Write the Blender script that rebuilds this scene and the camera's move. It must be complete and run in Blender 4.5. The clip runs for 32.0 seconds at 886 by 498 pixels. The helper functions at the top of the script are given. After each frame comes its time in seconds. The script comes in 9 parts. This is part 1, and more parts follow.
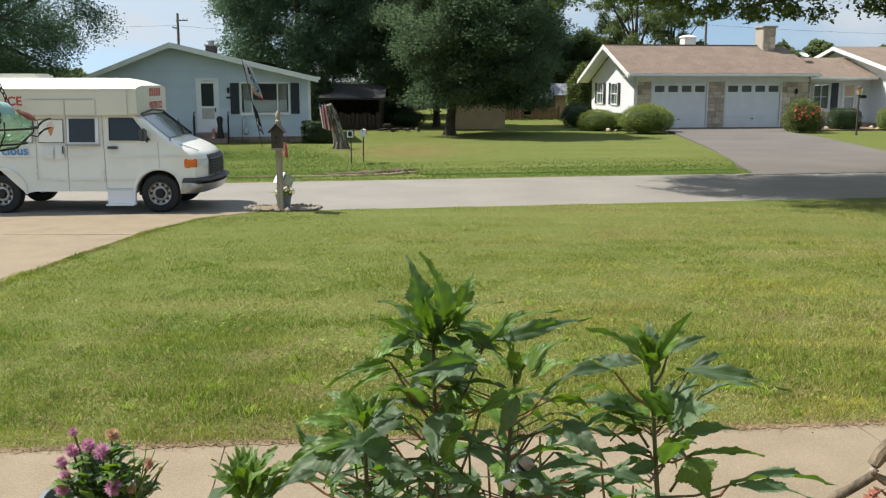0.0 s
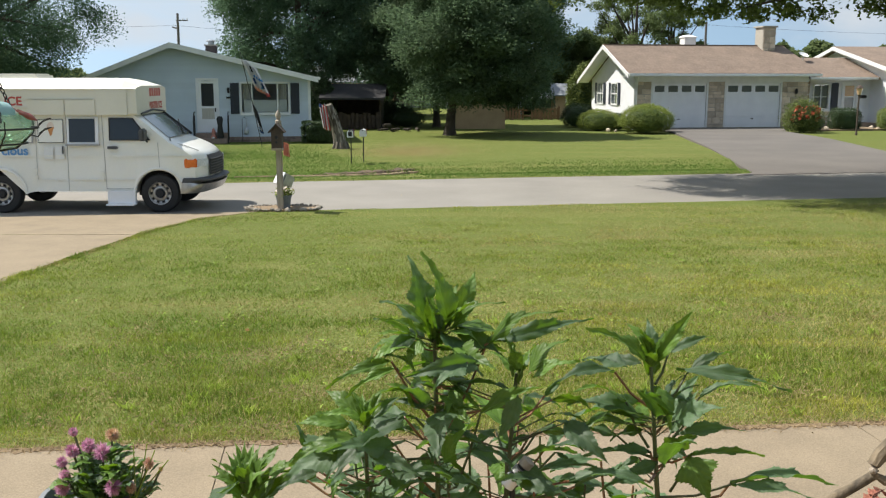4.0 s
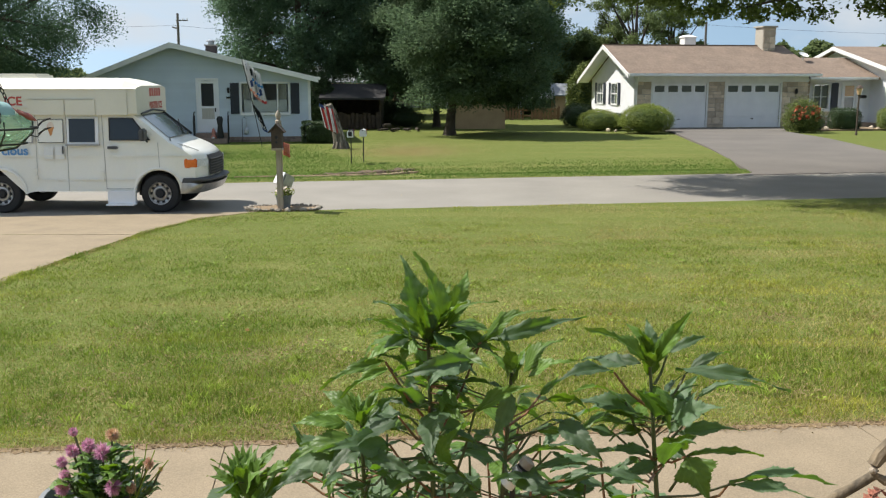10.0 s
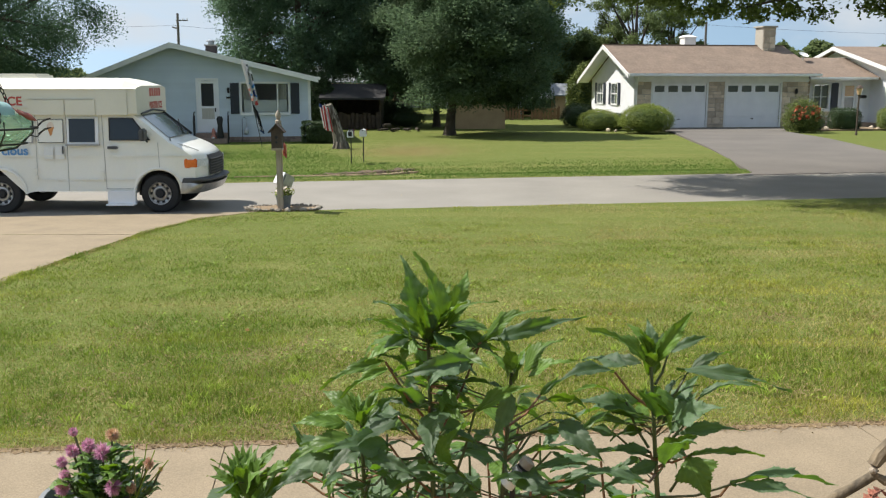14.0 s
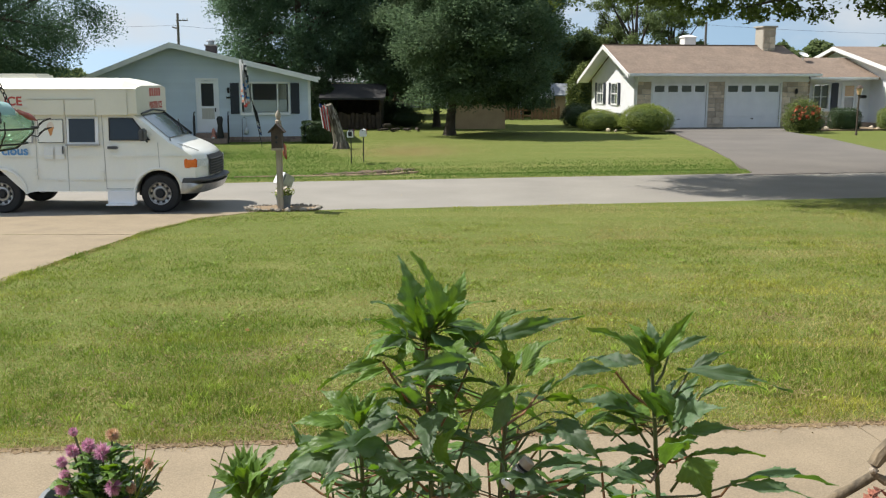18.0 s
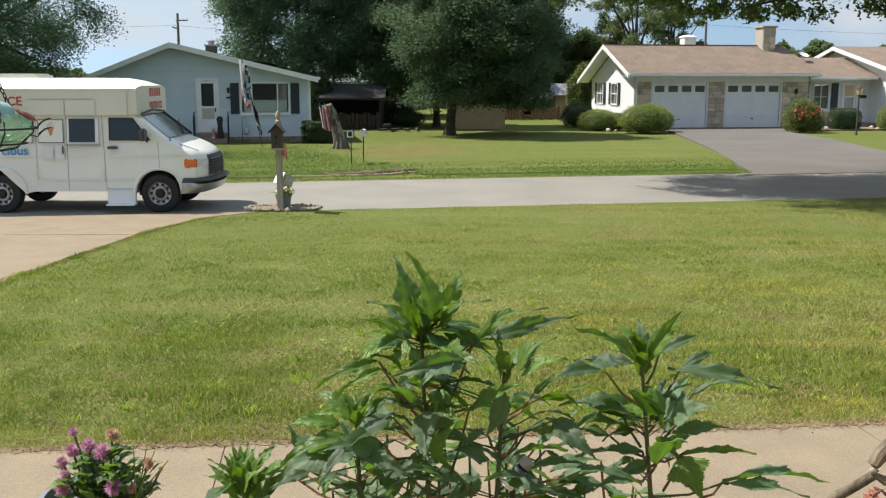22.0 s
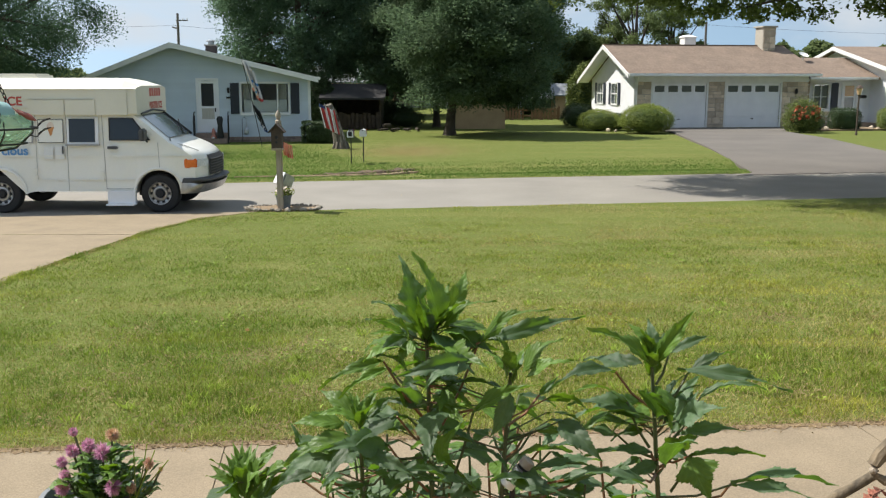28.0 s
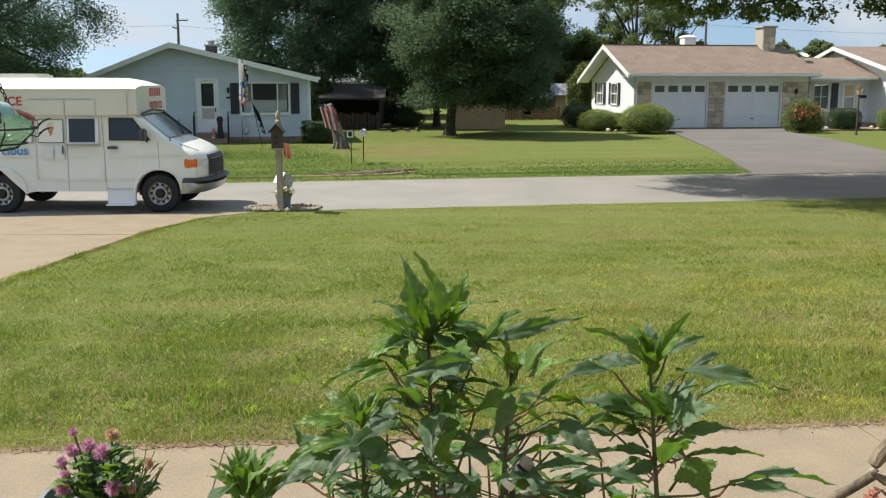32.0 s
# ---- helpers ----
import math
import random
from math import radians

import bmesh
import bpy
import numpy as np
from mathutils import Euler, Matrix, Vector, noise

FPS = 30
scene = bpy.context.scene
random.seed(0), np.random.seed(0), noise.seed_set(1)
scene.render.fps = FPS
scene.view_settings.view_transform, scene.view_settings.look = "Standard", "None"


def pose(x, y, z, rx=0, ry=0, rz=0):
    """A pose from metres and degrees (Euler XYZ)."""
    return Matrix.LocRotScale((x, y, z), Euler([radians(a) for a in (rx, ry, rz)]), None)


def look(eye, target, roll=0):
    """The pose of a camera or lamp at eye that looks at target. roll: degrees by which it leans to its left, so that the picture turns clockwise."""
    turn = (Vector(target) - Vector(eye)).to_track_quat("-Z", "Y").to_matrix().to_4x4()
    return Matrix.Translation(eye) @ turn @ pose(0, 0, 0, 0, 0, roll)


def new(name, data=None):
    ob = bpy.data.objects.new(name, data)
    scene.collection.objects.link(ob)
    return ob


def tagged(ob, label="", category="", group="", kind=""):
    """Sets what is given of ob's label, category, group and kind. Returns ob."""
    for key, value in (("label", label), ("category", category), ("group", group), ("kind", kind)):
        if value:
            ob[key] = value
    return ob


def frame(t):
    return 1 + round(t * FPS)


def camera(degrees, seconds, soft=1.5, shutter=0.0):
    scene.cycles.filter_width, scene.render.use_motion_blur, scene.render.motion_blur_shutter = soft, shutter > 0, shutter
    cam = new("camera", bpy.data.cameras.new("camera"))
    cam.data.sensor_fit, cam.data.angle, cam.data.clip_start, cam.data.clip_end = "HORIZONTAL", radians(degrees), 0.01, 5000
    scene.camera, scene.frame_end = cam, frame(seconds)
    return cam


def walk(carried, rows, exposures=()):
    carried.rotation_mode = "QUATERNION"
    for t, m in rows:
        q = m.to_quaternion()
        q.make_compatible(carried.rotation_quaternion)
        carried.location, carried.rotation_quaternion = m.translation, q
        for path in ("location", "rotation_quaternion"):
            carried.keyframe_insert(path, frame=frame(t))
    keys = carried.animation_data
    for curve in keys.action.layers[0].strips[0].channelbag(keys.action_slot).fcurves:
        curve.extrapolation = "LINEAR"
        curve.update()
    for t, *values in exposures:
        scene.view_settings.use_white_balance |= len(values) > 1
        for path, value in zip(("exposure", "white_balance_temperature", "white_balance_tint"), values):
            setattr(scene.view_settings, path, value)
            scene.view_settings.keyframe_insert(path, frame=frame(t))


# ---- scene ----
cam = camera(50.0, 32.0, soft=1.15)
cam.data.dof.use_dof, cam.data.dof.focus_distance, cam.data.dof.aperture_fstop = True, 4.2, 13.0
walk(cam, [(0.0, pose(0, 0, 2.42, 79.95, 0, 0)), (32.0, pose(0, 0, 2.42, 79.95, 0, 0))])

# ---- world, sun, exposure ----
SUN_WAY = Vector((-0.56, 0.15, 0.815)).normalized()
world = bpy.data.worlds.new("world")
scene.world = world
world.use_nodes = True
wn, wl = world.node_tree.nodes, world.node_tree.links
wn.clear()
w_out = wn.new("ShaderNodeOutputWorld")
w_bg = wn.new("ShaderNodeBackground")
sky = wn.new("ShaderNodeTexSky")
sky.sky_type = "NISHITA"
sky.sun_disc = False
sky.sun_elevation = math.asin(SUN_WAY.z)
sky.sun_rotation = math.atan2(SUN_WAY.x, SUN_WAY.y)
sky.air_density, sky.dust_density, sky.ozone_density = 1.0, 1.0, 1.6
w_tc = wn.new("ShaderNodeTexCoord")
w_map = wn.new("ShaderNodeMapping")
w_map.inputs["Scale"].default_value = (1.0, 1.0, 2.6)
w_map.inputs["Location"].default_value = (0.62, 0.2, 0.35)
w_noise = wn.new("ShaderNodeTexNoise")
w_noise.inputs["Scale"].default_value = 4.2
w_noise.inputs["Detail"].default_value = 7
w_ramp = wn.new("ShaderNodeValToRGB")
w_ramp.color_ramp.elements[0].position, w_ramp.color_ramp.elements[1].position = 0.48, 0.70
w_mix = wn.new("ShaderNodeMix")
w_mix.data_type = "RGBA"
w_mix.inputs["B"].default_value = (2.7, 2.85, 3.0, 1)
w_lift = wn.new("ShaderNodeMapping")
w_lift.inputs["Location"].default_value = (0, 0, 0.42)
wl.new(w_tc.outputs["Generated"], w_lift.inputs["Vector"])
wl.new(w_lift.outputs["Vector"], sky.inputs["Vector"])
wl.new(w_tc.outputs["Generated"], w_map.inputs["Vector"])
wl.new(w_map.outputs["Vector"], w_noise.inputs["Vector"])
wl.new(w_noise.outputs["Fac"], w_ramp.inputs["Fac"])
wl.new(w_ramp.outputs["Color"], w_mix.inputs["Factor"])
w_haze = wn.new("ShaderNodeMix")
w_haze.data_type, w_haze.blend_type = "RGBA", "MULTIPLY"
w_haze.inputs["Factor"].default_value = 1.0
w_haze.inputs["B"].default_value = (1.10, 1.02, 0.79, 1)
wl.new(sky.outputs["Color"], w_haze.inputs["A"])
wl.new(w_haze.outputs["Result"], w_mix.inputs["A"])
wl.new(w_mix.outputs["Result"], w_bg.inputs["Color"])
w_bg.inputs["Strength"].default_value = 0.155
wl.new(w_bg.outputs["Background"], w_out.inputs["Surface"])

sun = new("sun", bpy.data.lights.new("sun", "SUN"))
sun.data.energy, sun.data.angle, sun.data.color = 4.35, radians(0.55), (1.0, 0.95, 0.86)
sun.matrix_world = look(SUN_WAY * 60, (0, 0, 0))
scene.view_settings.exposure = 0.74


# ---- helpers of this scene ----
def mat(name, col, col2=None, rough=0.7, scale=8.0, fine=90.0, bump=0.15, metal=0.0, amount=0.5, spec=0.5, rand=0.0, island=0.0,
        trans=0.0, trans_col=None, stretch=(1, 1, 1), coat=0.0):
    """A surface with broad stains, fine grain and relief."""
    m = bpy.data.materials.new(name)
    m.use_nodes = True
    nt = m.node_tree
    n = nt.nodes
    b = n["Principled BSDF"]
    b.inputs["Roughness"].default_value = rough
    b.inputs["Metallic"].default_value = metal
    b.inputs["Specular IOR Level"].default_value = spec
    b.inputs["Coat Weight"].default_value = coat
    col2 = col2 or tuple(c * 0.75 for c in col)
    tc = n.new("ShaderNodeTexCoord")
    mp = n.new("ShaderNodeMapping")
    mp.inputs["Scale"].default_value = stretch
    nt.links.new(tc.outputs["Object"], mp.inputs["Vector"])
    n1 = n.new("ShaderNodeTexNoise")
    n1.inputs["Scale"].default_value, n1.inputs["Detail"].default_value = scale, 5
    n2 = n.new("ShaderNodeTexNoise")
    n2.inputs["Scale"].default_value, n2.inputs["Detail"].default_value = fine, 3
    nt.links.new(mp.outputs["Vector"], n1.inputs["Vector"])
    nt.links.new(mp.outputs["Vector"], n2.inputs["Vector"])
    add = n.new("ShaderNodeMath")
    add.operation = "MULTIPLY_ADD"
    add.inputs[1].default_value = 0.7 * amount
    nt.links.new(n2.outputs["Fac"], add.inputs[0])
    nt.links.new(n1.outputs["Fac"], add.inputs[2])
    rg = n.new("ShaderNodeMapRange")
    half = 0.19 * (1 + 0.7 * amount)
    rg.inputs["From Min"].default_value, rg.inputs["From Max"].default_value = 0.5 + 0.35 * amount - half, 0.5 + 0.35 * amount + half
    rg.inputs["To Max"].default_value = 1.0
    nt.links.new(add.outputs[0], rg.inputs["Value"])
    mx = n.new("ShaderNodeMix")
    mx.data_type = "RGBA"
    mx.inputs["A"].default_value = (*col2, 1)
    mx.inputs["B"].default_value = (*col, 1)
    nt.links.new(rg.outputs["Result"], mx.inputs["Factor"])
    last = mx.outputs["Result"]
    for weight, kind in ((rand, "ob"), (island, "geo")):
        if weight:
            src = n.new("ShaderNodeObjectInfo") if kind == "ob" else n.new("ShaderNodeNewGeometry")
            r = n.new("ShaderNodeMapRange")
            r.inputs["To Min"].default_value, r.inputs["To Max"].default_value = 1 - weight, 1 + weight
            nt.links.new(src.outputs["Random" if kind == "ob" else "Random Per Island"], r.inputs["Value"])
            hs = n.new("ShaderNodeHueSaturation")
            nt.links.new(r.outputs["Result"], hs.inputs["Value"])
            nt.links.new(last, hs.inputs["Color"])
            last = hs.outputs["Color"]
    nt.links.new(last, b.inputs["Base Color"])
    if bump:
        bp = n.new("ShaderNodeBump")
        bp.inputs["Strength"].default_value = bump
        bp.inputs["Distance"].default_value = 0.02
        nt.links.new(add.outputs[0], bp.inputs["Height"])
        nt.links.new(bp.outputs["Normal"], b.inputs["Normal"])
    if trans:
        t = n.new("ShaderNodeBsdfTranslucent")
        if trans_col:
            t.inputs["Color"].default_value = (*trans_col, 1)
        else:
            nt.links.new(last, t.inputs["Color"])
        ms = n.new("ShaderNodeMixShader")
        ms.inputs["Fac"].default_value = trans
        nt.links.new(b.outputs["BSDF"], ms.inputs[1])
        nt.links.new(t.outputs["BSDF"], ms.inputs[2])
        nt.links.new(ms.outputs["Shader"], n["Material Output"].inputs["Surface"])
    return m


def box(bm, x0, x1, y0, y1, z0, z1, bevel=0.0, m=None):
    r = bmesh.ops.create_cube(bm, size=1)
    vs = r["verts"]
    t = Matrix.Translation(((x0 + x1) / 2, (y0 + y1) / 2, (z0 + z1) / 2)) @ Matrix.Diagonal((x1 - x0, y1 - y0, z1 - z0, 1))
    bmesh.ops.transform(bm, matrix=(m @ t) if m else t, verts=vs)
    if bevel:
        es = list({e for v in vs for e in v.link_edges})
        bmesh.ops.bevel(bm, geom=es, offset=bevel, segments=2, affect="EDGES")
    return bm


def boxes(*args, bevel=0.0):
    bm = bmesh.new()
    for a in args:
        box(bm, *a, bevel=bevel)
    return bm


def tube(bm, pts, radii, seg=7, cap=True):
    pts = [Vector(p) for p in pts]
    rings = []
    for i, p in enumerate(pts):
        d = (pts[min(i + 1, len(pts) - 1)] - pts[max(i - 1, 0)]).normalized()
        q = d.to_track_quat("Z", "Y")
        r = radii[i] if hasattr(radii, "__len__") else radii
        rings.append([bm.verts.new(p + q @ Vector((r * math.cos(k * 2 * math.pi / seg), r * math.sin(k * 2 * math.pi / seg), 0))) for k in range(seg)])
    for a, b in zip(rings, rings[1:]):
        for k in range(seg):
            bm.faces.new((a[k], a[(k + 1) % seg], b[(k + 1) % seg], b[k]))
    if cap:
        bm.faces.new(rings[0][::-1])
        bm.faces.new(rings[-1])
    return bm


def lathe(bm, profile, seg=20, m=None, ends=True):
    rings = []
    for r, z in profile:
        rings.append([bm.verts.new((m or Matrix()) @ Vector((r * math.cos(k * 2 * math.pi / seg), r * math.sin(k * 2 * math.pi / seg), z))) for k in range(seg)])
    for a, b in zip(rings, rings[1:]):
        for k in range(seg):
            bm.faces.new((a[k], a[(k + 1) % seg], b[(k + 1) % seg], b[k]))
    if ends:
        bm.faces.new(rings[0][::-1])
        bm.faces.new(rings[-1])
    return bm


def prism(bm, poly, z0, z1, axis="z"):
    """A polygon in a plane, drawn out along an axis: z: (x, y), y: (x, z), x: (y, z)."""
    def p(a, b, c):
        return {"z": (a, b, c), "y": (a, c, b), "x": (c, a, b)}[axis]
    lo = [bm.verts.new(p(a, b, z0)) for a, b in poly]
    hi = [bm.verts.new(p(a, b, z1)) for a, b in poly]
    bm.faces.new(lo[::-1])
    bm.faces.new(hi)
    k = len(poly)
    for i in range(k):
        bm.faces.new((lo[i], lo[(i + 1) % k], hi[(i + 1) % k], hi[i]))
    bmesh.ops.recalc_face_normals(bm, faces=bm.faces)
    return bm


def mesh_of(name, bm, material, smooth=False):
    me = bpy.data.meshes.new(name)
    bmesh.ops.recalc_face_normals(bm, faces=bm.faces)
    bm.to_mesh(me)
    bm.free()
    me.materials.append(material)
    if smooth:
        me.shade_smooth()
        me.set_sharp_from_angle(angle=radians(38))
    return me


def part(name, bm, material, parent=None, label="", smooth=False, m=None):
    ob = new(name, mesh_of(name, bm, material, smooth))
    ob.parent = parent
    if m is not None:
        ob.matrix_basis = m
    return tagged(ob, label)


def piece(name, me, parent, m=None):
    ob = new(name, me)
    ob.parent = parent
    if m is not None:
        ob.matrix_basis = m
    return ob


def thing(name, m, label, category, group="", kind=""):
    ob = new(name)
    ob.matrix_basis = m
    ob.empty_display_size = 0.1
    return tagged(ob, label, category, group, kind)


def solid(name, bm, material, label, category, group="", kind="", smooth=False, m=None):
    return tagged(part(name, bm, material, None, label, smooth, m), label, category, group, kind)


def raw(name, verts, faces, material):
    """A large mesh from arrays of points and of quads or triangles."""
    verts, faces = np.asarray(verts, np.float32), np.asarray(faces, np.int32)
    me = bpy.data.meshes.new(name)
    k = faces.shape[1]
    me.vertices.add(len(verts))
    me.vertices.foreach_set("co", verts.ravel())
    me.loops.add(faces.size)
    me.loops.foreach_set("vertex_index", faces.ravel())
    me.polygons.add(len(faces))
    me.polygons.foreach_set("loop_start", np.arange(0, faces.size, k, dtype=np.int32))
    me.update(calc_edges=True)
    me.materials.append(material)
    return me


def words(name, text, size, material, parent, m, label=""):
    cu = bpy.data.curves.new(name, "FONT")
    cu.body, cu.size, cu.extrude, cu.align_x, cu.offset = text, size, 0.002, "CENTER", 0.006
    tmp = new(name + "_curve", cu)
    me = bpy.data.meshes.new_from_object(tmp.evaluated_get(bpy.context.evaluated_depsgraph_get()))
    bpy.data.objects.remove(tmp)
    me.materials.clear()
    me.materials.append(material)
    ob = new(name, me)
    ob.parent = parent
    ob.matrix_basis = m
    return tagged(ob, label)


def leaves(name, centres, size, material, rng, up=0.5, fold=0.25, aspect=0.55):
    """Many small folded leaves, four points each, turned at random."""
    n = len(centres)
    nrm = rng.normal(size=(n, 3))
    nrm[:, 2] = np.abs(nrm[:, 2]) + up
    nrm /= np.linalg.norm(nrm, axis=1)[:, None]
    a = np.cross(nrm, rng.normal(size=(n, 3)))
    a /= np.linalg.norm(a, axis=1)[:, None]
    b = np.cross(nrm, a)
    s = (size * rng.uniform(0.6, 1.4, n))[:, None]
    c = np.asarray(centres)
    v = np.stack([c - a * s * 0.5, c + b * s * aspect * 0.5 + nrm * s * fold * 0.3, c + a * s * 0.5 - nrm * s * fold * 0.4,
                  c - b * s * aspect * 0.5 + nrm * s * fold * 0.3], 1).reshape(-1, 3)
    return raw(name, v, np.arange(4 * n).reshape(n, 4), material)


# ---- materials ----
M_ASPHALT = mat("road_asphalt", (0.255, 0.237, 0.210), (0.195, 0.182, 0.162), 0.9, 0.7, 160, 0.25)
M_DRIVE = mat("driveway_asphalt", (0.150, 0.134, 0.118), (0.105, 0.094, 0.084), 0.88, 0.5, 140, 0.25)
M_CONC = mat("concrete", (0.305, 0.242, 0.163), (0.165, 0.130, 0.087), 0.92, 2.2, 120, 0.16, amount=3.0)
M_JOINT = mat("joint_dirt", (0.19, 0.155, 0.11), None, 0.95, 9, 120, 0.3)
M_GRIT = mat("washed_grit", (0.36, 0.27, 0.17), (0.22, 0.16, 0.10), 0.95, 3.0, 50, 0.6, amount=0.8)
# bare soil of the cut bank, darkened for the shade on it
M_DIRT = mat("shaded_bank_dirt", (0.145, 0.10, 0.062), (0.05, 0.036, 0.025), 0.95, 2.4, 40, 0.8, amount=0.8)
M_SOIL = mat("soil", (0.27, 0.195, 0.115), (0.15, 0.105, 0.065), 0.95, 6, 60, 0.6)
M_DRYBLADE = mat("dry_blade", (0.47, 0.385, 0.18), (0.33, 0.26, 0.11), 0.7, 0.8, 8, 0, island=0.3, trans=0.2, spec=0.2)
M_VERGE = mat("verge_blade", (0.165, 0.27, 0.052), (0.10, 0.185, 0.036), 0.65, 0.8, 6, 0, island=0.35, trans=0.3, spec=0.25)
M_TUFT = mat("coarse_blade", (0.36, 0.46, 0.08), (0.26, 0.36, 0.05), 0.5, 3, 20, 0, island=0.3, trans=0.35, spec=0.4)
M_THATCH = mat("dead_thatch", (0.31, 0.23, 0.125), (0.17, 0.12, 0.065), 0.85, 2, 12, 0, island=0.35, trans=0.15, spec=0.2)
M_SIDING = mat("blue_siding", (0.55, 0.63, 0.71), (0.49, 0.56, 0.64), 0.6, 1.2, 60, 0.05, rand=0.04)
M_WHITE = mat("white_paint", (0.82, 0.83, 0.86), (0.74, 0.75, 0.78), 0.5, 2, 50, 0.05)
M_TRIM = mat("white_trim", (0.78, 0.79, 0.79), (0.66, 0.67, 0.67), 0.55, 3, 70, 0.05)
M_SHUTTER = mat("dark_shutter", (0.025, 0.032, 0.05), None, 0.55, 6, 60, 0.1)
M_DARK = mat("dark_rubber", (0.022, 0.022, 0.024), (0.014, 0.014, 0.015), 0.75, 8, 90, 0.2)
M_BLACKIRON = mat("black_iron", (0.03, 0.03, 0.032), None, 0.5, 10, 90, 0.1, metal=0.4)
M_GLASS = mat("dark_glass", (0.022, 0.026, 0.03), (0.016, 0.02, 0.024), 0.06, 1.5, 10, 0.0, spec=0.6)
M_GREYGLASS = mat("grey_glass", (0.10, 0.11, 0.115), (0.06, 0.068, 0.072), 0.08, 1.5, 10, 0.0, spec=0.5)
# pale base colour stands in for sky reflected by the glass
M_SCREEN = mat("sky_reflection_glass", (0.25, 0.27, 0.275), (0.14, 0.155, 0.16), 0.08, 1.5, 10, 0.0, spec=0.8)
M_PANE = mat("house_pane", (0.10, 0.11, 0.115), (0.075, 0.082, 0.088), 0.05, 2.0, 9, 0.0, spec=0.5)
pn = M_PANE.node_tree
p_clear = pn.nodes.new("ShaderNodeBsdfTransparent")
p_clear.inputs["Color"].default_value = (0.94, 0.96, 0.95, 1)
p_mix = pn.nodes.new("ShaderNodeMixShader")
p_mix.inputs["Fac"].default_value = 0.86
pn.links.new(pn.nodes["Principled BSDF"].outputs["BSDF"], p_mix.inputs[1])
pn.links.new(p_clear.outputs["BSDF"], p_mix.inputs[2])
pn.links.new(p_mix.outputs["Shader"], pn.nodes["Material Output"].inputs["Surface"])
M_CURTAIN = mat("pale_curtain", (0.55, 0.52, 0.47), (0.42, 0.40, 0.36), 0.9, 4, 40, 0.3, stretch=(6, 6, 0.5))
M_SHINGLE = mat("brown_shingle", (0.25, 0.185, 0.140), (0.135, 0.100, 0.078), 0.92, 1.3, 9, 0.5, amount=1.6)
M_SHINGLE_GREY = mat("grey_shingle", (0.27, 0.28, 0.30), (0.20, 0.21, 0.225), 0.92, 1.1, 26, 0.5)
M_STONE = mat("stone_veneer", (0.62, 0.52, 0.41), (0.42, 0.345, 0.265), 0.85, 3.5, 40, 0.5, rand=0.32)
M_BRICK = mat("foundation_brick", (0.30, 0.22, 0.18), (0.20, 0.15, 0.125), 0.9, 8, 60, 0.4, rand=0.25)
M_BRICKDARK = mat("dark_brick", (0.13, 0.105, 0.10), (0.075, 0.062, 0.06), 0.9, 8, 60, 0.4)
M_MORTAR = mat("mortar", (0.42, 0.39, 0.34), None, 0.95, 12, 120, 0.3)
M_VAN = mat("van_white", (0.85, 0.84, 0.78), (0.77, 0.76, 0.71), 0.32, 1.4, 30, 0.015, coat=0.35)
M_CAP = mat("cap_ivory", (0.73, 0.71, 0.62), (0.66, 0.64, 0.555), 0.45, 1.6, 40, 0.02)
M_VANDARK = mat("bumper_grey", (0.075, 0.078, 0.085), (0.05, 0.052, 0.056), 0.55, 5, 60, 0.1)
M_SEAM = mat("panel_seam", (0.40, 0.40, 0.39), None, 0.7, 9, 60, 0)
M_CHROME = mat("worn_steel", (0.52, 0.52, 0.52), (0.33, 0.32, 0.31), 0.35, 9, 70, 0.08, metal=0.85)
M_ORANGE = mat("amber_lens", (0.85, 0.20, 0.03), (0.60, 0.13, 0.02), 0.15, 30, 120, 0.1)
M_LENS = mat("clear_lens", (0.75, 0.77, 0.78), (0.50, 0.52, 0.54), 0.12, 30, 90, 0.1)
M_RED = mat("red_lettering", (0.52, 0.085, 0.07), None, 0.5, 8, 60, 0)
M_BLUE = mat("blue_lettering", (0.13, 0.32, 0.62), None, 0.5, 8, 60, 0)
M_CONE = mat("cone_orange", (0.62, 0.27, 0.09), None, 0.6, 12, 60, 0)
M_CREAM = mat("cone_cream", (0.78, 0.66, 0.58), None, 0.6, 12, 60, 0)
M_PALEBARK = mat("weathered_bark", (0.36, 0.33, 0.29), (0.17, 0.15, 0.13), 0.95, 9, 60, 0.6, rand=0.35, stretch=(1, 1, 0.35))
# bark darkened so that its colour holds the crown's shade on trunks
M_BARK = mat("bark", (0.085, 0.068, 0.053), (0.038, 0.031, 0.025), 0.95, 5, 30, 0.8, stretch=(1, 1, 0.35))
M_STUMP = mat("pale_bark", (0.25, 0.215, 0.175), (0.028, 0.024, 0.020), 0.95, 6, 22, 1.0, stretch=(2.6, 2.6, 0.45))
# leaf greens made paler or bluer, with the haze put into the colour
M_LEAF_DARK = mat("hazed_maple_leaf", (0.125, 0.180, 0.095), (0.080, 0.135, 0.070), 0.7, 0.5, 2.2, 0, island=0.22, trans=0.5, spec=0.15)
M_LEAF_MID = mat("hazed_ash_leaf", (0.118, 0.190, 0.112), (0.085, 0.150, 0.088), 0.7, 0.4, 2.0, 0, island=0.22, trans=0.5, spec=0.15)
M_LEAF_FAR = mat("hazed_far_leaf", (0.17, 0.215, 0.085), (0.12, 0.165, 0.07), 0.7, 0.3, 1.6, 0, island=0.2, trans=0.5, spec=0.15)
M_LEAF_STREET = mat("street_tree_leaf", (0.17, 0.225, 0.055), (0.105, 0.155, 0.042), 0.6, 0.9, 4, 0, island=0.3, trans=0.4, spec=0.2)
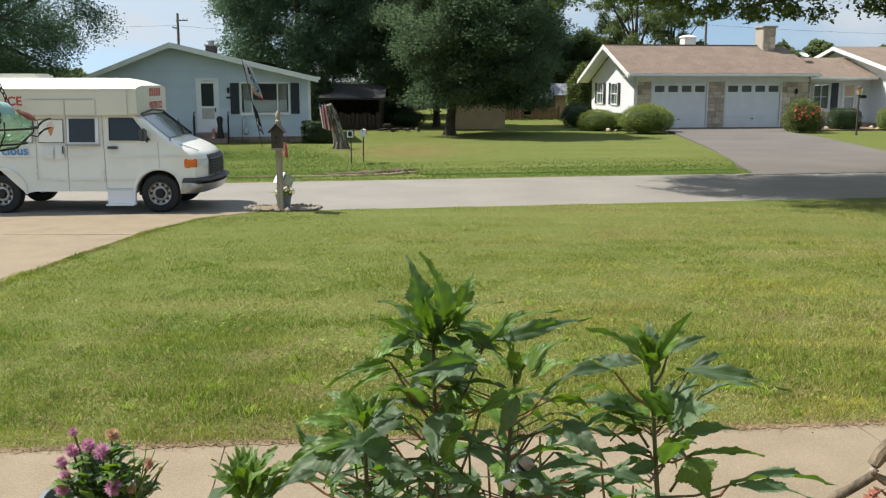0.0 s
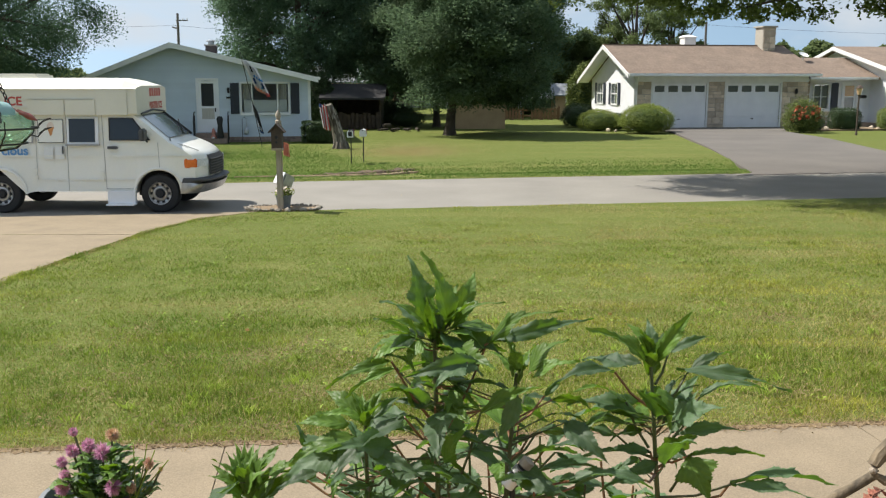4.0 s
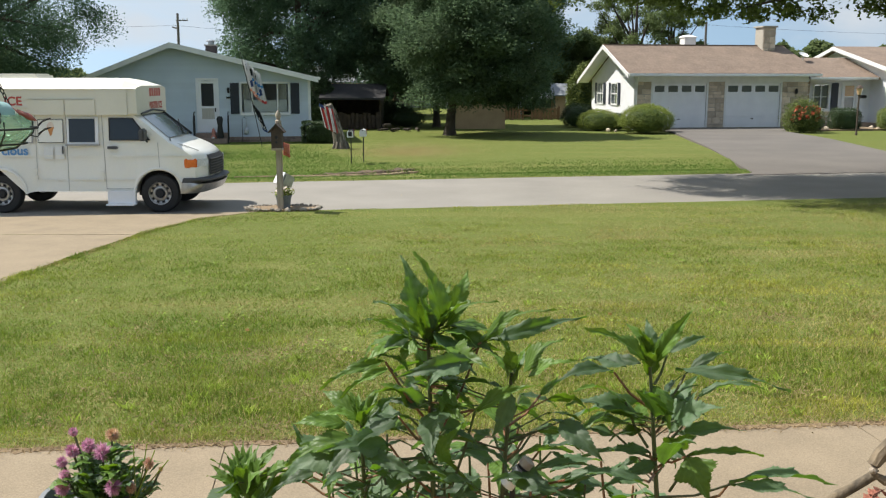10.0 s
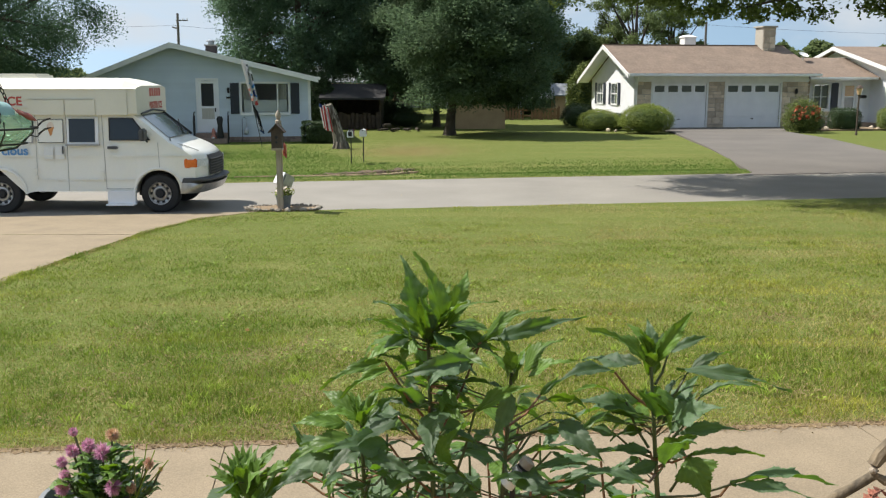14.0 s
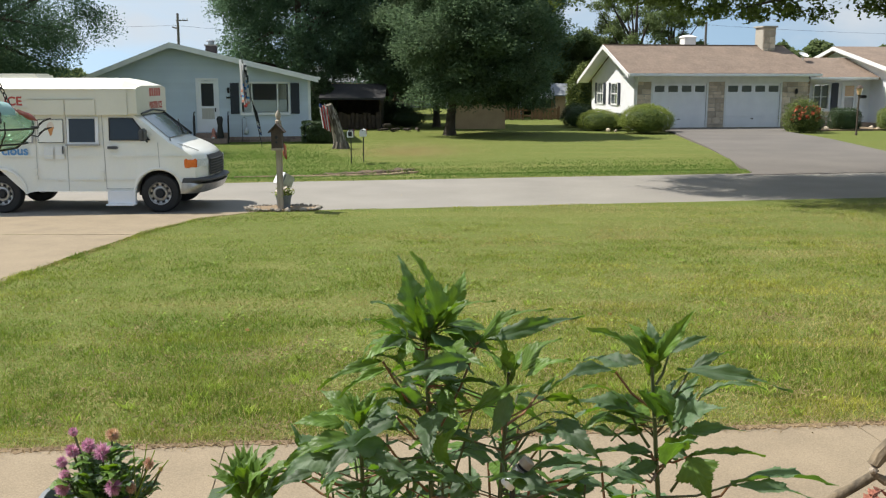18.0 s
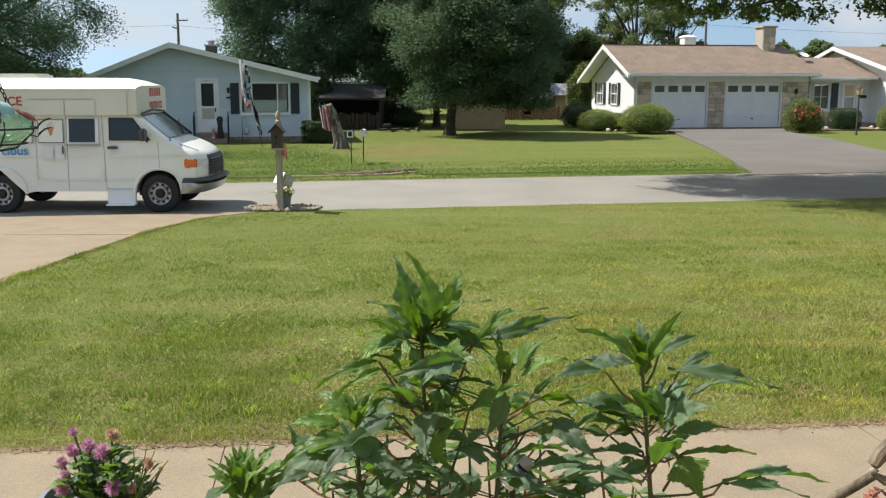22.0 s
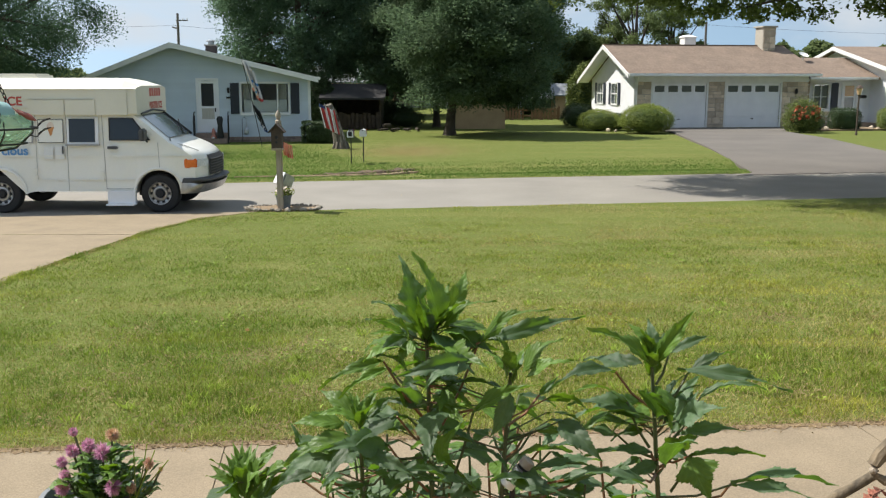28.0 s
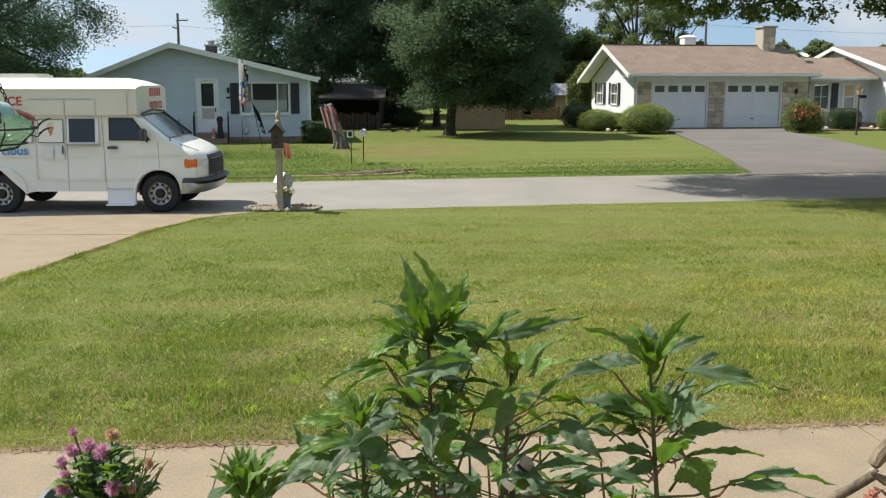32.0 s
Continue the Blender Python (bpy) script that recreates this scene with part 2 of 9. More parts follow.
M_LEAF_LIME = mat("lime_leaf", (0.30, 0.38, 0.06), (0.20, 0.30, 0.045), 0.55, 0.6, 5, 0, island=0.3, trans=0.4, spec=0.3)
M_SHRUB = mat("boxwood_leaf", (0.26, 0.31, 0.078), (0.18, 0.23, 0.052), 0.7, 2.0, 12, 0, island=0.15, trans=0.35, spec=0.2)
M_SHRUB_MID = mat("loose_shrub_leaf", (0.17, 0.205, 0.06), (0.10, 0.135, 0.04), 0.65, 2.0, 12, 0, island=0.25, trans=0.35, spec=0.2)
# leaf colour of the dark shrubs, and painted shade inside every shrub
M_SHRUB_DARK = mat("dark_leaf_and_core_shade", (0.065, 0.10, 0.038), (0.036, 0.066, 0.026), 0.5, 2.0, 12, 0, island=0.35, trans=0.2, spec=0.35)
M_WOOD = mat("weathered_wood", (0.42, 0.36, 0.29), (0.25, 0.205, 0.16), 0.85, 4, 50, 0.3, stretch=(6, 6, 0.6))
M_WOODGREY = mat("grey_driftwood", (0.23, 0.18, 0.118), (0.06, 0.048, 0.034), 0.85, 28, 120, 0.5, stretch=(1, 1, 0.4))
M_WOODDARK = mat("dark_wood", (0.085, 0.06, 0.045), (0.045, 0.033, 0.026), 0.85, 4, 40, 0.3)
# dark shingles taken near black, tree shade included in the colour
M_DARKROOF = mat("tree_shaded_shingle", (0.045, 0.043, 0.045), (0.026, 0.025, 0.026), 0.95, 2, 14, 0.4)
M_FENCE = mat("cedar_fence", (0.30, 0.17, 0.10), (0.20, 0.115, 0.07), 0.85, 3, 40, 0.3, rand=0.15)
M_BEIGE = mat("beige_panel", (0.52, 0.38, 0.23), (0.42, 0.30, 0.18), 0.8, 2, 40, 0.1)
M_FLAGWHITE = mat("flag_white", (0.80, 0.80, 0.82), None, 0.85, 4, 90, 0.05, trans=0.45)
M_FLAGBLUE = mat("flag_blue", (0.035, 0.07, 0.22), None, 0.85, 4, 90, 0.05, trans=0.25)
M_FLAGSKY = mat("flag_sky_blue", (0.10, 0.34, 0.72), None, 0.85, 4, 90, 0.05, trans=0.25)
M_FLAGRED = mat("flag_red", (0.58, 0.07, 0.07), None, 0.85, 4, 90, 0.05, trans=0.25)
M_FLAGBLACK = mat("flag_black", (0.022, 0.024, 0.032), None, 0.85, 4, 90, 0.05, trans=0.15)
M_FLAGPINK = mat("flag_salmon", (0.78, 0.36, 0.28), None, 0.85, 4, 90, 0.05, trans=0.3)
M_HIB = mat("mallow_leaf", (0.088, 0.140, 0.072), (0.048, 0.088, 0.042), 0.53, 9, 60, 0.12, rand=0.45, trans=0.32, trans_col=(0.15, 0.32, 0.010), spec=0.42)
M_HIBNEW = mat("young_mallow_leaf", (0.118, 0.205, 0.034), (0.070, 0.140, 0.026), 0.42, 9, 60, 0.12, rand=0.3, trans=0.32, trans_col=(0.17, 0.31, 0.012), spec=0.35)
M_STEM = mat("green_stem", (0.085, 0.13, 0.040), (0.075, 0.075, 0.04), 0.6, 12, 60, 0.1)
M_REDSTEM = mat("reddish_petiole", (0.27, 0.105, 0.05), (0.13, 0.085, 0.04), 0.5, 10, 40, 0.05)
M_PETAL = mat("dahlia_petal", (0.44, 0.14, 0.32), (0.74, 0.46, 0.57), 0.6, 30, 120, 0, rand=0.1, island=0.25, trans=0.25)
M_PETALOLD = mat("faded_petal", (0.58, 0.33, 0.30), (0.55, 0.42, 0.18), 0.7, 30, 120, 0, island=0.3, trans=0.25)
M_GALV = mat("galvanised_steel", (0.50, 0.53, 0.56), (0.38, 0.41, 0.44), 0.4, 12, 80, 0.05, metal=0.7)
M_POT = mat("glazed_pot", (0.21, 0.225, 0.245), (0.13, 0.14, 0.16), 0.5, 12, 80, 0.05)
M_TEAL = mat("teal_enamel", (0.36, 0.53, 0.50), (0.25, 0.43, 0.39), 0.25, 8, 60, 0.05, spec=0.6)
M_PALEGREEN = mat("pale_green_glass", (0.56, 0.62, 0.46), (0.36, 0.52, 0.46), 0.15, 14, 60, 0.05, spec=0.6, trans=0.3)
M_RUST = mat("rust_red_paint", (0.36, 0.12, 0.085), (0.22, 0.07, 0.055), 0.5, 30, 120, 0.1)
M_TAN = mat("lamp_amber_glass", (0.62, 0.42, 0.24), None, 0.3, 10, 60, 0)
M_FLOWER = mat("red_blossom", (0.62, 0.12, 0.06), (0.48, 0.08, 0.05), 0.6, 20, 90, 0, island=0.3, trans=0.25)
M_STONEGREY = mat("edging_stone", (0.33, 0.285, 0.23), (0.17, 0.15, 0.125), 0.9, 8, 60, 0.5, rand=0.45)
M_POLE = mat("utility_pole_wood", (0.17, 0.15, 0.135), None, 0.9, 3, 30, 0.3)
M_DRYLEAF = mat("dry_leaf", (0.62, 0.38, 0.17), (0.45, 0.26, 0.11), 0.7, 8, 60, 0.1, trans=0.2)
M_MULCH = mat("red_mulch_leaf", (0.34, 0.13, 0.08), (0.17, 0.06, 0.045), 0.8, 8, 60, 0.2, rand=0.3, trans=0.15)

gn = M_PALEGREEN.node_tree
g_clear = gn.nodes.new("ShaderNodeBsdfTransparent")
g_clear.inputs["Color"].default_value = (0.80, 0.93, 0.86, 1)
g_mix = gn.nodes.new("ShaderNodeMixShader")
g_mix.inputs["Fac"].default_value = 0.62
gn.links.new(gn.nodes["Mix Shader"].outputs["Shader"], g_mix.inputs[1])
gn.links.new(g_clear.outputs["BSDF"], g_mix.inputs[2])
gn.links.new(g_mix.outputs["Shader"], gn.nodes["Material Output"].inputs["Surface"])


def leaf_material(m, vein, strength, relief):
    """Adds a pale midrib and slanting side veins to a leaf that is one unit long in its own space."""
    nt = m.node_tree
    n = nt.nodes
    b = n["Principled BSDF"]
    tc = n.new("ShaderNodeTexCoord")
    sp = n.new("ShaderNodeSeparateXYZ")
    nt.links.new(tc.outputs["Object"], sp.inputs["Vector"])

    def op(kind, a, c=None):
        x = n.new("ShaderNodeMath")
        x.operation = kind
        for i, val in enumerate((a, c)):
            if val is None:
                continue
            if isinstance(val, (int, float)):
                x.inputs[i].default_value = val
            else:
                nt.links.new(val, x.inputs[i])
        return x.outputs[0]
    ay = op("ABSOLUTE", sp.outputs["Y"])
    slant = op("SUBTRACT", sp.outputs["X"], op("MULTIPLY", ay, 0.75))
    wave = op("ABSOLUTE", op("SINE", op("MULTIPLY", slant, 21.0)))
    side = op("SUBTRACT", 1.0, op("POWER", wave, 0.35))
    rib = op("LESS_THAN", ay, 0.014)
    lines = op("MAXIMUM", op("MULTIPLY", side, 0.75), rib)
    mx = n.new("ShaderNodeMix")
    mx.data_type = "RGBA"
    src = b.inputs["Base Color"].links[0].from_socket
    nt.links.new(src, mx.inputs["A"])
    mx.inputs["B"].default_value = (*vein, 1)
    nt.links.new(op("MULTIPLY", lines, strength), mx.inputs["Factor"])
    nt.links.new(mx.outputs["Result"], b.inputs["Base Color"])
    bp = n.new("ShaderNodeBump")
    bp.inputs["Strength"].default_value, bp.inputs["Distance"].default_value = relief, 0.02
    bp.invert = True
    nt.links.new(op("MULTIPLY", side, 1.0), bp.inputs["Height"])
    nt.links.new(b.inputs["Normal"].links[0].from_socket, bp.inputs["Normal"])
    nt.links.new(bp.outputs["Normal"], b.inputs["Normal"])


leaf_material(M_HIB, (0.12, 0.19, 0.085), 0.16, 0.06)
leaf_material(M_HIBNEW, (0.22, 0.34, 0.075), 0.28, 0.16)


def lawn_material():
    """Mown turf with wheel stripes, dry patches and a dark grain that paints soil and shade between the blades."""
    m = bpy.data.materials.new("lawn_turf")
    m.use_nodes = True
    nt = m.node_tree
    n = nt.nodes
    b = n["Principled BSDF"]
    b.inputs["Roughness"].default_value, b.inputs["Specular IOR Level"].default_value = 0.95, 0.1
    tc = n.new("ShaderNodeTexCoord")

    def nz(scale, stretch=(1, 1, 1), detail=4):
        mp = n.new("ShaderNodeMapping")
        mp.inputs["Scale"].default_value = stretch
        mp.inputs["Rotation"].default_value = (0, 0, radians(-6))
        t = n.new("ShaderNodeTexNoise")
        t.inputs["Scale"].default_value, t.inputs["Detail"].default_value = scale, detail
        nt.links.new(tc.outputs["Object"], mp.inputs["Vector"])
        nt.links.new(mp.outputs["Vector"], t.inputs["Vector"])
        return t.outputs["Fac"]

    def ramp(src, lo, hi):
        r = n.new("ShaderNodeMapRange")
        r.inputs["From Min"].default_value, r.inputs["From Max"].default_value = lo, hi
        nt.links.new(src, r.inputs["Value"])
        return r.outputs["Result"]

    def mix(f, a, c):
        x = n.new("ShaderNodeMix")
        x.data_type = "RGBA"
        nt.links.new(f, x.inputs["Factor"])
        for key, val in (("A", a), ("B", c)):
            if isinstance(val, tuple):
                x.inputs[key].default_value = (*val, 1)
            else:
                nt.links.new(val, x.inputs[key])
        return x.outputs["Result"]
    base = mix(ramp(nz(3.0), 0.35, 0.65), (0.142, 0.182, 0.056), (0.194, 0.222, 0.080))
    stripe = mix(ramp(nz(1.15, (0.12, 1, 1), 3), 0.50, 0.72), base, (0.29, 0.265, 0.11))
    patch = mix(ramp(nz(0.55, (1, 1, 1), 6), 0.56, 0.78), stripe, (0.27, 0.25, 0.10))
    grain = mix(ramp(nz(38, (1, 1, 1), 3), 0.42, 0.68), (0.095, 0.115, 0.022), patch)
    nt.links.new(grain, b.inputs["Base Color"])
    bp = n.new("ShaderNodeBump")
    bp.inputs["Strength"].default_value, bp.inputs["Distance"].default_value = 0.8, 0.04
    nt.links.new(nz(30, (1, 1, 1), 4), bp.inputs["Height"])
    nt.links.new(bp.outputs["Normal"], b.inputs["Normal"])
    return m


M_LAWN = lawn_material()


def blade_material():
    """Living grass: lush and pale patches, mowing bands and a spread from blade to blade."""
    m = mat("grass_blade", (0.29, 0.33, 0.038), (0.135, 0.195, 0.018), 0.55, 2.4, 9, 0, island=0.45, trans=0.3, spec=0.3, amount=0.4)
    nt = m.node_tree
    n = nt.nodes
    b = n["Principled BSDF"]
    tc = n.new("ShaderNodeTexCoord")
    last = b.inputs["Base Color"].links[0].from_socket
    for scale, stretch, lo, hi, tint in ((1.35, (0.13, 1.0, 1), 0.50, 0.60, (1.65, 1.33, 1.9)), (0.42, (1, 1, 1), 0.42, 0.62, (0.80, 0.90, 0.72))):
        mp = n.new("ShaderNodeMapping")
        mp.inputs["Scale"].default_value = stretch
        mp.inputs["Rotation"].default_value = (0, 0, radians(-7))
        t = n.new("ShaderNodeTexNoise")
        t.inputs["Scale"].default_value, t.inputs["Detail"].default_value = scale, 4
        nt.links.new(tc.outputs["Object"], mp.inputs["Vector"])
        nt.links.new(mp.outputs["Vector"], t.inputs["Vector"])
        g = n.new("ShaderNodeMapRange")
        g.inputs["From Min"].default_value, g.inputs["From Max"].default_value = lo, hi
        nt.links.new(t.outputs["Fac"], g.inputs["Value"])
        mx = n.new("ShaderNodeMix")
        mx.data_type, mx.blend_type = "RGBA", "MULTIPLY"
        nt.links.new(g.outputs["Result"], mx.inputs["Factor"])
        nt.links.new(last, mx.inputs["A"])
        mx.inputs["B"].default_value = (*tint, 1)
        last = mx.outputs["Result"]
    # the side towards the drive is lusher, and its shadier tone is tinted in
    sp = n.new("ShaderNodeSeparateXYZ")
    nt.links.new(tc.outputs["Object"], sp.inputs["Vector"])
    g = n.new("ShaderNodeMapRange")
    g.inputs["From Min"].default_value, g.inputs["From Max"].default_value = 1.5, -2.5
    nt.links.new(sp.outputs["X"], g.inputs["Value"])
    mx = n.new("ShaderNodeMix")
    mx.data_type, mx.blend_type = "RGBA", "MULTIPLY"
    nt.links.new(g.outputs["Result"], mx.inputs["Factor"])
    nt.links.new(last, mx.inputs["A"])
    mx.inputs["B"].default_value = (0.80, 0.94, 0.85, 1)
    last = mx.outputs["Result"]
    nt.links.new(last, b.inputs["Base Color"])
    nt.links.new(last, n["Translucent BSDF"].inputs["Color"])
    return m


M_BLADE = blade_material()

# ---- ground, road, drives and walk ----
ROAD = radians(9.8)
RD, RN = Vector((math.cos(ROAD), math.sin(ROAD), 0)), Vector((-math.sin(ROAD), math.cos(ROAD), 0))


def road_point(s, n, z=0.0):
    return Vector((0, 18.05, 0)) + RD * s + RN * n + Vector((0, 0, z))


def lawn_height(n):
    keys = ((-900, 0.04), (-0.25, 0.04), (0.0, 0.03), (0.12, -0.05), (5.45, -0.05), (5.6, 0.015), (6.3, 0.02), (7.3, -0.06), (8.0, -0.03), (8.7, 0.045),
            (9.6, 0.05), (13, 0.03), (20, 0.0), (900, 0.0))
    return float(np.interp(n, [k[0] for k in keys], [k[1] for k in keys]))


def make_ground():
    ss = [-900, -300, -120, -60] + [x * 1.5 for x in range(-20, 21)] + [60, 120, 300, 900]
    ns = [-900, -200, -60, -30, -20, -16, -12, -8, -4, -2, -1, -0.5, -0.25, 0.0, 0.12, 0.5, 5.2, 5.45, 5.6, 6.0, 6.3, 6.8, 7.3, 7.7, 8.0, 8.35, 8.7, 9.1, 9.6,
          11, 13, 16, 20, 25, 30, 40, 60, 120, 300, 900]
    bm = bmesh.new()
    rows = []
    for n in ns:
        row = []
        for s in ss:
            p = road_point(s, n)
            wob = (0.006 if n < 0 else 0.012) * noise.noise(Vector((p.x * 0.45, p.y * 0.45, 0))) if abs(s) < 40 and -20 < n < 60 and not -0.3 < n < 6 else 0
            row.append(bm.verts.new((p.x, p.y, lawn_height(n) + wob)))
        rows.append(row)
    for a, b in zip(rows, rows[1:]):
        for i in range(len(ss) - 1):
            bm.faces.new((a[i], a[i + 1], b[i + 1], b[i]))
    solid("ground", bm, M_LAWN, "mown green lawn with dry patches and wheel stripes", "lawn", kind="structure", smooth=True)


make_ground()


def slab(name, poly, z0, z1, material, label, category):
    return solid(name, prism(bmesh.new(), poly, z0, z1), material, label, category, kind="structure")


def make_paving():
    edge = []
    rng = random.Random(5)
    for i in range(-30, 31):
        edge.append(road_point(i * 2, 0.0 + rng.uniform(-0.05, 0.05)))
    for i in range(30, -31, -1):
        edge.append(road_point(i * 2, 5.55 + rng.uniform(-0.06, 0.06)))
    slab("road", [(p.x, p.y) for p in edge], -0.12, 0.0, M_ASPHALT, "worn grey asphalt street without kerbs", "road")
    slab("driveway_1", [(7.6, 24.55), (8.15, 25.0), (9.45, 33.7), (10.7, 44.5), (10.45, 48.05), (17.5, 49.2), (16.1, 44.9), (15.85, 39.0), (14.95, 32.1), (14.9, 25.95)], -0.1, 0.08, M_DRIVE,
         "dark asphalt driveway in front of the garage", "driveway")
    for v in bpy.data.objects["driveway_1"].data.vertices:
        if v.co.z > 0 and v.co.y < 26:
            v.co.z = 0.012 if v.co.y < 24.8 or v.co.x > 14 else 0.03
    # concrete drive with its flared apron, in panels
    drive = new("driveway_2")
    tagged(drive, "pale concrete driveway with dark expansion joints", "driveway", kind="structure")
    left = -10.2
    for pts in (((5.0, -5.6), (8.19, -5.46)), ((8.21, -5.46), (11.1, -5.29), (12.8, -5.13), (14.69, -4.8)), ((14.715, -4.8), (15.9, -4.46), (16.75, -4.05), (17.36, -3.3))):
        poly = [(left, pts[0][0])] + [(b, a) for a, b in pts] + [(left, 16.28 if pts[-1][0] > 17 else pts[-1][0])]
        part("concrete_panel", prism(bmesh.new(), poly, -0.08, 0.044), M_CONC, drive)
    part("joint_filler", prism(bmesh.new(), [(left, 5.0), (-5.68, 5.0), (-5.37, 11.1), (-5.21, 12.8), (-4.9, 14.7), (-4.58, 15.9), (-4.25, 16.6), (-3.7, 17.1), (left, 16.2)], -0.06, 0.034), M_JOINT, drive)
    walk_ob = new("pavement")
    tagged(walk_ob, "tan concrete front walk beside the lawn", "walk", kind="structure")
    d = Vector((5.96, 0.51, 0)).normalized()
    q = Vector((-d.y, d.x, 0))
    for i in range(-2, 3):
        o = Vector((-1.435, 5.952, 0)) + d * (i * 4.33)
        a, b2 = o + d * 0.003, o + d * 4.326
        pts = [a - q * 1.35 + d * 0.04, b2 - q * 1.35 + d * 0.04, b2, a]
        part("concrete_panel", prism(bmesh.new(), [(p.x, p.y) for p in pts], -0.05, 0.054), M_CONC, walk_ob)
    o = Vector((-1.28, 5.965, 0))
    pts = [o - d * 9.1 - q * 1.33, o + d * 10.9 - q * 1.33, o + d * 10.9 - q * 0.02, o - d * 9.1 - q * 0.02]
    part("joint_filler", prism(bmesh.new(), [(p.x, p.y) for p in pts], -0.04, 0.046), M_JOINT, walk_ob)


make_paving()


# ---- houses ----
def rects(u0, u1, z0, z1, openings):
    """The cells of a wall that are left round its openings, on one common grid."""
    us = sorted(u for u in {u0, u1, *[o[0] for o in openings], *[o[1] for o in openings]} if u0 <= u <= u1)
    zs = sorted(z for z in {z0, z1, *[o[2] for o in openings], *[o[3] for o in openings]} if z0 <= z <= z1)
    return [(a, b, c, d) for a, b in zip(us, us[1:]) for c, d in zip(zs, zs[1:])
            if not any(o[0] < (a + b) / 2 < o[1] and o[2] < (c + d) / 2 < o[3] for o in openings)]


def weld(bm):
    """Joins touching cells into one body and clears the faces between them."""
    bmesh.ops.remove_doubles(bm, verts=bm.verts, dist=0.0005)
    seen = {}
    for f in bm.faces:
        seen.setdefault(tuple(sorted(v.index for v in f.verts)), []).append(f)
    inner = [f for fs in seen.values() if len(fs) > 1 for f in fs]
    if inner:
        bmesh.ops.delete(bm, geom=inner, context="FACES")
    return bm


def front_window(parent, x0, x1, z0, z1, y, mullions=1, bar_z=0, name="window", glass=None):
    """A framed window in a wall whose outer face is at y, looking to -y."""
    w = part(name, boxes((x0 - 0.07, x0, y - 0.05, y + 0.06, z0 - 0.07, z1 + 0.07), (x1, x1 + 0.07, y - 0.05, y + 0.06, z0 - 0.07, z1 + 0.07),
                         (x0, x1, y - 0.05, y + 0.06, z1, z1 + 0.07), (x0, x1, y - 0.05, y + 0.06, z0 - 0.07, z0)), M_TRIM, parent)
    part("window_sill", box(bmesh.new(), x0 - 0.1, x1 + 0.1, y - 0.09, y, z0 - 0.11, z0 - 0.07, 0.008), M_TRIM, w)
    k = mullions + 1
    for i in range(k):
        a, b = x0 + (x1 - x0) * i / k, x0 + (x1 - x0) * (i + 1) / k
        part("pane", box(bmesh.new(), a + 0.02, b - 0.02, y + 0.01, y + 0.02, z0 + 0.02, z1 - 0.02), glass or M_PANE, w)
        if i:
            part("mullion", box(bmesh.new(), a - 0.03, a + 0.03, y - 0.03, y + 0.03, z0, z1), M_TRIM, w)
        for j in range(bar_z):
            zz = z0 + (z1 - z0) * (j + 1) / (bar_z + 1)
            part("glazing_bar", box(bmesh.new(), a + 0.03, b - 0.03, y - 0.01, y + 0.009, zz - 0.018, zz + 0.018), M_TRIM, w)
    return w


def shutter(parent, x0, x1, z0, z1, y):
    s = part("shutter", boxes((x0, x0 + 0.05, y - 0.04, y, z0, z1), (x1 - 0.05, x1, y - 0.04, y, z0, z1), (x0 + 0.05, x1 - 0.05, y - 0.04, y, z0, z0 + 0.06),
                              (x0 + 0.05, x1 - 0.05, y - 0.04, y, z1 - 0.06, z1), (x0 + 0.05, x1 - 0.05, y - 0.012, y, z0 + 0.06, z1 - 0.06)), M_SHUTTER, parent, "dark navy shutter")
    bm = bmesh.new()
    k = int((z1 - z0 - 0.12) / 0.07)
    for i in range(k):
        zz = z0 + 0.06 + (i + 0.5) * (z1 - z0 - 0.12) / k
        box(bm, x0 + 0.05, x1 - 0.05, y - 0.035, y - 0.012, zz - 0.012, zz + 0.022)
    part("louvre", bm, M_SHUTTER, s)
    return s


def street_turn(x, y):
    """The pose of a house that is square to the street, turned about its front corner."""
    return Matrix.Translation((x, y, 0)) @ Matrix.Rotation(ROAD, 4, "Z") @ Matrix.Translation((-x, -y, 0))


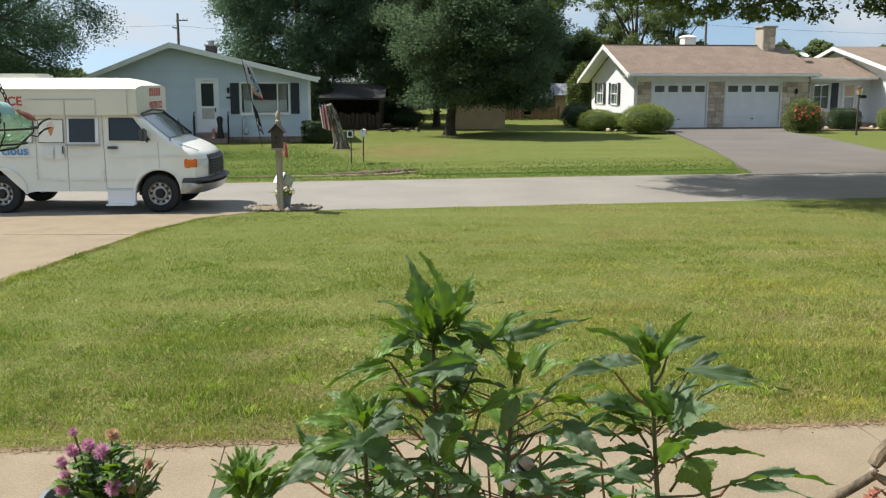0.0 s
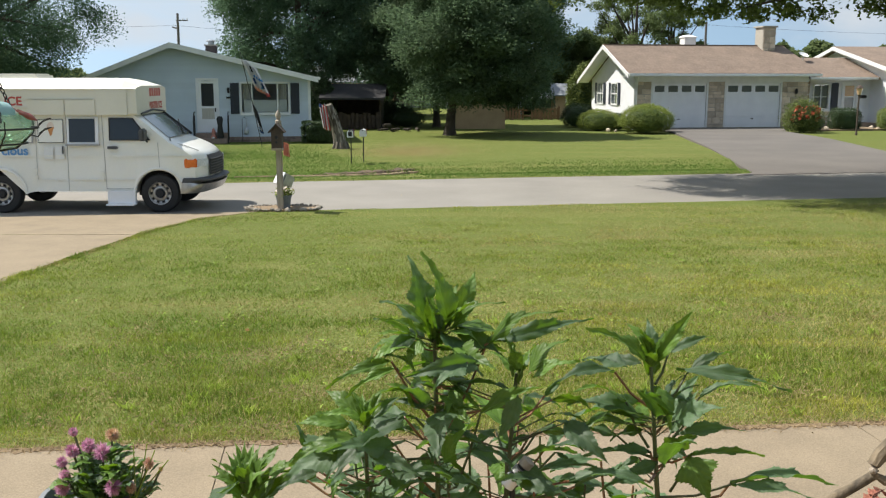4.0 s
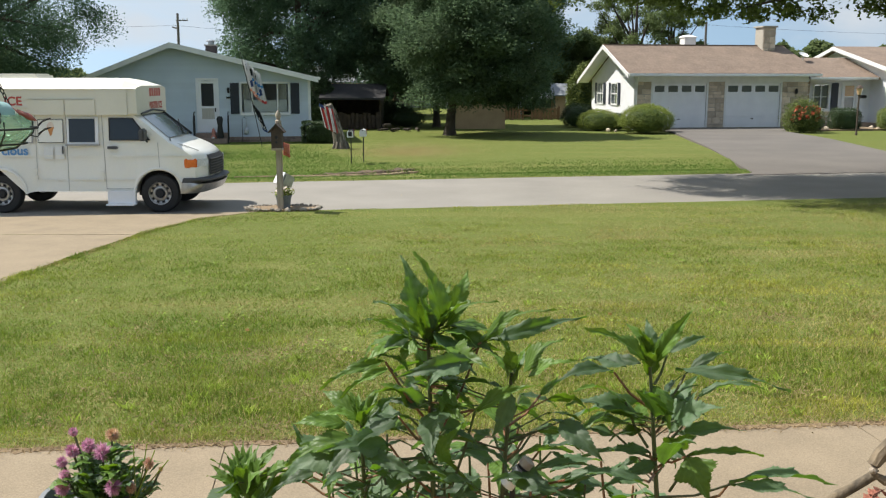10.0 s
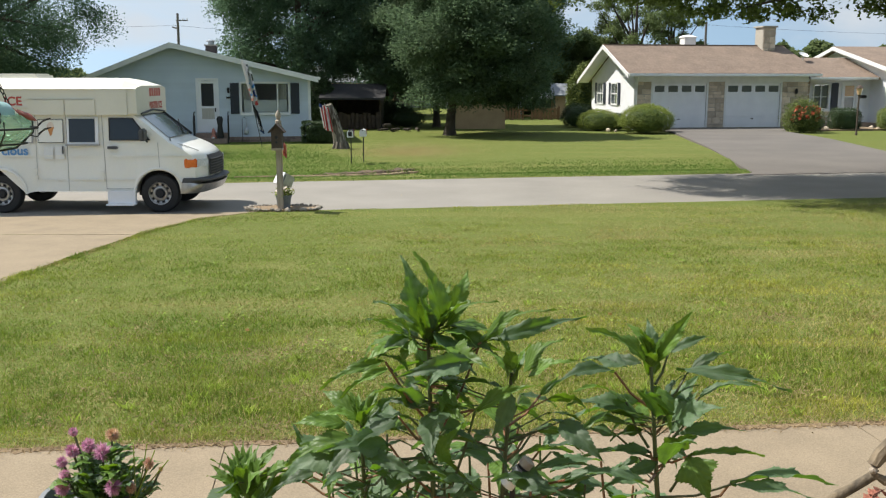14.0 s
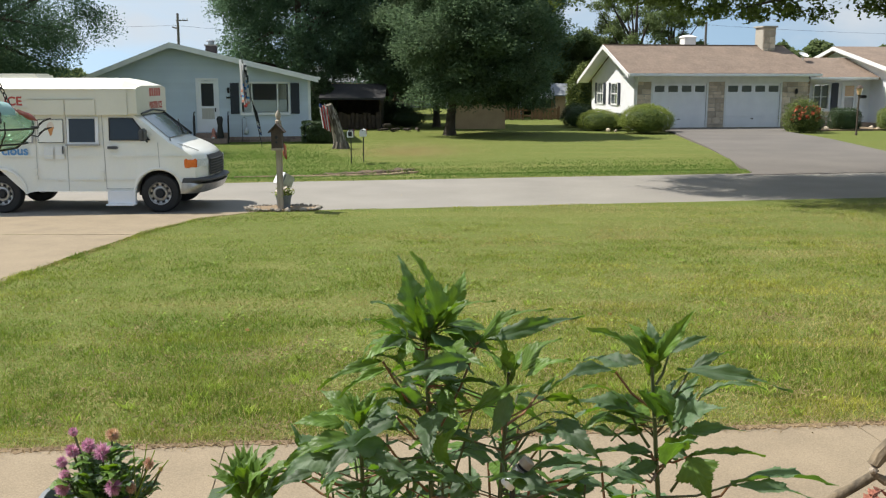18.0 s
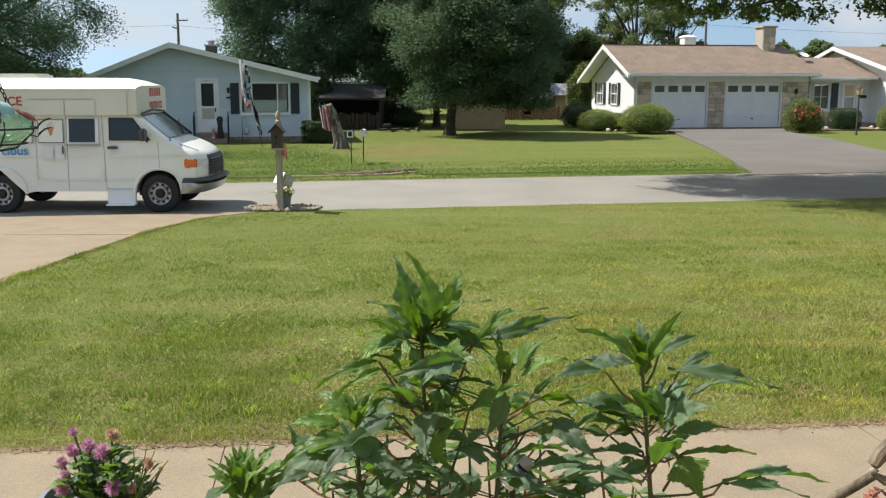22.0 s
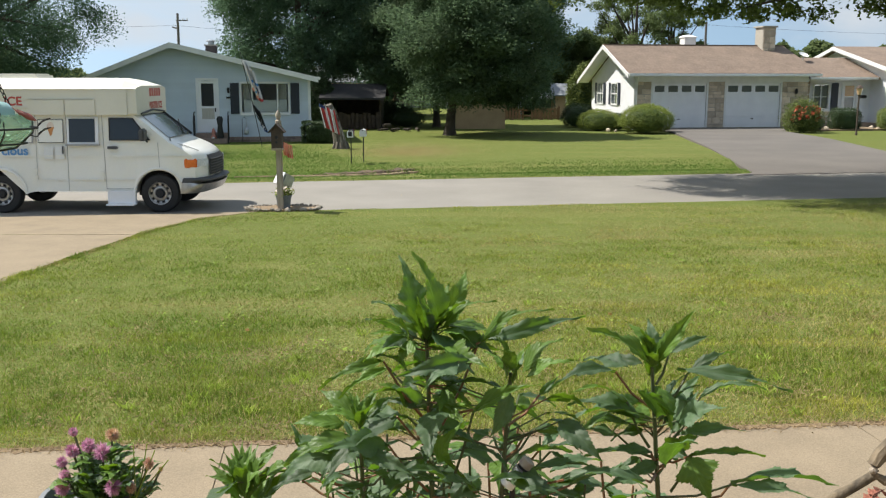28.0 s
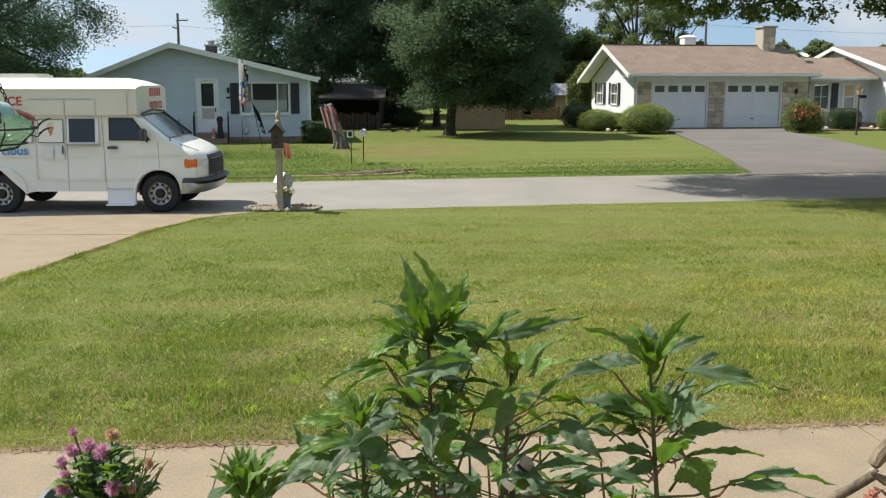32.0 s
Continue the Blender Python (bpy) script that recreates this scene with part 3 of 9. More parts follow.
def house_blue():
    h = thing("house", street_turn(-5.33, 38.6), "one-storey house with pale blue-grey lap siding and white trim", "house")
    y0, y1 = 38.6, 46.6
    xl, xr, xp, zp, ze = -14.0, -5.33, -10.66, 3.80, 2.55
    zl = zp - (zp - ze) * (xp - xl) / (xr - xp) * 1.72

    def top(x):
        return zp + (x - xp) * (ze - zp) / (xr - xp) if x > xp else zp + (x - xp) * (zp - zl) / (xp - xl)
    ops = [(-9.72, -8.96, 0.42, 2.40), (-8.02, -6.20, 1.17, 2.31)]
    bm = bmesh.new()
    for a, b, z, w in rects(xl, xr, 0.0, 2.40, ops):
        box(bm, a, b, y0, y0 + 0.15, z, w)
    part("wall", weld(bm), M_SIDING, h)
    part("gable", prism(bmesh.new(), [(xl, 2.40), (xr, 2.40), (xr, ze), (xp, zp), (xl, zl)], y0, y0 + 0.15, "y"), M_SIDING, h)
    part("wall", box(bmesh.new(), xr - 0.15, xr, y0 + 0.15, y1, 0, ze), M_SIDING, h)
    part("wall", box(bmesh.new(), xl, xl + 0.15, y0 + 0.15, y1, 0, zl), M_SIDING, h)
    part("wall", box(bmesh.new(), xl + 0.15, xr - 0.15, y1 - 0.15, y1, 0, 2.4), M_SIDING, h)
    # lap boards on the front, split round the openings
    z = 0.22
    while z < zp - 0.1:
        z2 = z + 0.125
        lo, hi = xl, xr
        if z2 > zl:
            lo = xp - (zp - z2) * (xp - xl) / (zp - zl)
        if z2 > ze:
            hi = xp + (zp - z2) * (xr - xp) / (zp - ze)
        segs = [(lo, hi)]
        for o in ops:
            if o[2] - 0.07 < z + 0.06 < o[3] + 0.07:
                segs = [s for a, b in segs for s in ((a, min(b, o[0] - 0.07)), (max(a, o[1] + 0.07), b)) if s[1] - s[0] > 0.02]
        for a, b in segs:
            bm = bmesh.new()
            prism(bm, [(y0 - 0.030, z), (y0, z), (y0, z2 + 0.004), (y0 - 0.006, z2 + 0.004)], a, b, "x")
            part("siding_board", bm, M_SIDING, h)
        z += 0.125
    part("corner_post", box(bmesh.new(), xr - 0.09, xr + 0.02, y0 - 0.035, y0 + 0.08, 0.2, ze), M_TRIM, h)
    # side lap boards
    for i in range(12):
        z = 0.22 + i * 0.185
        part("siding_board", prism(bmesh.new(), [(xr, z), (xr + 0.026, z), (xr + 0.006, z + 0.197), (xr, z + 0.197)], y0 + 0.09, y1, "y"), M_SIDING, h)
    for ya in (39.9, 43.4):
        w = part("window", boxes((xr + 0.01, xr + 0.06, ya - 0.05, ya + 1.0, 1.1, 1.17), (xr + 0.01, xr + 0.06, ya - 0.05, ya + 1.0, 2.13, 2.2),
                                 (xr + 0.01, xr + 0.06, ya - 0.05, ya + 0.03, 1.17, 2.13), (xr + 0.01, xr + 0.06, ya + 0.93, ya + 1.0, 1.17, 2.13)), M_TRIM, h)
        part("pane", box(bmesh.new(), xr + 0.03, xr + 0.04, ya + 0.03, ya + 0.93, 1.17, 2.13), M_PANE, w)
    # roof planes with white rakes
    ov = 0.30
    a = math.atan2(zp - ze, xr - xp)
    b = math.atan2(zp - zl, xp - xl)
    t = 0.06
    xe, xw = xr + ov, xl - ov
    part("roof", prism(bmesh.new(), [(xp, zp), (xe, zp - (xe - xp) * math.tan(a)), (xe, zp - (xe - xp) * math.tan(a) + t), (xp, zp + t)], y0 - 0.45, y1 + 0.4, "y"), M_SHINGLE_GREY, h,
         "grey shingle roof")
    part("roof", prism(bmesh.new(), [(xp, zp), (xw, zp - (xp - xw) * math.tan(b)), (xw, zp - (xp - xw) * math.tan(b) + t), (xp, zp + t)], y0 - 0.45, y1 + 0.4, "y"), M_SHINGLE_GREY, h)
    part("rake_board", prism(bmesh.new(), [(xp, zp - 0.13), (xe + 0.02, zp - (xe - xp) * math.tan(a) - 0.13), (xe + 0.02, zp - (xe - xp) * math.tan(a) + 0.07), (xp, zp + 0.07)], y0 - 0.49, y0 - 0.45, "y"),
         M_TRIM, h)
    part("rake_board", prism(bmesh.new(), [(xp, zp - 0.13), (xw - 0.02, zp - (xp - xw) * math.tan(b) - 0.13), (xw - 0.02, zp - (xp - xw) * math.tan(b) + 0.07), (xp, zp + 0.07)], y0 - 0.49, y0 - 0.45, "y"),
         M_TRIM, h)
    part("gutter", box(bmesh.new(), xe - 0.02, xe + 0.1, y0 - 0.49, y1 + 0.4, zp - (xe - xp) * math.tan(a) - 0.03, zp - (xe - xp) * math.tan(a) + 0.09, 0.02), M_TRIM, h)
    # foundation courses
    me = mesh_of("brick", box(bmesh.new(), 0, 0.38, -0.02, 0, 0, 0.095), M_BRICK)
    part("foundation", box(bmesh.new(), xl - 0.01, xr + 0.01, y0 - 0.012, y0 + 0.1, -0.05, 0.215), M_MORTAR, h)
    for r in range(2):
        for i in range(22):
            x = xr - 0.4 - i * 0.4 + (0.2 if r else 0)
            if x + 0.38 < xr:
                piece("brick", me, h, pose(x, y0 - 0.012, 0.005 + r * 0.105))
    # picture window with shutters
    w = front_window(h, -8.02, -6.20, 1.17, 2.31, y0, mullions=0)
    for x, wd in ((-7.62, 0.05), (-6.62, 0.05)):
        part("mullion", box(bmesh.new(), x - wd / 2, x + wd / 2, y0 - 0.03, y0 + 0.03, 1.17, 2.31), M_TRIM, w)
    part("curtain", box(bmesh.new(), -7.95, -6.25, y0 + 0.05, y0 + 0.06, 1.19, 1.66), M_TRIM, w, "pale cafe curtain")
    for xa, xb in ((-7.97, -7.66), (-6.58, -6.25)):
        part("curtain", prism(bmesh.new(), [(xa + (xb - xa) * i / 12, y0 + 0.09 + 0.02 * (i % 2)) for i in range(13)] + [(xb - (xb - xa) * i / 12, y0 + 0.13 + 0.02 * (i % 2)) for i in range(13)], 1.68, 2.29), M_CURTAIN, w, "pale side curtain")
    shutter(h, -8.46, -8.12, 1.12, 2.33, y0 - 0.026)
    shutter(h, -6.10, -5.76, 1.12, 2.33, y0 - 0.026)
    # storm door
    d = part("door", boxes((-9.78, -9.70, y0 - 0.05, y0 + 0.05, 0.42, 2.52), (-8.98, -8.90, y0 - 0.05, y0 + 0.05, 0.42, 2.52), (-9.70, -8.98, y0 - 0.05, y0 + 0.05, 2.43, 2.52),
                           (-9.70, -9.58, y0, y0 + 0.04, 0.42, 2.43), (-9.10, -8.98, y0, y0 + 0.04, 0.42, 2.43), (-9.58, -9.10, y0, y0 + 0.04, 2.31, 2.43),
                           (-9.58, -9.10, y0, y0 + 0.04, 1.34, 1.42), (-9.58, -9.10, y0, y0 + 0.04, 0.42, 0.92)), M_WHITE, h, "white storm door with two panes")
    part("pane", box(bmesh.new(), -9.58, -9.10, y0 + 0.012, y0 + 0.022, 1.42, 2.31), M_PANE, d)
    part("lower_pane", box(bmesh.new(), -9.58, -9.10, y0 + 0.012, y0 + 0.022, 0.92, 1.34), M_CURTAIN, d, "pale lower pane")
    part("door_handle", box(bmesh.new(), -9.08, -9.03, y0 - 0.05, y0, 1.2, 1.36, 0.01), M_BLACKIRON, d)
    lamp = part("wall_lamp", lathe(bmesh.new(), [(0.015, 0), (0.045, 0.04), (0.05, 0.15), (0.06, 0.17), (0.015, 0.23)], 10, Matrix.Translation((-8.53, y0 - 0.11, 1.93))), M_BLACKIRON, h, "black wall lantern")
    part("number_plate", box(bmesh.new(), -8.62, -8.44, y0 - 0.04, y0 - 0.028, 1.72, 1.80), M_BLACKIRON, h, "dark plate beside the door")
    # steps and handrails
    for i in range(2):
        part("step", box(bmesh.new(), -9.8, -8.6, y0 - 0.95 + 0.3 * i, y0 - 0.03, 0.0 + 0.19 * i, 0.2 + 0.19 * i, 0.01), M_BRICK, h, "brick step")
    for x in (-9.85, -8.55):
        r = part("handrail", tube(bmesh.new(), [(x, y0 - 0.9, 0), (x, y0 - 0.9, 0.95), (x, y0 - 0.5, 1.2), (x, y0 - 0.05, 1.2)], 0.02, 6), M_BLACKIRON, h, "black iron handrail")
        for k in range(4):
            part("baluster", tube(bmesh.new(), [(x, y0 - 0.75 + k * 0.2, 0.1), (x, y0 - 0.75 + k * 0.2, 1.08)], 0.01, 5), M_BLACKIRON, r)
    # chimney
    c = part("chimney", box(bmesh.new(), -9.55, -9.1, 41.6, 42.1, 3.0, 3.86, 0.01), M_BRICKDARK, h, "dark brick chimney")
    part("chimney_cap", box(bmesh.new(), -9.6, -9.05, 41.55, 42.15, 3.86, 3.92, 0.01), M_MORTAR, c)
    part("flue", lathe(bmesh.new(), [(0.12, 3.92), (0.12, 4.03), (0.2, 4.05), (0.2, 4.08), (0.05, 4.14)], 10, Matrix.Translation((-9.33, 41.85, 0))), M_GALV, c)


house_blue()


def stone_face(parent, x0, x1, z0, z1, y, seed):
    """Uneven field stones set in mortar on a wall that looks to -y."""
    rng = random.Random(seed)
    z = z0
    while z < z1 - 0.06:
        hgt = min(rng.uniform(0.2, 0.42), z1 - z)
        if z1 - z - hgt < 0.1:
            hgt = z1 - z
        x = x0
        while x < x1 - 0.04:
            wd = min(rng.uniform(0.25, 0.6), x1 - x)
            if x1 - x - wd < 0.14:
                wd = x1 - x
            cuts = [(z, z + hgt)] if hgt < 0.3 or rng.random() < 0.6 else [(z, z + hgt * 0.5), (z + hgt * 0.5, z + hgt)]
            for a, b in cuts:
                g = 0.012
                j = [rng.uniform(-0.012, 0.012) for _ in range(8)]
                dep = rng.uniform(0.02, 0.05)
                pts = [(x + g + j[0], a + g + j[1]), (x + wd - g + j[2], a + g + j[3]), (x + wd - g + j[4], b - g + j[5]), (x + g + j[6], b - g + j[7])]
                bm = bmesh.new()
                cx, cz = x + wd / 2, (a + b) / 2
                lo = [bm.verts.new((px, y, pz)) for px, pz in pts]
                mid = [bm.verts.new((px, y - dep * 0.7, pz)) for px, pz in pts]
                hi = [bm.verts.new((cx + (px - cx) * 0.86, y - dep, cz + (pz - cz) * 0.82)) for px, pz in pts]
                for p, q in ((lo, mid), (mid, hi)):
                    for i in range(4):
                        bm.faces.new((p[i], p[(i + 1) % 4], q[(i + 1) % 4], q[i]))
                bm.faces.new(hi)
                part("stone", bm, M_STONE, parent)
            x += wd
        z += hgt


def garage_door(parent, x0, x1, z0, z1, y):
    d = part("garage_door", box(bmesh.new(), x0, x1, y + 0.05, y + 0.08, z0, z1), M_WHITE, parent, "white sectional garage door with a row of small windows")
    for a, b, c, e in ((x0 - 0.09, x0, z0, z1 + 0.1), (x1, x1 + 0.09, z0, z1 + 0.1), (x0, x1, z1, z1 + 0.1)):
        part("door_trim", box(bmesh.new(), a, b, y - 0.03, y + 0.06, c, e), M_TRIM, d)
    hs = (z1 - z0) / 4
    for r in range(3):
        za, zb = z0 + r * hs + 0.012, z0 + (r + 1) * hs - 0.012
        part("door_section", box(bmesh.new(), x0 + 0.012, x1 - 0.012, y + 0.02, y + 0.05, za, zb, 0.008), M_WHITE, d)
    za, zb = z0 + 3 * hs + 0.012, z1 - 0.012
    wd = (x1 - x0) / 4
    ops = [(x0 + i * wd + 0.11, x0 + (i + 1) * wd - 0.09, za + 0.12, zb - 0.1) for i in range(4)]
    bm = bmesh.new()
    for a, b, c, e in rects(x0 + 0.012, x1 - 0.012, za, zb, ops):
        box(bm, a, b, y + 0.02, y + 0.05, c, e)
    top = part("door_section", weld(bm), M_WHITE, d)
    for i, (a, b, c, e) in enumerate(ops):
        part("pane", box(bmesh.new(), a - 0.01, b + 0.01, y + 0.04, y + 0.046, c - 0.01, e + 0.01), M_GREYGLASS, top)
    part("door_handle", box(bmesh.new(), (x0 + x1) / 2 - 0.06, (x0 + x1) / 2 + 0.06, y - 0.01, y + 0.02, z0 + 0.42, z0 + 0.46), M_BLACKIRON, d)


def house_garage():
    h = thing("house", street_turn(9.72, 48.0), "white one-storey house with stone-faced double garage and brown shingle roof", "house")
    y0 = 48.0
    xl, xr = 9.54, 18.9
    zt = 2.62
    ops = [(10.50, 13.36, 0.06, 2.28), (14.42, 17.38, 0.06, 2.28)]
    bm = bmesh.new()
    for a, b, z, w in rects(xl, xr, 0.0, zt, ops):
        box(bm, a, b, y0, y0 + 0.2, z, w)
    part("wall", weld(bm), M_MORTAR, h, "stone-faced garage front")
    part("fascia_panel", box(bmesh.new(), xl, xr, y0 - 0.05, y0 - 0.002, 2.36, zt), M_TRIM, h)
    for i, (a, b) in enumerate(((xl, 10.41), (13.45, 14.33), (17.47, xr))):
        stone_face(h, a, b, 0.0, 2.36, y0 - 0.002, 20 + i)
    for a, b, c, e in ops:
        garage_door(h, a, b, c, e, y0)
    part("garage_floor", box(bmesh.new(), xl, xr, y0 + 0.2, 54.4, 0.0, 0.06), M_CONC, h)
    # sunlit gable wall with two shuttered windows
    ry, rz, by, bz = 51.0, 4.16, 54.6, 2.5
    wops = [(50.40, 51.25, 1.22, 2.26), (52.65, 53.50, 1.22, 2.26)]
    bm = bmesh.new()
    for a, b, z, w in rects(y0 + 0.2, by, 0.0, 2.5, wops):
        box(bm, xl, xl + 0.2, a, b, z, w)
    part("wall", weld(bm), M_WHITE, h, "white painted gable wall")
    part("gable", prism(bmesh.new(), [(y0 + 0.2, 2.5), (by, 2.5), (ry, rz - 0.12), (y0 + 0.2, zt)], xl, xl + 0.2, "x"), M_WHITE, h)
    for i in range(9):
        part("siding_board", prism(bmesh.new(), [(xl - 0.007, 0.1 + i * 0.24), (xl, 0.1 + i * 0.24), (xl, 0.35 + i * 0.24), (xl - 0.002, 0.35 + i * 0.24)], y0 + 0.06, wops[0][0] - 0.5, "y"), M_WHITE, h)
    for a, b, c, e in wops:
        w = part("window", boxes((xl - 0.05, xl + 0.05, a - 0.08, a, c - 0.08, e + 0.08), (xl - 0.05, xl + 0.05, b, b + 0.08, c - 0.08, e + 0.08),
                                 (xl - 0.05, xl + 0.05, a, b, e, e + 0.08), (xl - 0.05, xl + 0.05, a, b, c - 0.08, c), (xl - 0.02, xl + 0.04, a, b, (c + e) / 2 - 0.03, (c + e) / 2 + 0.03),
                                 (xl - 0.02, xl + 0.04, (a + b) / 2 - 0.02, (a + b) / 2 + 0.02, c, e)), M_TRIM, h)
        part("pane", box(bmesh.new(), xl + 0.01, xl + 0.02, a, b, c, e), M_PANE, w)
        for p, q in ((a - 0.42, a - 0.09), (b + 0.09, b + 0.42)):
            part("shutter", box(bmesh.new(), xl - 0.05, xl - 0.021, p, q, c - 0.05, e + 0.05, 0.01), M_SHUTTER, h, "dark navy shutter")
    part("corner_post", box(bmesh.new(), xl - 0.04, xl + 0.09, y0 - 0.06, y0 + 0.09, 0.0, 2.6), M_TRIM, h)
    part("downpipe", tube(bmesh.new(), [(9.62, y0 - 0.12, 0.15), (9.62, y0 - 0.12, 2.35), (9.5, y0 - 0.6, 2.64)], 0.04, 6), M_TRIM, h)
    # roof over the garage
    ey, ez, t, xo, xq = 47.15, 2.66, 0.12, 8.9, 19.05
    part("roof", prism(bmesh.new(), [(ey, ez), (ry, rz), (ry, rz + t), (ey, ez + t)], xo, xq, "x"), M_SHINGLE, h, "brown asphalt shingle roof slope")
    part("roof", prism(bmesh.new(), [(by + 0.6, bz - 0.16), (ry, rz), (ry, rz + t), (by + 0.6, bz + t - 0.16)], xo, xq, "x"), M_SHINGLE, h)
    part("rake_board", prism(bmesh.new(), [(ey, ez - 0.1), (ry, rz - 0.1), (ry, rz + t - 0.02), (ey, ez + t - 0.02)], xo - 0.05, xo, "x"), M_TRIM, h)
    part("rake_board", prism(bmesh.new(), [(by + 0.6, bz - 0.26), (ry, rz - 0.1), (ry, rz + t - 0.02), (by + 0.6, bz + t - 0.18)], xo - 0.05, xo, "x"), M_TRIM, h)
    part("soffit", box(bmesh.new(), xo, xq, ey + 0.03, y0 - 0.05, ez - 0.04, ez - 0.01), M_TRIM, h)
    for ya, za, yb, zb in ((ey + 0.02, ez, ry, rz), (ry, rz, by + 0.58, bz - 0.16)):
        part("rake_soffit", prism(bmesh.new(), [(ya, za - 0.035), (yb, zb - 0.035), (yb, zb - 0.005), (ya, za - 0.005)], xo, xl - 0.02, "x"), M_WHITE, h, "white boarded rake soffit")
    part("gutter", box(bmesh.new(), xo - 0.02, xq + 0.05, ey - 0.12, ey, ez - 0.03, ez + 0.1, 0.02), M_TRIM, h)
    part("ridge_cap", box(bmesh.new(), xo, xq, ry - 0.12, ry + 0.12, rz + t - 0.03, rz + t + 0.025, 0.01), M_SHINGLE, h)
    # shingle courses
    n = 26
    for i in range(n):
        f = i / n
        ya, za = ey + (ry - ey) * f, ez + (rz - ez) * f + t
        sl = (rz - ez) / (ry - ey)
        part("shingle_course", prism(bmesh.new(), [(ya, za), (ya, za + 0.004), (ya + 0.146, za + 0.146 * sl + 0.002), (ya + 0.146, za + 0.146 * sl)], xo, xq, "x"), M_SHINGLE, h)
    # chimneys
    c = part("chimney", box(bmesh.new(), 17.5, 18.2, 50.3, 51.2, 3.5, 5.2, 0.02), M_MORTAR, h, "square stone chimney")
    stone_face(c, 17.5, 18.2, 3.9, 5.2, 50.29, 31)
    part("chimney_cap", box(bmesh.new(), 17.42, 18.28, 50.2, 51.3, 5.2, 5.28, 0.01), M_MORTAR, c)
    c = part("roof_vent", box(bmesh.new(), 14.2, 14.84, 52.8, 53.5, 3.2, 4.74, 0.02), M_TRIM, h, "white boxed roof vent")
    part("vent_cap", lathe(bmesh.new(), [(0.50, 4.74), (0.53, 4.78), (0.46, 4.83), (0.24, 4.90), (0.05, 4.92)], 4, Matrix.Translation((14.52, 53.15, 0)) @ Matrix.Rotation(radians(45), 4, "Z")), M_WHITE, c)
    # porch wall between garage and wing
    px0, px1, py = 18.9, 23.1, 49.0
    pops = [(19.85, 20.66, 0.95, 2.2), (21.5, 22.3, 0.25, 2.25)]
    bm = bmesh.new()
    for a, b, z, w in rects(px0, px1, 0.0, 2.55, pops):
        box(bm, a, b, py, py + 0.2, z, w)
    part("wall", weld(bm), M_WHITE, h, "white porch wall")
    stone_face(h, px0, 19.6, 0.0, 2.4, py - 0.002, 40)
    stone_face(h, 19.6, 21.3, 0.0, 0.82, py - 0.002, 41)
    front_window(h, 19.85, 20.66, 0.95, 2.2, py, mullions=1, bar_z=1, glass=M_GREYGLASS)
    part("shutter", box(bmesh.new(), 20.84, 21.24, py - 0.05, py - 0.003, 0.88, 2.3, 0.01), M_SHUTTER, h, "black door shutter")
    d = part("door", boxes((21.44, 21.51, py - 0.05, py + 0.05, 0.25, 2.33), (22.29, 22.36, py - 0.05, py + 0.05, 0.25, 2.33), (21.51, 22.29, py - 0.05, py + 0.05, 2.25, 2.33),
                           (21.51, 21.64, py, py + 0.04, 0.25, 2.25), (22.17, 22.29, py, py + 0.04, 0.25, 2.25), (21.64, 22.17, py, py + 0.04, 2.15, 2.25),
                           (21.64, 22.17, py, py + 0.04, 1.55, 1.61), (21.64, 22.17, py, py + 0.04, 0.25, 1.0)), M_WHITE, h, "white storm door with a tan shade")
    part("pane", box(bmesh.new(), 21.64, 22.17, py + 0.015, py + 0.02, 1.61, 2.15), M_TAN, d)
    part("pane", box(bmesh.new(), 21.64, 22.17, py + 0.015, py + 0.02, 1.0, 1.55), M_SCREEN, d)
    part("mailbox", box(bmesh.new(), 22.5, 22.86, py - 0.12, py - 0.003, 1.5, 1.66, 0.02), M_BLACKIRON, h, "black wall mailbox")
    part("porch_light", lathe(bmesh.new(), [(0.03, 0), (0.07, 0.04), (0.08, 0.2), (0.02, 0.28)], 10, Matrix.Translation((18.2, 47.86, 1.75))), M_BLACKIRON, h, "black wall lantern")
    part("roof", prism(bmesh.new(), [(48.0, 2.47), (51.2, 3.56), (51.2, 3.66), (48.0, 2.57)], 19.07, 22.98, "x"), M_SHINGLE, h, "lower brown shingle roof slope")
    part("gutter", box(bmesh.new(), 18.95, 22.8, 47.88, 48.0, 2.47, 2.59, 0.02), M_TRIM, h)
    part("porch_slab", box(bmesh.new(), 19.0, 23.0, 48.05, 48.98, 0.0, 0.24, 0.01), M_BRICK, h, "brick porch step")
    # wing with its sunlit gable
    gx = 23.1
    part("wall", prism(bmesh.new(), [(45.6, 0.0), (56.5, 0.0), (56.5, 2.85), (52.0, 4.12), (45.6, 2.62)], gx, gx + 0.2, "x"), M_WHITE, h, "white gable wall of the wing")
    part("wall", box(bmesh.new(), gx + 0.2, 33.5, 45.6, 45.8, 0, 2.62), M_WHITE, h)
    part("roof", prism(bmesh.new(), [(44.9, 2.50), (52.0, 4.2), (52.0, 4.30), (44.9, 2.60)], gx - 0.45, 34.0, "x"), M_SHINGLE, h)
    part("roof", prism(bmesh.new(), [(57.0, 2.75), (52.0, 4.2), (52.0, 4.30), (57.0, 2.85)], gx - 0.45, 34.0, "x"), M_SHINGLE, h)
    part("rake_board", prism(bmesh.new(), [(44.9, 2.38), (52.0, 4.08), (52.0, 4.28), (44.9, 2.58)], gx - 0.5, gx - 0.45, "x"), M_TRIM, h)
    part("rake_board", prism(bmesh.new(), [(57.0, 2.63), (52.0, 4.08), (52.0, 4.28), (57.0, 2.83)], gx - 0.5, gx - 0.45, "x"), M_TRIM, h)
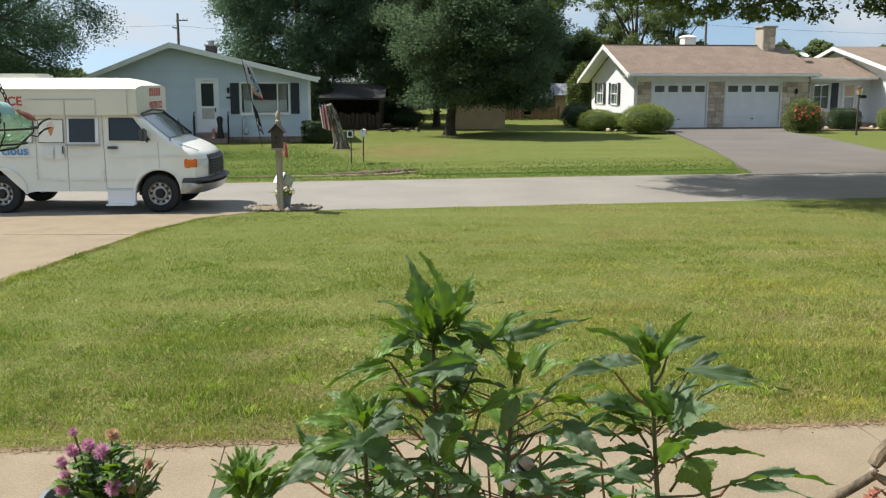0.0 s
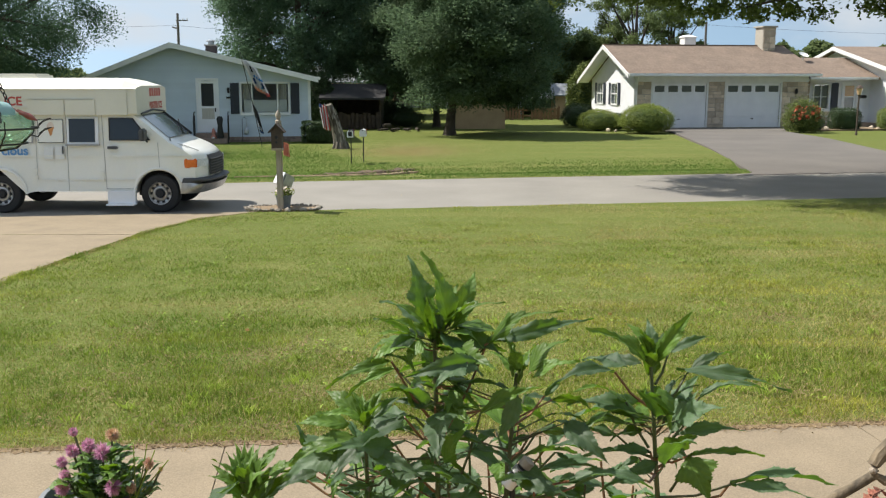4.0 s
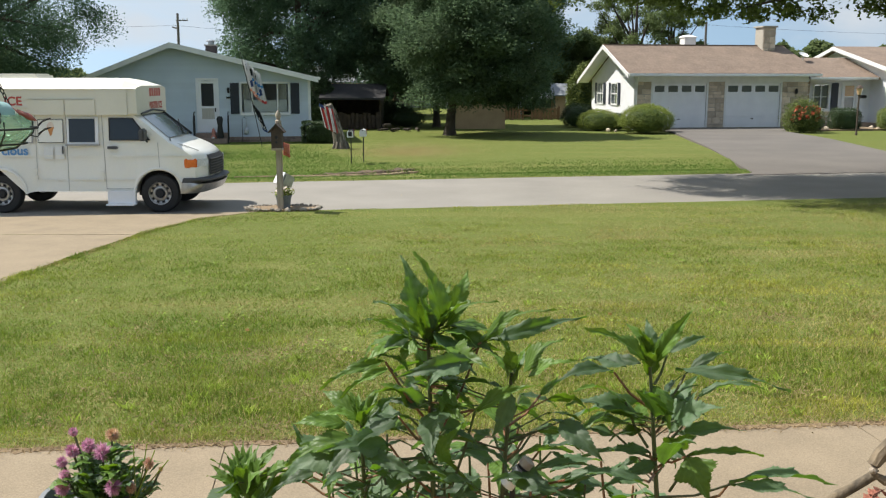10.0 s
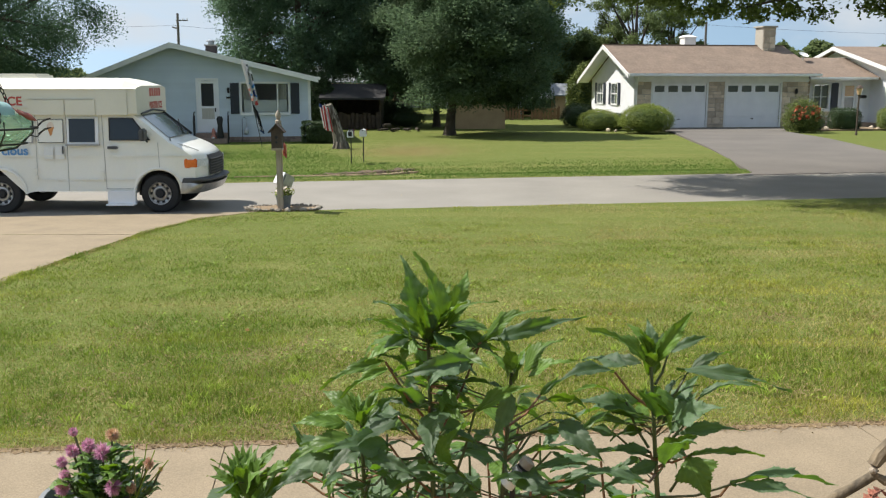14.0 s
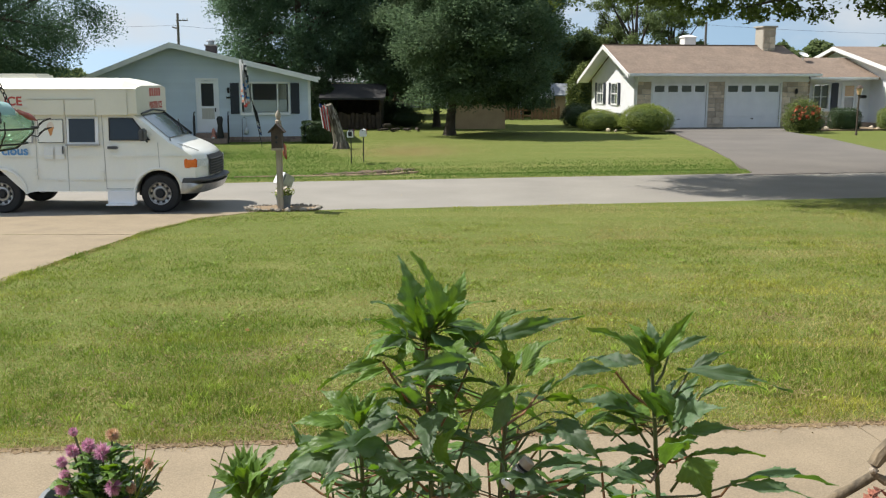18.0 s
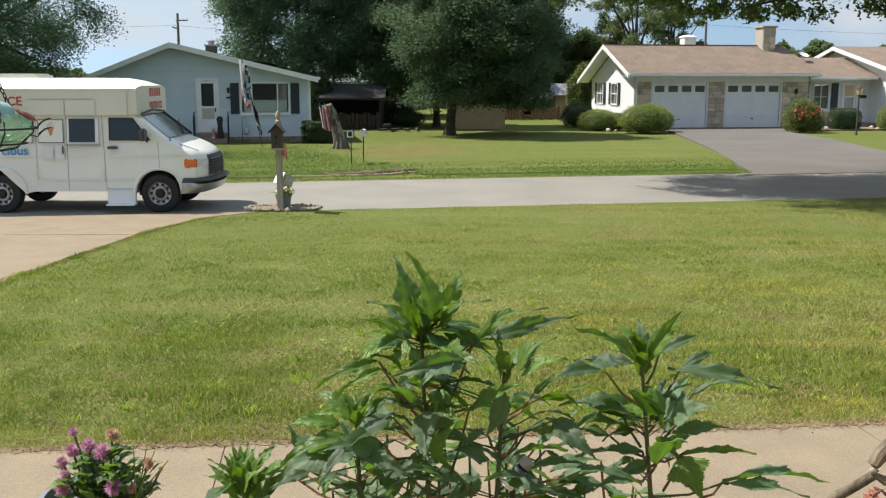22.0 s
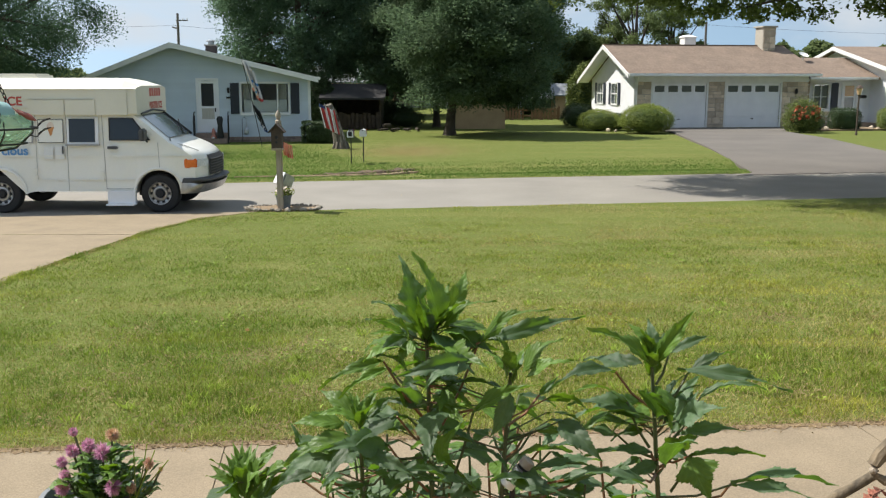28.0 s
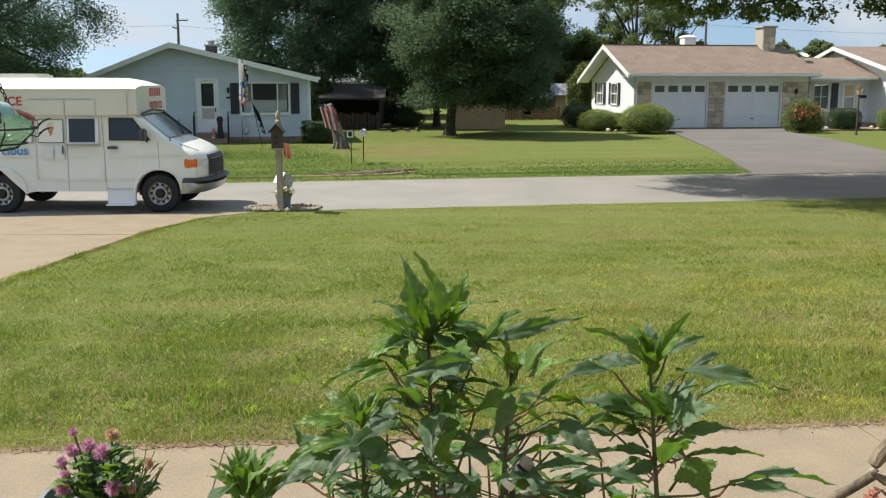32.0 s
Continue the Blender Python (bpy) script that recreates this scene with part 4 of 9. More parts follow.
    dish = part("satellite_dish", lathe(bmesh.new(), [(0.02, 0.0), (0.16, 0.025), (0.27, 0.08), (0.28, 0.09), (0.16, 0.038), (0.02, 0.02)], 16, pose(20.05, 50.6, 3.74, 28, 8, 0)), M_TRIM, h, "pale satellite dish")
    part("dish_arm", tube(bmesh.new(), [(20.05, 50.6, 3.2), (20.05, 50.62, 3.76)], 0.025, 6), M_GALV, dish)


house_garage()


# ---- the van ----
def van():
    # local axes: x forward, y to its left, z up; the front axle is at x = 0
    v = thing("ice_cream_van", pose(-5.27, 18.5, 0, 0, 0, 1.5), "white ice cream van with raised ivory roof cap, parked roadside", "van")
    R = 0.40

    def arch(cx, r, k=9):
        return [(cx + r * math.cos(a), 0.36 + r * math.sin(a)) for a in [math.pi * i / (k - 1) for i in range(k)]]
    prof = [(0.82, 0.42), (0.87, 0.62), (0.885, 0.90), (0.86, 1.02), (0.78, 1.11), (0.62, 1.19), (0.40, 1.27), (0.20, 1.34), (-0.10, 1.59), (-0.38, 1.82), (-0.56, 1.90), (-4.0, 1.92), (-4.12, 1.80), (-4.15, 1.1), (-4.12, 0.45)]
    low = [(-3.6, 0.42)] + arch(-2.9, 0.45)[::-1] + [(-2.3, 0.40), (-0.6, 0.40)] + arch(0, 0.45)[::-1] + [(0.6, 0.40)]
    prof = prof + low
    stations = (-1.0, -0.97, -0.86, -0.6, -0.2, 0.2, 0.6, 0.86, 0.97, 1.0)
    bm = bmesh.new()
    rings = []
    for s in stations:
        e = abs(s) ** 3
        ring = []
        for x, z in prof:
            shrink = 0.0
            if abs(s) > 0.9:
                shrink = (abs(s) - 0.9) / 0.1
            xx = x - (0.20 * e * max(0, (x - 0.2) / 0.75) if x > 0.2 else 0) - 0.03 * shrink * (1 if x > 0.5 else 0)
            zz = z - (0.045 * shrink if z > 1.0 else 0)
            half = 0.985 - 0.09 * max(0.0, (z - 1.05)) ** 1.2 - 0.03 * max(0, 0.8 - z)
            ring.append(bm.verts.new((xx, s * half, zz)))
        rings.append(ring)
    k = len(prof)
    for a, b in zip(rings, rings[1:]):
        for i in range(k):
            bm.faces.new((a[i], a[(i + 1) % k], b[(i + 1) % k], b[i]))
    bm.faces.new(rings[0])
    bm.faces.new(rings[-1][::-1])
    bmesh.ops.triangulate(bm, faces=[f for f in bm.faces if len(f.verts) > 4])
    body = part("body", bm, M_VAN, v, "white painted steel van body", smooth=True)

    def side(z):
        return -(0.985 - 0.09 * max(0.0, (z - 1.05)) ** 1.2 - 0.03 * max(0, 0.8 - z))

    def panel(name, poly, material, thick, parent=v, label="", off=0.0, flip=1):
        bm = bmesh.new()
        ys = [(x + 0.06, side(z), z) for x, z in poly]
        lo = [bm.verts.new((x, flip * (y - off), z)) for x, y, z in ys]
        hi = [bm.verts.new((x, flip * (y - off - thick), z)) for x, y, z in ys]
        n = len(poly)
        bm.faces.new(lo[::-1])
        bm.faces.new(hi)
        for i in range(n):
            bm.faces.new((lo[i], lo[(i + 1) % n], hi[(i + 1) % n], hi[i]))
        return part(name, bm, material, parent, label)

    def strip(x0, z0, x1, z1, w, material=M_SEAM, name="seam", thick=0.004, parent=body):
        d = Vector((x1 - x0, z1 - z0)).normalized() * w / 2
        return panel(name, [(x0 - d.y, z0 + d.x), (x1 - d.y, z1 + d.x), (x1 + d.y, z1 - d.x), (x0 + d.y, z0 - d.x)], material, thick, parent)
    # cab door window and frame, cargo windows
    for fl in (1, -1):
        w = panel("door_window", [(-0.92, 1.355), (-0.22, 1.355), (-0.28, 1.43), (-0.52, 1.73), (-0.92, 1.73)], M_GLASS, 0.006, v, "dark cab window", 0.003, fl)
        panel("window_seal", [(-0.945, 1.338), (-0.19, 1.338), (-0.26, 1.435), (-0.505, 1.75), (-0.945, 1.75)], M_DARK, 0.004, v, "", -0.001, fl)
    panel("cargo_window_seal", [(-1.70, 1.28), (-1.13, 1.28), (-1.13, 1.76), (-1.70, 1.76)], M_WHITE, 0.02, v, "pale window frame")
    panel("cargo_window", [(-1.66, 1.31), (-1.19, 1.31), (-1.19, 1.735), (-1.66, 1.735)], M_GLASS, 0.008, v, "dark serving window", 0.018)
    panel("window_ledge", [(-1.72, 1.245), (-1.11, 1.245), (-1.11, 1.28), (-1.72, 1.28)], M_SEAM, 0.05, v)
    panel("side_hatch_seal", [(-2.232, 1.298), (-1.768, 1.298), (-1.768, 1.722), (-2.232, 1.722)], M_VANDARK, 0.006, v)
    hatch = panel("side_hatch", [(-2.22, 1.31), (-1.78, 1.31), (-1.78, 1.71), (-2.22, 1.71)], M_VAN, 0.010, v, "white blanked window with an ice cream picture", 0.002)
    panel("cone", [(-2.06, 1.58), (-1.93, 1.58), (-1.985, 1.43), (-2.005, 1.43)], M_CONE, 0.003, v, "printed orange cone", 0.013)
    panel("ice_cream", [(-2.06, 1.58), (-2.06, 1.62), (-2.03, 1.66), (-1.99, 1.68), (-1.95, 1.65), (-1.93, 1.61), (-1.93, 1.58)], M_CREAM, 0.003, v, "printed ice cream", 0.013)
    panel("window_seal", [(-3.45, 1.29), (-2.32, 1.29), (-2.32, 1.73), (-3.45, 1.73)], M_SEAM, 0.006, v)
    panel("side_hatch", [(-3.42, 1.31), (-2.35, 1.31), (-2.35, 1.71), (-3.42, 1.71)], M_VAN, 0.010, v, "", 0.002)
    # seams, mouldings, hinges, handles
    for a in ((-1.03, 0.45, -1.07, 1.82), (-1.72, 0.42, -1.72, 1.80), (-2.28, 0.6, -2.28, 1.80), (-0.04, 0.82, -0.06, 1.30), (-1.03, 0.45, -0.55, 0.45)):
        strip(*a, 0.008)
    for a in ((-1.65, 0.62, -1.12, 0.62), (-2.3, 0.62, -1.8, 0.62), (-0.98, 0.62, -0.52, 0.62), (-4.05, 0.62, -3.4, 0.62), (-2.26, 1.06, -1.76, 1.06), (-1.66, 1.06, -1.12, 1.06), (-0.98, 1.06, -0.1, 1.06),
              (-4.1, 1.06, -2.34, 1.06), (0.02, 1.06, 0.55, 1.06)):
        strip(*a, 0.022, M_VAN, "moulding", 0.012)
    panel("door_handle", [(-0.97, 1.18), (-0.80, 1.18), (-0.78, 1.20), (-0.80, 1.235), (-0.97, 1.235)], M_VANDARK, 0.03, v, "dark door handle")
    panel("door_handle", [(-1.80, 1.10), (-1.775, 1.10), (-1.775, 1.24), (-1.80, 1.24)], M_VANDARK, 0.025, v)
    for x, z in ((-1.09, 0.62), (-1.09, 0.75), (-2.3, 0.68), (-2.3, 0.8), (-1.09, 1.5)):
        panel("hinge", [(x - 0.03, z - 0.03), (x + 0.03, z - 0.03), (x + 0.03, z + 0.03), (x - 0.03, z + 0.03)], M_VAN, 0.025, v)
    for x in (-2.13, -1.93):
        panel("notice", [(x, 1.0), (x + 0.16, 1.0), (x + 0.16, 1.22), (x, 1.22)], M_TRIM, 0.004, v, "faded paper notice")
    # wheel arch lips
    for cx in (0, -2.9):
        bm = bmesh.new()
        tube(bm, [(cx + 0.46 * math.cos(a), side(0.36 + 0.46 * math.sin(a)) - 0.005, 0.36 + 0.46 * math.sin(a)) for a in [math.pi * i / 14 for i in range(15)]], 0.03, 6)
        part("arch_lip", bm, M_VAN, body, smooth=True)
        part("wheel_well", prism(bmesh.new(), [(cx - 0.46, 0.3), (cx + 0.46, 0.3), (cx + 0.46, 0.86), (cx - 0.46, 0.86)], -0.7, -0.66, "y"), M_DARK, body)
    part("chassis", boxes((-3.9, 0.7, -0.6, 0.6, 0.38, 0.46)), M_DARK, v)
    part("exhaust", tube(bmesh.new(), [(-3.9, -0.3, 0.38), (-1.2, -0.3, 0.38), (-1.0, -0.3, 0.4)], 0.035, 7), M_VANDARK, v)
    # wheels
    for cx in (0, -2.9):
        for sy in (-1, 1):
            w = part("wheel", lathe(bmesh.new(), [(0.205, -0.10), (0.27, -0.115), (0.335, -0.10), (0.36, -0.06), (0.36, 0.06), (0.335, 0.10), (0.27, 0.115), (0.205, 0.10), (0.205, -0.05)], 28, ends=False), M_DARK, v, "black tyre",
                     smooth=True, m=Matrix.Translation((cx, sy * 0.86, 0.36)) @ Matrix.Rotation(radians(-90 * sy), 4, "X"))
            rim = part("rim", lathe(bmesh.new(), [(0.213, 0.116), (0.208, 0.128), (0.198, 0.122), (0.188, 0.088), (0.15, 0.078), (0.128, 0.104), (0.10, 0.108), (0.07, 0.09), (0.002, 0.085)], 28, ends=False), M_CHROME, w,
                       "worn steel rim", smooth=True)
            part("hub_cap", lathe(bmesh.new(), [(0.085, 0.06), (0.082, 0.12), (0.06, 0.15), (0.002, 0.152)], 14), M_DARK, w)
            # solid dark blocks paint the shade of the rim's vent holes
            for i in range(10):
                a = i * math.pi / 5
                part("vent_shade_block", box(bmesh.new(), 0.146, 0.182, -0.024, 0.024, 0.070, 0.100, m=Matrix.Rotation(a, 4, "Z")), M_DARK, w)
    # front: bumper, grille, lights
    def nose(s, x):
        return x - 0.11 - 0.20 * abs(s) ** 3
    bm = bmesh.new()
    st = [-1.04, -1.03, -0.98, -0.85, -0.6, -0.3, 0, 0.3, 0.6, 0.85, 0.98, 1.03, 1.04]
    for z0, z1, nm, mt in ((0.56, 0.65, "bumper", M_VANDARK), (0.36, 0.56, "valance", M_CHROME)):
        bm = bmesh.new()
        rr = []
        for s in st:
            x1 = nose(s, 1.13 if nm == "bumper" else 1.10) - (0.22 if abs(s) > 1.035 else 0.12 if abs(s) > 1.0 else 0)
            rr.append([bm.verts.new((x, s * 0.985, z)) for x, z in ((x1 - 0.16, z0), (x1 - (0.07 if nm == "valance" else 0), z0 + 0.03), (x1, z1 - 0.03), (x1 - 0.12, z1))])
        for a, b in zip(rr, rr[1:]):
            for i in range(4):
                bm.faces.new((a[i], a[(i + 1) % 4], b[(i + 1) % 4], b[i]))
        bm.faces.new(rr[0])
        bm.faces.new(rr[-1])
        part(nm, bm, mt, v, "dark grey bumper" if nm == "bumper" else "worn pale steel lower bumper", smooth=True)
    bm = bmesh.new()
    rr = []
    for s in [x / 8 for x in range(-5, 6)]:
        rr.append([bm.verts.new((nose(s, 0.985 + 0.035) - (0.06 if z > 1.0 else 0), s * 0.985, z)) for z in (0.68, 0.98, 1.05)])
    for a, b in zip(rr, rr[1:]):
        for i in range(2):
            bm.faces.new((a[i], a[i + 1], b[i + 1], b[i]))
    g = part("grille", bm, M_DARK, v, "black plastic grille")
    for i in range(6):
        z = 0.72 + i * 0.05
        part("grille_bar", tube(bmesh.new(), [(nose(s, 1.03), s * 0.985, z) for s in [x / 8 for x in range(-5, 6)]], 0.009, 5), M_VANDARK, g)
    for sy in (-1, 1):
        hl = part("headlight", boxes((-0.02, 0.02, -0.14, 0.15, 0.84, 0.99), bevel=0.015), M_LENS, v, "clear headlight", m=Matrix.Translation((0.768, sy * 0.83, 0)) @ Matrix.Rotation(radians(32 * sy), 4, "Z"))
        part("indicator", box(bmesh.new(), 0.47, 0.70, -0.03, 0.03, 0.83, 1.0, 0.015), M_ORANGE, v, "amber indicator lens", m=Matrix.Translation((0.0, sy * 0.962, 0)))
    # windscreen on the raked face
    def rake(s, f):
        return Vector((0.20 + f * (-0.60), s, 1.34 + f * 0.49))
    bm = bmesh.new()
    nrm = Vector((0.633, 0, 0.774))
    rr = []
    for s in (-0.80, -0.4, 0, 0.4, 0.80):
        rr.append([bm.verts.new(rake(s * (1 - 0.06 * f), f) + nrm * (0.012 + 0.02 * (1 - abs(s)))) for f in (0.06, 0.5, 0.93)])
    for a, b in zip(rr, rr[1:]):
        for i in range(2):
            bm.faces.new((a[i], a[i + 1], b[i + 1], b[i]))
    ws = part("windscreen", bm, M_SCREEN, v, "windscreen with the sky reflection in its colour", smooth=True)
    for sy, e in ((0.25, 0.8),):
        part("wiper", tube(bmesh.new(), [rake(sy, 0.05) + nrm * 0.05, rake(sy + e * 0.5, 0.35) + nrm * 0.045, rake(sy + e, 0.55) + nrm * 0.045], 0.012, 5), M_DARK, ws)
    part("visor", tube(bmesh.new(), [rake(-0.82, 0.9) + nrm * 0.05, rake(0, 0.95) + nrm * 0.09, rake(0.82, 0.9) + nrm * 0.05], 0.018, 6), M_VANDARK, ws, "dark sun visor")
    for sy in (-1,):
        part("screen_pillar", tube(bmesh.new(), [rake(0.86, 0.02) + nrm * 0.02, rake(0.80, 0.98) + nrm * 0.02], 0.03, 6), M_DARK, ws)
    mir = part("mirror", boxes((-0.10, 0.0, -0.14, 0.1, 1.36, 1.58), bevel=0.025), M_VANDARK, v, "dark wing mirror", m=Matrix.Translation((-0.17, -1.10, -0.02)))
    part("mirror_arm", tube(bmesh.new(), [(-0.02, 0.2, 1.3), (-0.04, 0.05, 1.4)], 0.018, 6), M_VANDARK, mir)
    part("antenna", tube(bmesh.new(), [(0.22, -0.86, 1.27), (0.20, -0.87, 1.37)], 0.012, 5), M_DARK, v)
    part("hood_seam", tube(bmesh.new(), [(0.12, -0.86, 1.315), (0.45, -0.85, 1.245), (0.7, -0.78, 1.14)], 0.008, 5), M_SEAM, body)
    # step under the door
    part("side_step", boxes((-0.93, -0.42, -1.09, -1.0, 0.16, 0.42), (-0.93, -0.42, -1.22, -1.09, 0.16, 0.19), bevel=0.006), M_WHITE, v, "white side step box")
    # roof cap: flat sides, chamfered crown
    prof = [(-1.0, 1.80), (-1.02, 1.83), (-1.02, 2.265), (-1.0, 2.285), (-0.70, 2.47), (0.70, 2.47), (1.0, 2.285), (1.02, 2.265), (1.02, 1.83), (1.0, 1.80)]
    bm = bmesh.new()
    rr = []
    for x, top, lowz in ((-4.15, 0, 0), (-0.95, 0, 0), (-0.62, -0.05, 0), (-0.33, -0.13, -0.0)):
        ring = []
        for y, z in prof:
            zz = z
            if z > 2.33:
                zz = z + top * 1.1
            ring.append(bm.verts.new((x, y, zz)))
        rr.append(ring)
    for a, b in zip(rr, rr[1:]):
        for i in range(len(prof)):
            bm.faces.new((a[i], a[(i + 1) % len(prof)], b[(i + 1) % len(prof)], b[i]))
    bm.faces.new(rr[0])
    bm.faces.new(rr[-1])
    cap = part("roof_cap", bm, M_CAP, v, "raised ivory fibreglass roof cap")

    def cap_panel(name, x0, x1, z0, z1, material, label="", th=0.02):
        return part(name, box(bmesh.new(), x0, x1, -1.02 - th, -1.021, z0, z1, 0.006), material, cap, label)
    cap_panel("cap_panel", -1.06, -0.50, 1.80, 2.25, M_CAP, "ivory side panel", 0.02)
    for a, b in ((-1.62, -1.08), (-2.22, -1.64)):
        cap_panel("awning_panel", a, b, 1.80, 2.08, M_CAP, "pale folded hatch panel", 0.02)
    for x0, x1, z0, z1 in ((-4.1, -0.36, 2.262, 2.272), (-2.32, -1.1, 2.085, 2.095), (-4.1, -2.3, 1.93, 1.95), (-4.1, -2.3, 1.80, 1.812)):
        cap_panel("trim_strip", x0, x1, z0, z1, M_CAP, "", 0.03)
    part("roof_hatch", boxes((-3.35, -2.32, -0.4, 0.4, 2.46, 2.52), (-3.3, -2.37, -0.35, 0.35, 2.515, 2.55), bevel=0.012), M_CAP, cap, "ivory roof vent hatch")
    ft = Matrix.Rotation(radians(90), 4, "X")
    words("lettering", "ICE", 0.22, M_RED, v, Matrix.Translation((-2.55, -1.024, 1.98)) @ ft, "red lettering")
    panel("lettering_bars", [(-3.6, 2.0), (-2.98, 2.0), (-2.98, 2.15), (-3.6, 2.15)], M_RED, 0.004, v, "red lettering", 0.1)
    words("lettering", "cious", 0.23, M_BLUE, v, Matrix.Translation((-2.60, side(1.12) - 0.004, 1.08)) @ ft, "blue italic lettering")
    fr = Matrix.Rotation(radians(90), 4, "Z") @ ft
    words("lettering", "WATER ICE", 0.175, M_RED, v, Matrix.Translation((-0.327, 0.25, 1.90)) @ fr, "red lettering")
    for i in range(5):
        part("lettering_bar", box(bmesh.new(), -0.330, -0.326, -0.15 + i * 0.16, -0.04 + i * 0.16, 2.13, 2.28), M_RED, cap)
    part("tail_lamp", box(bmesh.new(), -4.17, -4.1, -0.95, -0.85, 0.9, 1.2), M_RED, v)


van()


# ---- trees and shrubs ----
def tree(x, y, height, crown, base_z, n, leaf, material, label, seed, trunk_r=0.3, lean=(0, 0), clumps=70, name="tree", squash=1.0, hole=0.35, bark=None, limbs=9, extra=(), size=(0.15, 0.26)):
    """A tapered trunk, limbs that end in leaf clumps, and a crown of single leaves with gaps."""
    rng = np.random.default_rng(seed)
    r = random.Random(seed)
    t = thing(name, pose(x, y, 0), label, "tree")
    bark = bark or M_BARK
    tx, ty = lean
    top = height * 0.75
    bm = bmesh.new()
    tube(bm, [(0, 0, -0.1), (0.01, 0, 0.25), (tx * 0.02, ty * 0.05, base_z * 0.6), (tx * 0.12, ty * 0.2, base_z + 0.9), (tx, ty, top)],
         [trunk_r * 1.5, trunk_r * 1.1, trunk_r * 0.9, trunk_r * 0.75, trunk_r * 0.15], 10)
    part("trunk", bm, bark, t, "rough bark trunk darkened for the crown's shade", smooth=True)
    cz = (base_z + height) / 2
    hz = (height - base_z) / 2
    cents = []
    while len(cents) < clumps:
        p = rng.uniform(-1, 1, 3)
        d = math.hypot(math.hypot(p[0], p[1]), p[2] if p[2] > 0 else p[2] ** 3)
        if d > 1 or d < hole or rng.random() > 0.35 + 0.65 * d:
            continue
        k = 0.86 + 0.16 * noise.noise(Vector((*(p * 2.3), )) + Vector((seed, 0, 0)))
        cents.append((p[0] * crown * k + tx, p[1] * crown * k * squash + ty, cz + p[2] * hz * k, crown * rng.uniform(*size)))
    cents += [(a - x, b - y, c, d) for a, b, c, d in extra]
    for i in range(limbs):
        c = Vector(cents[-1 - i * (len(cents) - 1) // limbs][:3])
        z0 = min(base_z * r.uniform(0.85, 1.05) + (top - base_z) * r.uniform(0, 0.5), c.z + 1.0)
        f = max(0.0, z0 / top) ** 1.6
        a = Vector((tx * f, ty * f, z0))
        mid = a.lerp(c, 0.5) + Vector((r.uniform(-0.2, 0.2), 0, 0.06 * (c - a).length))
        part("limb", tube(bmesh.new(), [a, mid, c], [trunk_r * 0.42, trunk_r * 0.22, trunk_r * 0.05], 6), bark, t, smooth=True)
    total = sum(c[3] ** 2 for c in cents)
    pts = []
    for cx, cy, cc, s in cents:
        each = int(max(n * s * s / total, 150, 700 * s * s if s < 1.1 else 0))
        q = rng.normal(size=(each, 3))
        q *= (rng.uniform(0, 1, each) ** 0.45 / np.linalg.norm(q, axis=1))[:, None]
        q *= (1 + 0.35 * np.sin(q[:, :1] * 5 + cx * 3) * np.cos(q[:, 1:2] * 4 + cy))
        q = q * (s, s, s * 0.62)
        q[:, 2] -= 0.25 * (q[:, 0] ** 2 + q[:, 1] ** 2) / s
        pts.append(q + (cx, cy, cc))
    pts = np.concatenate(pts)
    ob = new("crown", leaves("crown", pts, leaf, material, rng))
    ob.parent = t
    return t


